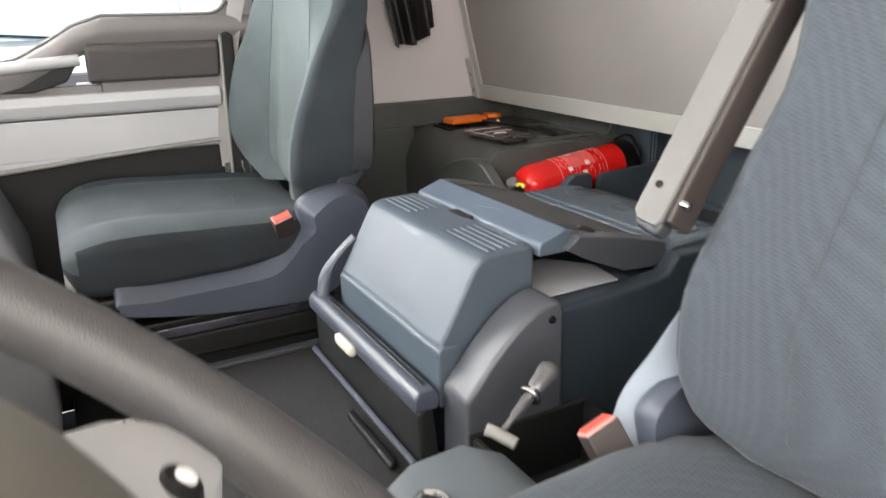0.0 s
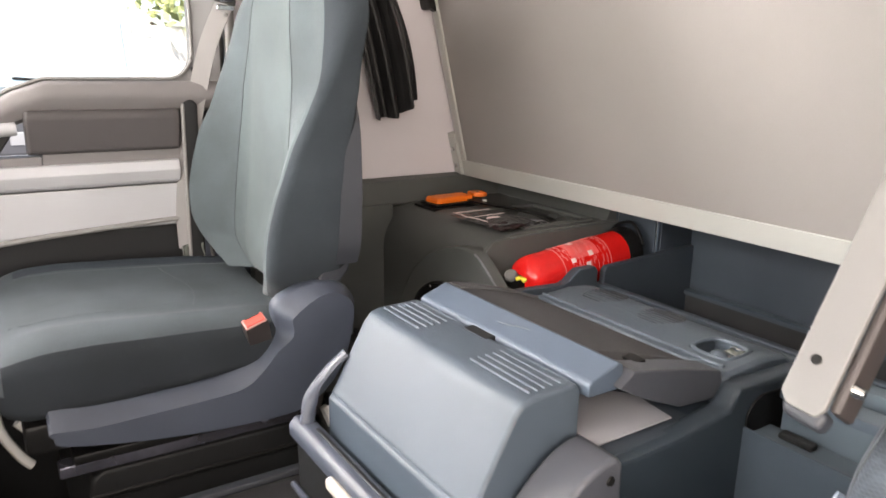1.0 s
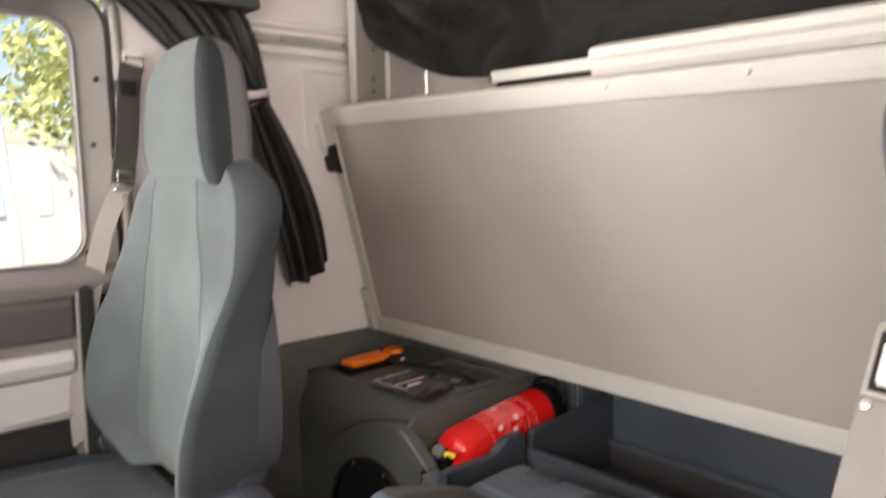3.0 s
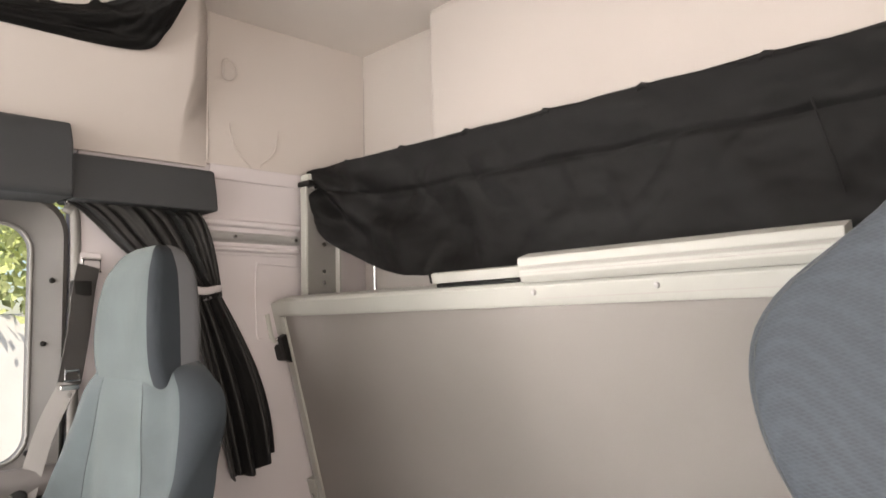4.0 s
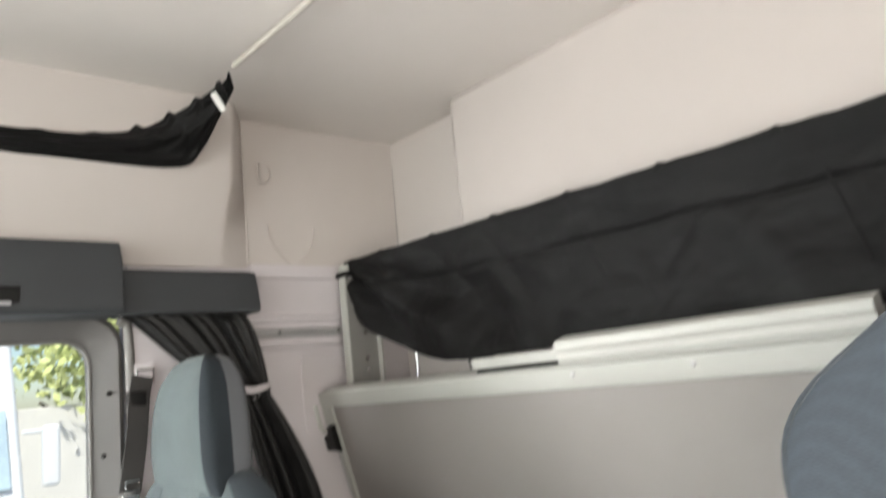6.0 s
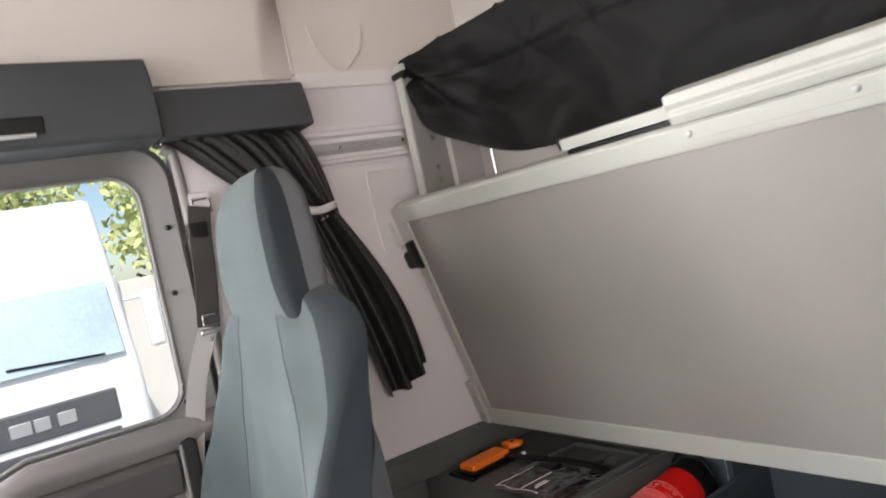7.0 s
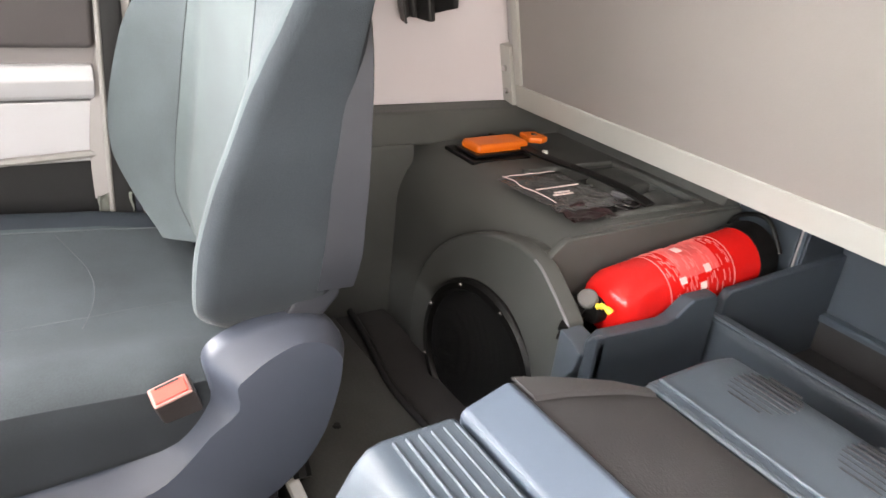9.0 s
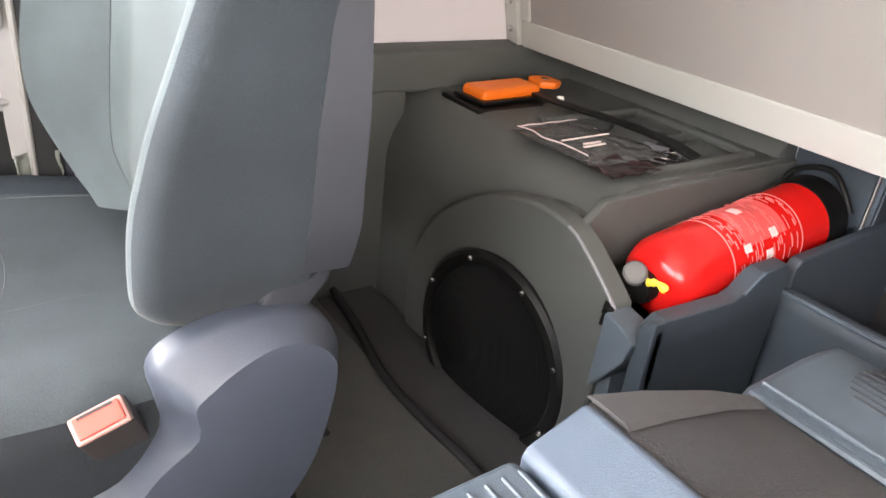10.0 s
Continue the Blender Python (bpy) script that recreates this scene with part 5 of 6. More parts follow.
shift(console(), -0.02, -0.028)


def paper_sheet():
    p = thing("paper_sheet", (0.06, 1.13, 0.59), "pale grey sheet of paper in the console tray", "paper")
    pts = [(-0.03, 1.065), (0.099, 1.06), (0.098, 1.188), (0.03, 1.198), (-0.03, 1.15)]
    bm = prism(pts, "z", 0.592, 0.5935, 0)
    part("sheet", bm, PAPER, p)
    return p


shift(paper_sheet(), -0.02, -0.028)

# ---- seats ----

BACK = [  # height, half width, front, back, bolster depth
    (0.585, 0.16, 0.975, 1.03, 0.0), (0.60, 0.20, 0.965, 1.045, 0.04), (0.64, 0.238, 0.964, 1.06, 0.084), (0.70, 0.252, 0.973, 1.066, 0.086),
    (0.79, 0.25, 0.983, 1.07, 0.064), (0.88, 0.236, 0.990, 1.075, 0.034), (0.96, 0.228, 0.993, 1.08, 0.01), (1.02, 0.236, 0.997, 1.083, 0.004),
    (1.065, 0.256, 1.0, 1.086, 0.003), (1.095, 0.26, 1.003, 1.088, 0.002), (1.12, 0.25, 1.006, 1.088, 0.0), (1.14, 0.226, 1.008, 1.088, 0.0), (1.155, 0.19, 1.012, 1.085, 0.0), (1.168, 0.15, 1.025, 1.08, 0.0)]
DRIVER_BACK = [
    (0.565, 0.15, 0.965, 1.02, 0.0), (0.59, 0.2, 0.945, 1.035, 0.02), (0.64, 0.230, 0.935, 1.05, 0.04), (0.73, 0.235, 0.935, 1.06, 0.045),
    (0.83, 0.21, 0.95, 1.07, 0.04), (0.93, 0.184, 0.965, 1.08, 0.03), (1.04, 0.196, 0.98, 1.086, 0.022), (1.14, 0.249, 0.99, 1.09, 0.018),
    (1.20, 0.26, 0.998, 1.092, 0.012), (1.24, 0.246, 1.002, 1.092, 0.006), (1.27, 0.22, 1.004, 1.092, 0.0), (1.292, 0.184, 1.004, 1.09, 0.0), (1.308, 0.158, 1.004, 1.09, 0.0), (1.33, 0.135, 1.005, 1.088, 0.0), (1.37, 0.115, 1.016, 1.08, 0.0)]
DRIVER_HEAD = [(1.28, 0.144, 1.005, 1.09, 0.0), (1.33, 0.142, 1.0, 1.1, 0.0), (1.375, 0.138, 1.005, 1.1, 0.0), (1.412, 0.127, 1.012, 1.1, 0.0), (1.438, 0.106, 1.025, 1.092, 0.0), (1.452, 0.062, 1.05, 1.08, 0.0)]
HEAD = [(1.09, 0.156, 1.03, 1.088, 0.0), (1.13, 0.157, 1.008, 1.095, 0.0), (1.17, 0.157, 1.0, 1.097, 0.0), (1.22, 0.155, 0.998, 1.1, 0.0), (1.29, 0.142, 1.003, 1.1, 0.0), (1.34, 0.122, 1.014, 1.1, 0.0), (1.368, 0.096, 1.028, 1.092, 0.0), (1.38, 0.055, 1.05, 1.08, 0.0)]


def cushion_ring(hw, f, b, d, z, n=76, power=4.6):
    pts = []
    for i in range(n):
        a = 2 * math.pi * i / n
        ca, sa = math.cos(a), math.sin(a)
        u = math.copysign(abs(ca) ** (2 / power), ca)
        w = math.copysign(abs(sa) ** (2 / power), sa)
        y = (f + b) / 2 - w * (b - f) / 2
        if sa > 0:
            y -= d * math.exp(-((abs(u) - 0.9) / 0.18) ** 2) * min(1, w * 1.5)
        pts.append((u * hw, y, z, u, w))
    return pts


# the passenger backrest in section: rim of the inner and outer bolster, and where cloth meets shell
CREST_IN = [(0.585, 0.93), (0.60, 0.92), (0.64, 0.899), (0.68, 0.897), (0.72, 0.9), (0.78, 0.917), (0.83, 0.939), (0.88, 0.961), (0.91, 0.979), (0.95, 0.999), (0.98, 1.013), (1.04, 1.02), (1.1, 1.022), (1.17, 1.035)]
CREST_OUT = [(0.585, 0.93), (0.63, 0.905), (0.68, 0.886), (0.73, 0.885), (0.78, 0.893), (0.83, 0.904), (0.86, 0.912), (0.92, 0.942), (1.0, 0.968), (1.06, 0.988), (1.17, 1.02)]
SHELL_LINE = [(0.585, 1.012), (0.68, 1.018), (0.78, 1.026), (0.84, 1.037), (0.90, 1.053), (0.96, 1.078), (1.17, 1.085)]


def bolster_ring(hw, f, b, z):
    """One level of the passenger backrest: flat middle, rising bolsters with a rounded nose, flat flanks."""
    top = min(1.0, max(0.0, (z - 0.94) / 0.16))
    top = top * top * (3 - 2 * top)
    foot = min(1.0, max(0.0, (0.64 - z) / 0.05))
    un, r = 0.9 - 0.22 * top - 0.2 * foot, 0.02 + 0.03 * top + 0.02 * foot
    line = min(soft(SHELL_LINE, z)[1], b - 0.004)

    def half(crest, seam):
        pts = []
        for i in range(16):
            u = un * i / 16
            k = max(0.0, (u - 0.42) / (un - 0.42))
            pts.append((u, f + (crest - f) * (k * k * (2.2 - 1.2 * k)), 1.0 if i < seam else 0.9))
        for i in range(9):
            a = math.pi / 2 * i / 8
            pts.append((un + (1 - un) * math.sin(a), crest + r * (1 - math.cos(a)), 0.9 - 0.7 * i / 8))
        for i in range(1, 6):
            pts.append((1.0, crest + r + (line - crest - r) * i / 5, 0.0 - 0.08 * i))
        for i in range(1, 6):
            a = math.pi / 2 * i / 5
            pts.append((1 - 0.12 * (1 - math.cos(a)), line + (b - line) * math.sin(a), -0.5 - 0.04 * i))
        pts.append((0.4, b, -1.0))
        return pts
    inner, outer = half(soft(CREST_IN, z, 0.02)[1], 10), half(soft(CREST_OUT, z, 0.02)[1], 10)
    ring = [(u * hw, y, z, u, w) for u, y, w in inner]
    return ring + [(-u * hw * 0.93, y, z, -u, w) for u, y, w in outer[:0:-1]]


def soft(table, z, d=0.028):
    """The table smoothed over a short height, with its ends kept."""
    d = min(d, z - table[0][0], table[-1][0] - z)
    rows = [interp(table, z + d * k / 2) for k in (-2, -1, 0, 1, 2)]
    return [sum(r) / 5 for r in zip(*rows)]


def seat(name, xc, side, dy, dz, label, lean=0.0, turn=0.0, back_rows=BACK, head_rows=HEAD, cloth=None):
    """side 1: the cab's middle lies towards +x."""
    def put(x, y, z):
        xx, yy = side * x, y - 0.97 + lean * max(0, z - 0.6)
        return V(xc + xx * math.cos(turn) - yy * math.sin(turn), 0.97 + xx * math.sin(turn) + yy * math.cos(turn) + dy, z + dz)
    s = thing(name, (xc, 0.8 + dy, 0.2), label, "seat", "cab seats")
    m_side = Matrix.Translation((xc, 0.97 + dy, dz)) @ Matrix.Rotation(turn, 4, "Z") @ Matrix.Translation((0, -0.97, 0)) @ Matrix.Diagonal((side, 1, 1, 1))

    def split_loft(table, z0, z1, n, centre_u, power=4.6, rear_w=-0.55):
        levels = [z0 + (z1 - z0) * i / n for i in range(n + 1)]
        if cloth or centre_u > 0.7:
            rows = [cushion_ring(*soft(table, z)[1:5], z, power=power) for z in levels]
        else:
            rows = [bolster_ring(*soft(table, z)[1:4], z) for z in levels]
        mid, sidebm, rear, wing = bmesh.new(), bmesh.new(), bmesh.new(), bmesh.new()
        for a, c in zip(rows, rows[1:]):
            k = len(a)
            for i in range(k):
                j = (i + 1) % k
                q = (a[i], a[j], c[j], c[i])
                um = sum(p[3] for p in q) / 4
                wm = sum(p[4] for p in q) / 4
                tgt = mid if (wm > 0 and abs(um) < centre_u if cloth or centre_u > 0.7 else wm > 0.94) else (rear if wm < rear_w else sidebm)
                if not cloth and centre_u < 0.7 and 0.72 < wm <= 0.94:
                    tgt = wing
                tgt.faces.new([tgt.verts.new(put(*p[:3])) for p in q])
        for row, tgt in ((rows[0], sidebm), (rows[-1], sidebm)):
            tgt.faces.new([tgt.verts.new(put(*p[:3])) for p in row])
        return mid, sidebm, rear, wing, rows

    mid, bol, rear, wing, rows = split_loft(back_rows, back_rows[0][0], back_rows[-1][0], 60, 0.54)
    back = part("backrest", mid, cloth or FAB_LIGHT, s, "pale grey-green front cloth")
    # passenger seat: the flanks' shade comes from this darker cloth
    part("bolster", bol, cloth or FAB_FLANK_SHADE, s, "blue-grey outer sides, the passenger's toned dark for shade", 60)
    if not cloth:
        part("bolster_front", wing, FAB_WING, s, "blue-grey cloth of the bolster fronts", 60)
    part("back_cloth", rear, FAB_SIDE, s)
    for sg in (-1, 1):
        line = []
        for row in rows[2:-3]:
            best = min((p for p in row if p[4] > 0), key=lambda p: abs(p[3] - sg * 0.54)) if cloth else row[10 if sg > 0 else 61]
            line.append(put(best[0], best[1] - 0.0005, best[2]))
        part("seam", tube(line[::2], 0.0007, 6), SEAM, back)
        if cloth:
            line = []
            for row in rows[4:-6]:
                best = min((p for p in row if p[4] > 0), key=lambda p: abs(p[3] - sg * 0.955))
                line.append(put(best[0], best[1] - 0.0005, best[2]))
            part("edge_seam", tube(line[::2], 0.0009, 6), SEAM, back)
    hm, hs, hr, _, _ = split_loft(head_rows, head_rows[0][0], head_rows[-1][0], 26, 0.8, 6.0, -0.55 if cloth else 0.0)
    head = part("headrest", hm, FAB_HEAD if cloth else FAB_LIGHT, s, "plain headrest cloth")
    part("headrest_side", hs, FAB_HEAD if cloth else FAB_HEAD_SIDE, head, "dark cloth headrest sides", 60)
    part("headrest_back", hr, SHELL_GREY, head, "grey plastic headrest back", 60)
    # plastic back shell
    shell_rows = []
    for i in range(25):
        z0 = 0.6 if cloth else 0.66
        z = z0 + (back_rows[-1][0] - 0.02 - z0) * i / 24
        h_, hw, f_, b_, d_ = interp(back_rows, z)
        rise = min(1.0, max(0.0, (z - 0.86) / 0.12))
        hw2 = hw - 0.004 - (0.0 if cloth else 0.045 * rise * rise)
        edge = 0.028 if cloth else max(0.012, b_ - interp(SHELL_LINE, z)[1] - 0.004)
        shell_rows.append([put(-hw2 * (1 if cloth else 0.94), b_ - edge, z), put(-hw2 * (1 if cloth else 0.94) - 0.006, b_ + 0.0, z), put(-hw2 + 0.03, b_ + 0.018, z), put(hw2 - 0.03, b_ + 0.018, z), put(hw2 + 0.006, b_ + 0.0, z), put(hw2 + (0 if cloth else 0.004), b_ - edge, z)])
    part("back_shell", loft(shell_rows), SHELL_DARK, s, "grey plastic back shell", 50)
    # seat cushion: loft from front to rear
    cu = [(0.478, 0.19, 0.553, 0.515), (0.486, 0.22, 0.571, 0.495), (0.50, 0.238, 0.583, 0.478), (0.53, 0.25, 0.594, 0.468), (0.57, 0.254, 0.599, 0.468), (0.62, 0.256, 0.6, 0.47), (0.74, 0.256, 0.592, 0.478), (0.85, 0.254, 0.584, 0.487), (0.93, 0.245, 0.575, 0.495), (0.975, 0.225, 0.565, 0.505)]
    rings, top, sid, outer_bm = [], bmesh.new(), bmesh.new(), bmesh.new()
    n = 52
    for i in range(41):
        y = 0.478 + 0.497 * i / 40
        yy, hw, zt, zb = interp(cu, y)
        ring = []
        for j in range(n):
            a = 2 * math.pi * j / n
            ca, sa = math.cos(a), math.sin(a)
            u = math.copysign(abs(ca) ** 0.42, ca)
            w = math.copysign(abs(sa) ** 0.42, sa)
            z = (zt + zb) / 2 + w * (zt - zb) / 2
            if sa > 0:
                z += (0.016 * math.exp(-((abs(u) - 0.78) / 0.2) ** 2) - 0.010 * (1 - u * u)) * min(1, w * 1.4) * min(1, (y - 0.47) * 12)
            ring.append((u * hw, y, z, u, w))
        rings.append(ring)
    for a, c in zip(rings, rings[1:]):
        for i in range(n):
            j = (i + 1) % n
            q = (a[i], a[j], c[j], c[i])
            wm, um = sum(p[4] for p in q) / 4, sum(p[3] for p in q) / 4
            tgt = top if wm > ((0.74 if um > 0.5 and not cloth else 0.62) if q[0][1] > 0.5 else 0.2) else sid
            if tgt is top and um < -0.62 and q[0][1] > 0.53 and not cloth:
                tgt = outer_bm
            tgt.faces.new([tgt.verts.new(put(*p[:3])) for p in q])
    sid.faces.new([sid.verts.new(put(*p[:3])) for p in rings[0]])
    cush = part("seat_cushion", top, cloth or FAB_SEAT, s, "grey-green seat cushion cloth", 60)
    if not cloth:
        part("cushion_bolster", outer_bm, FAB_BLUE, cush, "dark blue cushion bolster", 60)
    part("cushion_side", sid, FAB_SIDE, cush, "dark cushion sides", 60)
    def on_top(x, y):
        yy, hw, zt, zb = interp(cu, y)
        u = x / hw
        w = max(0.0, 1 - abs(u) ** (2 / 0.42)) ** 0.21
        z = (zt + zb) / 2 + w * (zt - zb) / 2
        z += (0.016 * math.exp(-((abs(u) - 0.78) / 0.2) ** 2) - 0.010 * (1 - u * u)) * min(1, w * 1.4) * min(1, (y - 0.47) * 12)
        return put(x, y, z)
    part("cushion_seam", tube([on_top(0.10 - 0.05 * k * k, 0.52 + 0.4 * k) for k in [i / 24 for i in range(25)]], 0.0009, 6), SEAM, cush)
    if not cloth:
        part("cushion_seam", tube([on_top(-0.157, 0.54 + 0.4 * k) for k in [i / 20 for i in range(21)]], 0.0012, 6), SEAM, cush)
    part("cushion_seam", tube([on_top(-0.15 + 0.25 * k, 0.80 + 0.03 * math.sin(3 * k)) for k in [i / 20 for i in range(21)]], 0.0009, 6), SEAM, cush)
    # side shields
    sh = [(0.555, 0.506), (0.615, 0.500), (0.695, 0.496), (0.795, 0.499), (0.842, 0.511), (0.873, 0.520), (0.893, 0.538), (0.906, 0.565), (0.902, 0.597), (0.914, 0.616), (0.948, 0.630), (0.989, 0.635), (1.028, 0.627), (1.050, 0.604), (1.054, 0.575), (1.046, 0.530), (1.025, 0.480), (0.985, 0.440), (0.925, 0.410), (0.795, 0.412), (0.675, 0.425), (0.570, 0.445), (0.557, 0.460)]

    def inset(k):
        """The outline of the outer face: drawn in most at the front of the hinge."""
        out = []
        for a, c in sh:
            front = min(1.0, max(0.0, (1.0 - a) / 0.09)) * min(1.0, max(0.0, (c - 0.53) / 0.04))
            rear = min(1.0, max(0.0, (a - 1.0) / 0.04))
            rail = min(1.0, max(0.0, (0.9 - a) / 0.05)) if c > 0.49 else 0.0
            out.append((a + (0.024 * front - 0.014 * rear) * k, c - (0.03 * rail + 0.012 * front + 0.012 * min(1.0, max(0.0, (c - 0.59) / 0.03)) - (0.006 if c < 0.5 else 0.0)) * k))
        return out
    for sg, xs in ((1, (0.225, 0.24, 0.25, 0.271, 0.275)), (-1, (0.235, 0.245, 0.255, 0.263, 0.267))):
        rings_ = []
        for x, k in zip(xs, (0.0, 0.0, 0.12, 0.88, 1.0)):
            line_ = smooth_line([(sg * x, a, c) for a, c in inset(k)], 3, True)
            rings_.append([m_side @ p for p in line_])
        part("side_shield", loft(rings_), PLASTIC_SHIELD, s, "blue-grey plastic side shield" if sg > 0 else "", 42)
    part("hinge_cover", prism([(0.985, 0.625), (1.005, 0.665), (1.035, 0.69), (1.058, 0.68), (1.05, 0.645), (1.02, 0.61)], "x", 0.19, 0.236, 0.006, 2, m_side), SHELL_DARK, s)
    # underframe
    part("pan", box(-0.235, 0.235, 0.52, 0.96, 0.425, 0.475, 0.008, 2, m_side), BLACK, s, "black steel seat pan")
    part("slide_rail", box(0.2, 0.232, 0.56, 0.985, 0.375, 0.395, 0.003, 2, m_side), RAILMETAL, s, "dark shiny slide rail")
    part("slide_rail", box(-0.232, -0.2, 0.56, 0.985, 0.375, 0.395, 0.003, 2, m_side), RAILMETAL, s)
    part("rail_cap", box(0.195, 0.242, 0.58, 0.96, 0.397, 0.414, 0.004, 2, m_side), BLACK, s)
    part("base", prism([(0.58, 0.2), (0.60, 0.36), (0.62, 0.374), (0.98, 0.374), (1.0, 0.2)], "x", -0.24, 0.235, 0.008, 2, m_side), PLASTIC_DARK, s, "dark plastic seat base")
    part("base_groove", box(0.23, 0.239, 0.6, 0.985, 0.325, 0.335, 0.002, 1, m_side), BLACK, s)
    # buckle
    long = V(0, 0.95, 0.3).normalized()
    nrm = V(side * 0.5, -0.35, 0.8)
    nrm = (nrm - nrm.dot(long) * long).normalized()
    wide = long.cross(nrm)
    org = m_side @ V(0.256, 0.868, 0.576)
    bk = Matrix(((wide.x, long.x, nrm.x, org.x), (wide.y, long.y, nrm.y, org.y), (wide.z, long.z, nrm.z, org.z), (0, 0, 0, 1))) @ Matrix.Scale(0.88, 4)
    b = part("buckle_body", box(-0.013, 0.013, -0.022, 0.024, -0.085, 0.021, 0.004, 2, bk), BROWNBLACK, s, "dark seat belt buckle")
    part("buckle_frame", box(-0.0122, 0.0122, -0.0215, 0.0215, 0.018, 0.0235, 0.003, 2, bk), BUCKLE_RIM, b)
    part("buckle_slot", box(-0.0085, -0.006, -0.014, 0.014, 0.0258, 0.0268, 0, 1, bk), BROWNBLACK, b)
    part("buckle_button", box(-0.0095, 0.0095, -0.0185, 0.0185, 0.021, 0.0262, 0.002, 2, bk), RED_BTN, b, "red release button")
    return s


ps = seat("suspension_chair", -0.775, 1, -0.021, 0.0, "grey-green cloth passenger seat, bolster sides toned dark for shade", 0.0, -0.012)
part("front_loop", tube(smooth_line([(-0.87, 0.466, 0.48), (-0.87, 0.461, 0.40), (-0.87, 0.466, 0.33), (-0.87, 0.492, 0.27), (-0.87, 0.51, 0.245)], 6), 0.011, 10, False, 0.8), WHITE, ps, "pale steel release bar under the cushion")
part("front_lever", tube([(-0.86, 0.495, 0.345), (-0.86, 0.51, 0.325), (-0.86, 0.535, 0.30)], 0.010, 8), WHITE, ps)
ds = seat("suspension_chair", 0.6, -1, 0.056, -0.009, "grey-blue cloth driver seat with wide shoulders", 0.07, 0.12, DRIVER_BACK, DRIVER_HEAD, FAB_DRIVER)


def armrest():
    """The driver seat's armrest, folded up beside the backrest."""
    low, high = V(0.3565, 0.929, 0.789), V(0.360, 1.044, 0.980)
    ax = (high - low).normalized()
    a_s = thing("side_support", tuple(low), "folded armrest with pale metal side plate", "armrest")
    ac = V(1, 0.15, 0)
    ac = (ac - ac.dot(ax) * ax).normalized()
    nn = ac.cross(ax)
    m = Matrix(((ac.x, nn.x, ax.x, low.x), (ac.y, nn.y, ax.y, low.y), (ac.z, nn.z, ax.z, low.z), (0, 0, 0, 1)))
    k = 0.77
    L = (high - low).length / k
    m = m @ Matrix.Scale(k, 4)
    part("side_plate", prism([(-0.021, 0.006), (-0.012, -0.004), (0.015, -0.006), (0.02, 0.004), (0.02, L), (-0.021, L)], "y", -0.004, 0.006, 0.003, 2, m), PLATE, a_s, "pale metal side plate")
    part("end_cap", prism([(-0.021, 0.010), (-0.014, -0.012), (0.02, -0.016), (0.024, 0.002)], "y", -0.024, 0.003, 0.006, 3, m), SHELL_DARK, a_s)
    part("arm_body", box(0.0205, 0.031, -0.045, 0.002, 0.004, L + 0.03, 0.008, 2, m), BROWNBLACK, a_s, "dark brown armrest body")
    part("hole", lathe([(0.001, 0.001), (0.0045, 0.001), (0.005, -0.001)], m @ Matrix.Translation((-0.004, 0.0065, 0.042)) @ Matrix.Rotation(radians(-90), 4, "X"), 14), BLACK, a_s)
    part("pivot_bolt", lathe([(0.001, 0.010), (0.005, 0.009), (0.007, 0)], m @ Matrix.Translation((0.030, -0.006, 0.03)) @ Matrix.Rotation(radians(90), 4, "Y"), 14), CHROME, a_s)
    fr = part("roller_frame", box(-0.02, 0.022, -0.004, 0.008, L, L + 0.075, 0.003, 2, m), TRIM_GREY, a_s, "grey roller frame")
    # dark inside of the frame, put in as a raised black plate
    part("roller_recess", box(-0.015, 0.017, 0.006, 0.0095, L + 0.006, L + 0.066, 0.001, 1, m), BLACK, fr, "black plate for the shade round the roller")
    part("roller", lathe([(0.01, 0.0), (0.013, 0.005), (0.013, 0.04), (0.01, 0.046)], m @ Matrix.Translation((0.003, 0.011, L + 0.012)), 18), LINING_LOW, fr, "white plastic roller")
    for x in (-0.013, 0.015):
        part("bolt", lathe([(0.001, 0.006), (0.005, 0.005), (0.006, 0)], m @ Matrix.Translation((x, 0.006, L - 0.008)) @ Matrix.Rotation(radians(-90), 4, "X"), 12), CHROME, fr)
    return a_s


armrest()


def lever():
    l_ = thing("brake_lever", (0.285, 0.875, 0.54), "short lever with a bright steel knob", "lever")
    foot, tip = V(0.283, 0.878, 0.548), V(0.258, 0.962, 0.592)
    ax = (tip - foot).normalized()
    m = disc_m(foot, ax)
    L = (tip - foot).length
    part("hinge", tube([(0.270, 0.866, 0.549), (0.278, 0.872, 0.547), (0.300, 0.886, 0.540)], 0.0075, 12), TRIM_GREY, l_, "worn metal hinge sleeve")
    part("shaft", lathe([(0.004, 0.0), (0.004, 0.022), (0.006, 0.026), (0.0068, 0.05), (0.006, 0.056), (0.006, L - 0.02)], m, 16), KNOB, l_, "worn steel shaft")
    part("collar", lathe([(0.006, 0.052), (0.0135, 0.054), (0.014, 0.057), (0.0085, 0.06), (0.0085, 0.066)], m, 18), CHROME, l_, "shiny collar ring")
    part("knob", lathe([(0.0085, 0.064), (0.011, 0.07), (0.0115, 0.08), (0.014, 0.092), (0.013, 0.099), (0.008, 0.104), (0.002, 0.105)], m, 18), KNOB, l_, "pale worn grip knob")
    return l_


shift(lever(), -0.048, -0.023, -0.025)


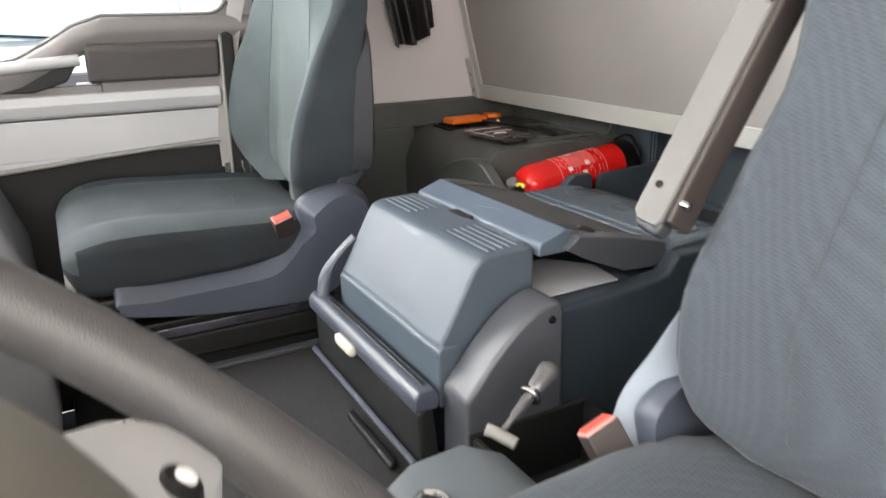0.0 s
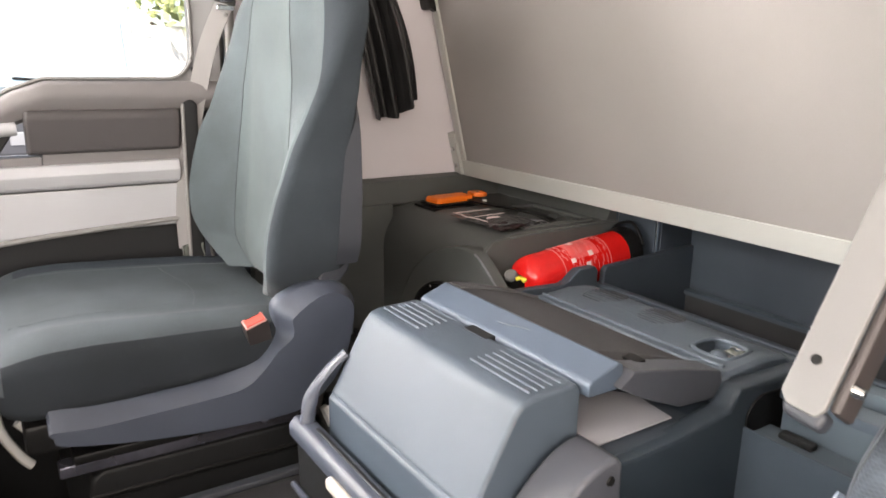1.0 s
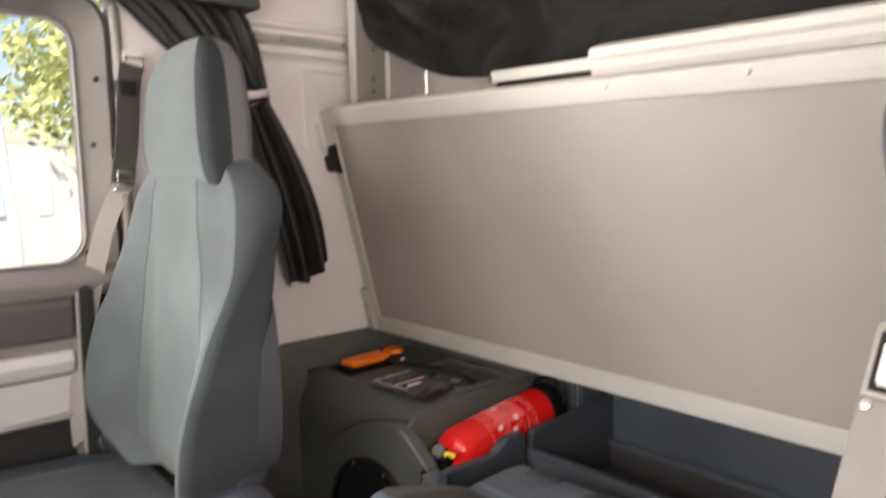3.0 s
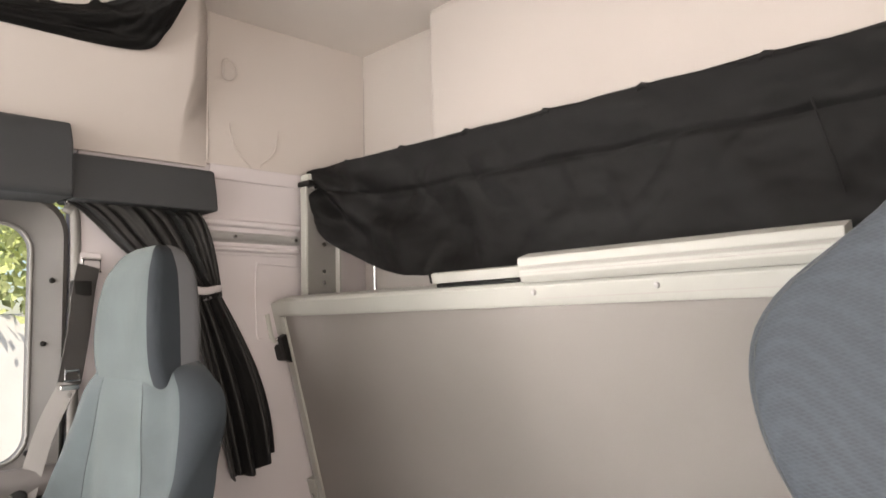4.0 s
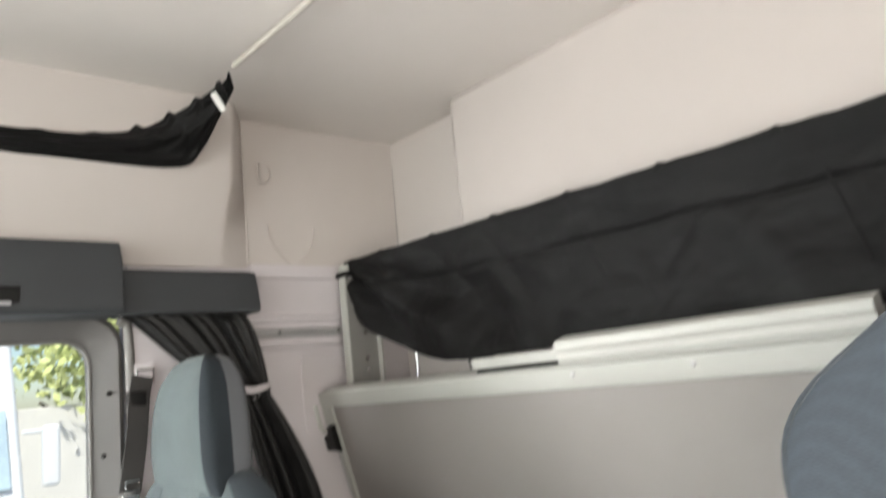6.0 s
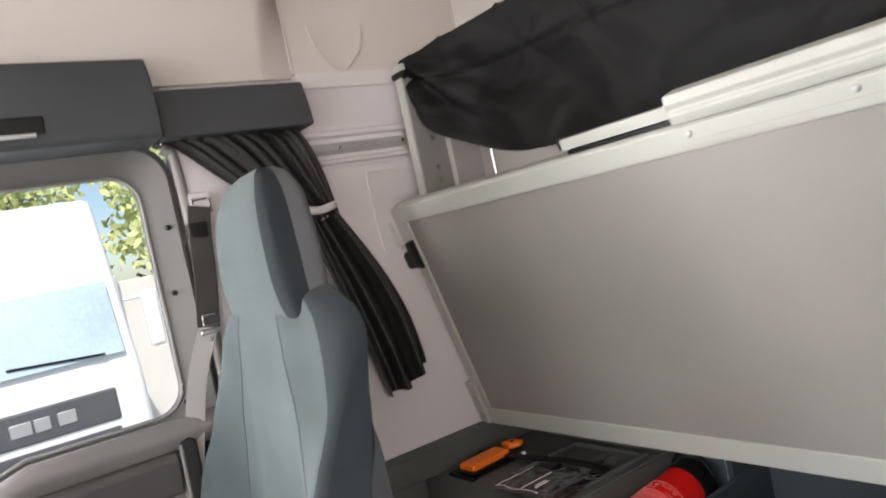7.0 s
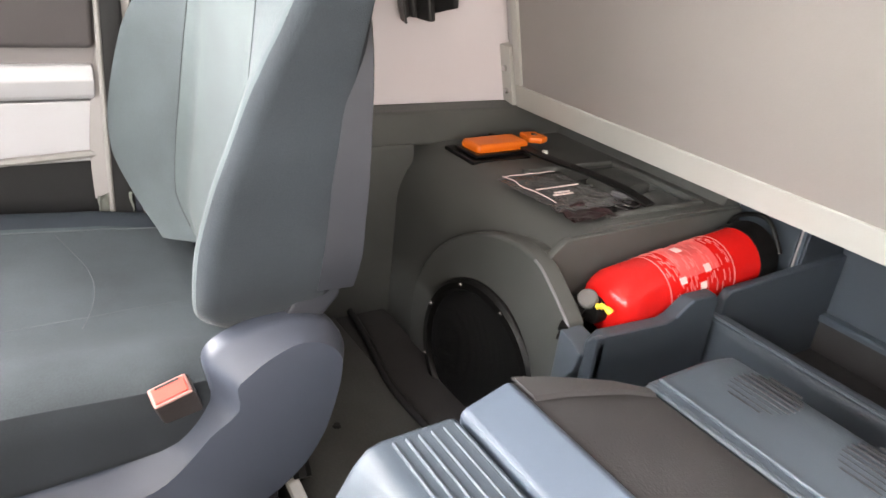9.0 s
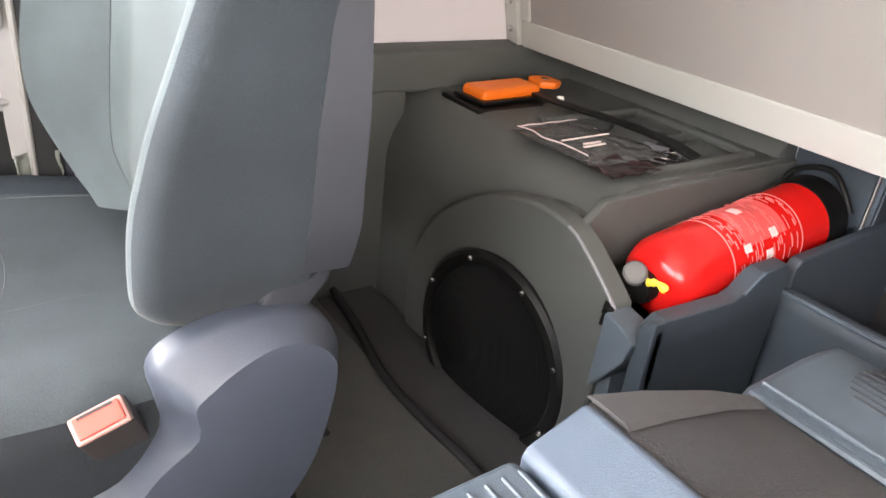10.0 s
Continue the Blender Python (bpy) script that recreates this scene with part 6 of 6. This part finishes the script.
def control_pod():
    c = thing("seat_control_pod", (0.42, 0.78, 0.36), "grey-blue plastic control pod beside the driver seat", "control pod")
    rings = []
    for y, hw, zt in ((0.70, 0.06, 0.515), (0.725, 0.095, 0.54), (0.78, 0.12, 0.556), (0.84, 0.125, 0.555), (0.885, 0.115, 0.535), (0.91, 0.09, 0.50)):
        rings.append([V(0.40 + hw * a, y, 0.36 + (zt - 0.36) * b) for a, b in ((-1, 0), (-1.0, 0.75), (-0.96, 0.93), (-0.86, 1), (0.4, 1.02), (0.9, 0.85), (1, 0))])
    part("shell", loft(rings), PLASTIC_POD, c, "", 40)
    part("ring", tube([(0.372 + 0.017 * math.cos(a), 0.765 + 0.014 * math.sin(a), 0.566) for a in [2 * math.pi * i / 20 for i in range(20)]], 0.004, 8, True), CHROME, c, "bright steel ring")
    part("knob", lathe([(0.014, 0.0), (0.014, 0.008), (0.01, 0.012), (0.002, 0.012)], Matrix.Translation((0.372, 0.765, 0.555)), 18), PLASTIC_DARK, c)
    for x0, x1, y0, y1 in ((0.155, 0.165, 0.93, 1.12), (0.375, 0.385, 0.93, 1.12), (0.165, 0.375, 0.93, 0.94), (0.165, 0.375, 1.11, 1.12)):
        part("well_wall", box(x0, x1, y0, y1, 0.36, 0.462, 0.004), PLASTIC_DARK, c, "dark wall of the buckle well")
    part("floor_box", box(0.33, 0.62, 0.62, 1.1, 0.2, 0.37, 0.01), PLASTIC_DARK, c)
    return c


shift(control_pod(), -0.028, -0.055, -0.008)


def loose_belt():
    b = thing("driver_belt_strap", (0.39, 0.99, 0.5), "pale blue-grey belt strap beside the driver seat", "seat belt")
    part("strap", ribbon(smooth_line([(0.40, 1.06, 0.70), (0.385, 1.03, 0.64), (0.375, 1.0, 0.59), (0.39, 0.975, 0.53), (0.395, 0.965, 0.47)], 5), 0.045, lambda k: (0.55, 0.75, 0.25)), STRAP_BLUE, b)
    return b


shift(loose_belt(), -0.026, -0.055, -0.006)


def passenger_belt():
    b = thing("passenger_belt", (-1.0, 0.95, 0.55), "grey seat belt hanging from the pillar beside the seat", "seat belt")
    an = part("anchor_plate", box(-1.03, -1.02, 0.99, 1.035, 1.345, 1.39, 0.004), LINING_LOW, b)
    part("anchor_loop", tube([(-1.012, 0.995, 1.375), (-1.012, 1.03, 1.375), (-1.012, 1.03, 1.35), (-1.012, 0.995, 1.35)], 0.004, 8, True), CHROME, an, "steel anchor loop")
    part("guide", box(-1.022, -1.0, 0.972, 1.012, 1.295, 1.33, 0.006), BLACK, b, "black plastic belt guide")
    part("upper_strap", ribbon(smooth_line([(-1.008, 1.005, 1.36), (-1.004, 0.995, 1.31), (-1.0, 0.985, 1.22), (-0.995, 0.968, 1.12)], 5), 0.046, lambda k: (-0.1, 1, 0.1)), BELT_DARK, b, "dark upper webbing")
    part("lower_strap", ribbon(smooth_line([(-0.995, 0.968, 1.12), (-1.006, 0.93, 1.03), (-1.012, 0.897, 0.9), (-1.014, 0.873, 0.77), (-1.014, 0.862, 0.68), (-1.01, 0.862, 0.6)], 6), 0.037, lambda k: (0.42, 0.9, 0.1)), BELT, b, "pale grey lower webbing")
    t = part("tongue", box(-0.99, -0.982, 0.947, 0.985, 1.106, 1.117, 0.003), CHROME, b, "steel belt tongue")
    part("tongue_loop", tube([(-0.985, 0.955, 1.125), (-0.985, 0.985, 1.125), (-0.985, 0.982, 1.145), (-0.985, 0.958, 1.145)], 0.003, 8, True), CHROME, t)
    part("tongue_button", lathe([(0.001, 0.004), (0.004, 0.0035), (0.005, 0)], disc_m((-0.984, 0.965, 1.097), (1, -0.3, 0)), 12), PLATE, t)
    part("reel_cover", sheet(lambda u, v: V(-1.0 + 0.012 * math.cos(5 * u) * (0.6 + 0.4 * v) + 0.006 * noise.noise(V(u * 6, v * 5, 3)), 0.846 + 0.048 * u + 0.006 * noise.noise(V(u * 5, v * 6, 8)), 0.612 - 0.11 * v), 24, 16, 0.0012), CLEARWRAP, b, "crumpled clear reel cover", 25)
    for i in range(3):
        part("cable", tube(smooth_line([(-0.985, 0.905 + 0.016 * i, 0.62), (-0.98, 0.91 + 0.018 * i, 0.56), (-0.98, 0.905 + 0.02 * i, 0.49)], 4), 0.004, 6), BELT_DARK if i != 1 else CHROME, b)
    return b


passenger_belt()


def steering_wheel():
    c = V(0.717, 0.463, 0.899)
    nrm = V(0, math.sin(0.634), math.cos(0.634))
    uu = V(1, 0, 0)
    vv = nrm.cross(uu)
    m = Matrix(((uu.x, vv.x, nrm.x, c.x), (uu.y, vv.y, nrm.y, c.y), (uu.z, vv.z, nrm.z, c.z), (0, 0, 0, 1)))
    w = thing("steering_wheel", tuple(c), "dark grey steering wheel with pale spokes", "steering wheel")
    R = 0.22
    part("rim", tube([m @ V(R * math.cos(2 * math.pi * i / 72), R * math.sin(2 * math.pi * i / 72), 0) for i in range(72)], 0.0175, 16, True), WHEEL, w, "leather-grained dark rim")
    part("hub", lathe([(0.102, -0.05), (0.108, -0.02), (0.109, 0.0), (0.103, 0.014), (0.085, 0.024), (0.05, 0.03), (0.002, 0.032)], m, 48), HUB, w, "olive-brown padded hub")
    for a in (40, 136, 270):
        d = V(math.cos(radians(a)), math.sin(radians(a)), 0)
        e = V(-d.y, d.x, 0)
        rings = []
        for k, wd, h in ((0.1, 0.033, -0.012), (0.125, 0.031, -0.006), (0.148, 0.029, -0.003), (0.166, 0.025, -0.003), (0.178, 0.018, -0.004), (0.186, 0.01, -0.006)):
            rings.append([m @ (d * k + e * wd * a_ + V(0, 0, h + b_)) for a_, b_ in ((-1, -0.012), (-0.93, 0.0), (-0.75, 0.006), (0.75, 0.006), (0.93, 0.0), (1, -0.012))])
        sp = part("spoke", loft(rings), SPOKE, w, "pale grey spoke", 50)
        if a != 270:
            part("switch_pad", lathe([(0.010, 0.0), (0.011, 0.002), (0.009, 0.004), (0.002, 0.005)], m @ Matrix.Translation(d * 0.147 - e * 0.014) @ Matrix.Diagonal((1, 0.75, 1, 1)), 20), BLACK, sp, "dark switch pad")
            part("switch", lathe([(0.004, 0.004), (0.004, 0.006), (0.002, 0.007)], m @ Matrix.Translation(d * 0.147 - e * 0.014), 14), WHITE, sp)
    part("column", lathe([(0.05, 0.0), (0.06, 0.1), (0.07, 0.35), (0.002, 0.36)], disc_m(c - nrm * 0.05, -nrm), 24), PLASTIC_DARK, w, "dark steering column")
    return w


shift(steering_wheel(), -0.022, -0.07, -0.007)


def dashboard():
    d = thing("dashboard", (0, 0.0, 0.3), "dark grey plastic dashboard across the cab", "dashboard")
    part("top", prism([(-0.6, 0.3), (-0.6, 0.95), (-0.2, 0.93), (0.02, 0.86), (0.08, 0.7), (0.05, 0.3)], "x", -1.02, 1.02, 0.02, 3), PLASTIC_DARK, d)
    part("passenger_bolster", prism([(-0.1, 0.02), (-0.1, 0.7), (0.2, 0.68), (0.36, 0.62), (0.40, 0.5), (0.405, 0.2), (0.38, 0.02)], "x", -1.02, -0.69, 0.02, 3), PLASTIC_SHELL, d, "slate lower dashboard panel")
    return d


dashboard()


def step_mat():
    s = thing("step_grid", (-0.8, 0.5, 0.0), "perforated pale metal step plate in the footwell", "step plate")
    part("plate", box(-0.765, -0.58, 0.40, 0.57, 0.1, 0.112, 0.004), WHITE, s)
    for i in range(8):
        for j in range(6):
            part("slot", box(-0.757 + 0.022 * i, -0.742 + 0.022 * i, 0.412 + 0.025 * j, 0.419 + 0.025 * j, 0.1115, 0.114, 0.001, 1), BLACK, s)
    part("rim", tube(smooth_line([(-0.78, 0.595, 0.09), (-0.68, 0.597, 0.10), (-0.56, 0.60, 0.11)], 5), 0.028, 12), BEIGE, s, "pale beige step rim")
    part("riser", box(-0.96, -0.58, 0.42, 0.6, 0.0, 0.1, 0.01), PLASTIC_DARK, s)
    return s


step_mat()


def floor_clip():
    c = thing("loose_strap_end", (-0.57, 1.0, 0.335), "white plastic strap end lying beside the seat", "strap")
    part("tab", box(-0.012, 0.012, -0.008, 0.008, 0.0, 0.045, 0.004, 2, Matrix.Translation((-0.56, 1.0, 0.333)) @ Euler((0.3, -0.3, 0)).to_matrix().to_4x4()), WHITE, c)
    part("strap", tube(smooth_line([(-0.565, 1.0, 0.375), (-0.58, 1.002, 0.385), (-0.6, 1.008, 0.37), (-0.61, 1.01, 0.34)], 4), 0.012, 8), BLACK, c)
    return c


floor_clip()

# ---- outside ----
structure("ground", box(-400, 400, -400, 400, -1.65, -1.45, 0), GROUND, "pale concrete yard", "ground")


def parked_truck():
    x = -7.0
    t = thing("parked_truck", (x - 1, 0.7, -1.45), "white parked lorry with blue windscreen and dark grille", "lorry")
    part("cab", prism([(x, -0.85), (x + 0.02, 0.4), (x - 0.05, 0.62), (x - 0.42, 1.55), (x - 0.75, 2.3), (x - 2.2, 2.45), (x - 2.2, -0.85)], "y", -0.55, 1.8, 0.08, 3), TRUCK_WHITE, t)
    part("windscreen", prism([(x - 0.055, 0.72), (x - 0.03, 0.72), (x - 0.30, 1.42), (x - 0.325, 1.42)], "y", -0.42, 1.68, 0.02, 2), TRUCK_GLASS, t, "blue-tinted windscreen")
    part("wiper", tube([(x - 0.02, 1.5, 0.74), (x - 0.05, 0.7, 0.80)], 0.012, 6), BLACK, t)
    part("wiper", tube([(x - 0.02, 0.5, 0.74), (x - 0.05, -0.3, 0.80)], 0.012, 6), BLACK, t)
    g = part("grille", box(x - 0.02, x + 0.035, -0.3, 1.52, 0.12, 0.42, 0.03, 3), TRUCK_DARK, t, "dark grey grille band")
    for i, w in enumerate((0.17, 0.13, 0.15)):
        part("badge_bar", box(x + 0.03, x + 0.045, 0.62 + 0.19 * i, 0.62 + 0.19 * i + w, 0.21, 0.33, 0.008, 1), TRIM_SILVER, g, "silver badge block")
    part("bumper", box(x - 0.1, x + 0.06, -0.55, 1.8, -1.1, -0.3, 0.06, 3), TRUCK_WHITE, t)
    part("grille_lower", box(x - 0.02, x + 0.03, -0.3, 1.5, -0.25, 0.06, 0.02, 2), TRUCK_DARK, t)
    for y0 in (-0.5, 1.52):
        part("headlamp", box(x - 0.05, x + 0.065, y0, y0 + 0.24, -0.75, -0.45, 0.04, 3), TRIM_SILVER, t, "clear headlamp")
    part("mirror", box(x + 0.02, x + 0.12, 1.9, 2.05, 0.7, 1.25, 0.04, 3), TRUCK_WHITE, t, "white mirror housing")
    part("mirror_arm", tube([(x - 0.1, 1.78, 1.2), (x + 0.05, 1.95, 1.2)], 0.02, 8), TRUCK_WHITE, t)
    for yy in (-0.35, 1.6):
        wh = part("wheel", lathe([(0.2, 0.0), (0.48, 0.0), (0.5, 0.04), (0.5, 0.26), (0.48, 0.3), (0.2, 0.3)], disc_m((x - 1.2, yy - 0.15, -0.95), (0, 1, 0)), 32), BLACK, t, "black tyre")
        part("rim", lathe([(0.21, 0.02), (0.24, 0.05), (0.05, 0.2), (0.002, 0.2)], disc_m((x - 1.2, yy - 0.15, -0.95), (0, 1, 0)), 24), TRIM_SILVER, wh)
    part("body_box", box(x - 9.5, x - 2.4, -0.55, 1.85, -0.5, 2.5, 0.05), TRUCK_WHITE, t)
    return t


shift(parked_truck(), 0.0, 0.2)


def parked_car(x, y, col, name, lb):
    m = surf("car_paint_" + name, col, 0.25, grain=40, bump=0.01, var=0.03, blotch=1)
    t = thing("parked_car", (x, y, -1.45), lb, "car", "parked cars")
    prof = [(-2.1, 0.25), (-2.15, 0.6), (-1.95, 0.8), (-1.2, 0.9), (-0.6, 1.38), (0.9, 1.4), (1.6, 0.95), (2.05, 0.85), (2.15, 0.5), (2.1, 0.25)]
    part("body", prism([(y + a, -1.45 + b) for a, b in prof], "x", x - 0.85, x + 0.85, 0.08, 3), m, t)
    part("side_window", prism([(y - 1.0, -1.45 + 0.92), (y - 0.55, -1.45 + 1.3), (y + 0.85, -1.45 + 1.32), (y + 1.35, -1.45 + 0.95)], "x", x + 0.83, x + 0.86, 0.01, 1), TRUCK_GLASS, t, "dark side glass")
    for a in (-1.35, 1.3):
        w = part("wheel", lathe([(0.18, 0.0), (0.31, 0.0), (0.32, 0.03), (0.32, 0.18), (0.18, 0.2)], disc_m((x + 0.68, y + a, -1.45 + 0.32), (1, 0, 0)), 24), BLACK, t)
        part("rim", lathe([(0.19, 0.17), (0.02, 0.19), (0.001, 0.19)], disc_m((x + 0.68, y + a, -1.45 + 0.32), (1, 0, 0)), 20), TRIM_SILVER, w)
    return t


parked_car(-11.5, 7.5, (0.75, 0.75, 0.76), "white", "white saloon car parked in the yard")


def tree(at, h, seed):
    rnd = random.Random(seed)
    t = thing("tree", at, "yellow-green leafy tree beyond the yard", "tree", "yard trees")
    x, y, z = at
    part("trunk", tube(smooth_line([(x, y, z), (x + 0.1, y, z + h * 0.25), (x - 0.05, y + 0.1, z + h * 0.5), (x, y, z + h * 0.75)], 4), [0.2 - 0.01 * i for i in range(13)], 8), BARK, t)
    for _ in range(5):
        a, k = rnd.uniform(0, 6.28), rnd.uniform(0.35, 0.6)
        part("limb", tube([(x, y, z + h * k), (x + math.cos(a) * 0.7, y + math.sin(a) * 0.7, z + h * (k + 0.12)), (x + math.cos(a) * 1.4, y + math.sin(a) * 1.4, z + h * (k + 0.2))], [0.09, 0.06, 0.03], 6), BARK, t)
    verts, faces = [], []
    for _ in range(2400):
        a, b = rnd.uniform(0, 6.28), rnd.uniform(-1, 1)
        rr = (rnd.random() ** 0.45) * (1 + 0.25 * math.sin(3 * a + seed) + 0.2 * math.sin(5 * b + a))
        p = V(x + 1.7 * rr * math.cos(a) * math.sqrt(1 - b * b), y + 1.7 * rr * math.sin(a) * math.sqrt(1 - b * b), z + h * 0.78 + h * 0.24 * rr * b)
        u = V(rnd.uniform(-1, 1), rnd.uniform(-1, 1), rnd.uniform(-1, 1)).normalized()
        w = u.cross(V(rnd.uniform(-1, 1), rnd.uniform(-1, 1), 0.3)).normalized()
        s = rnd.uniform(0.07, 0.15)
        k = len(verts)
        verts += [p - u * s, p + w * s * 0.5, p + u * s, p - w * s * 0.5]
        faces.append((k, k + 1, k + 2, k + 3))
    me = bpy.data.meshes.new("crown")
    me.from_pydata(verts, [], faces)
    me.materials.append(LEAF)
    ob = new("crown", me)
    ob.parent = t
    bpy.context.view_layer.update()
    ob.matrix_parent_inverse = t.matrix_world.inverted()
    return t


for i, (x, y, h) in enumerate(((-13, 4.6, 5.4), (-15, 7.2, 6.2), (-16, 10.5, 5.8), (-18, 2.0, 7.0), (-17, 13.5, 6.5))):
    tree((x, y, -1.45), h, i + 3)
structure("backdrop_wall", box(-12.6, -12.3, 2.2, 30, -1.45, 1.5, 0.02), WALLM, "pale plastered yard wall", "wall")
for k in range(8):
    part("wall_pier", box(-12.28, -12.2, 2.6 + 3.2 * k, 2.9 + 3.2 * k, -1.45, 1.6, 0.02), WALLM, bpy.data.objects["backdrop_wall"])
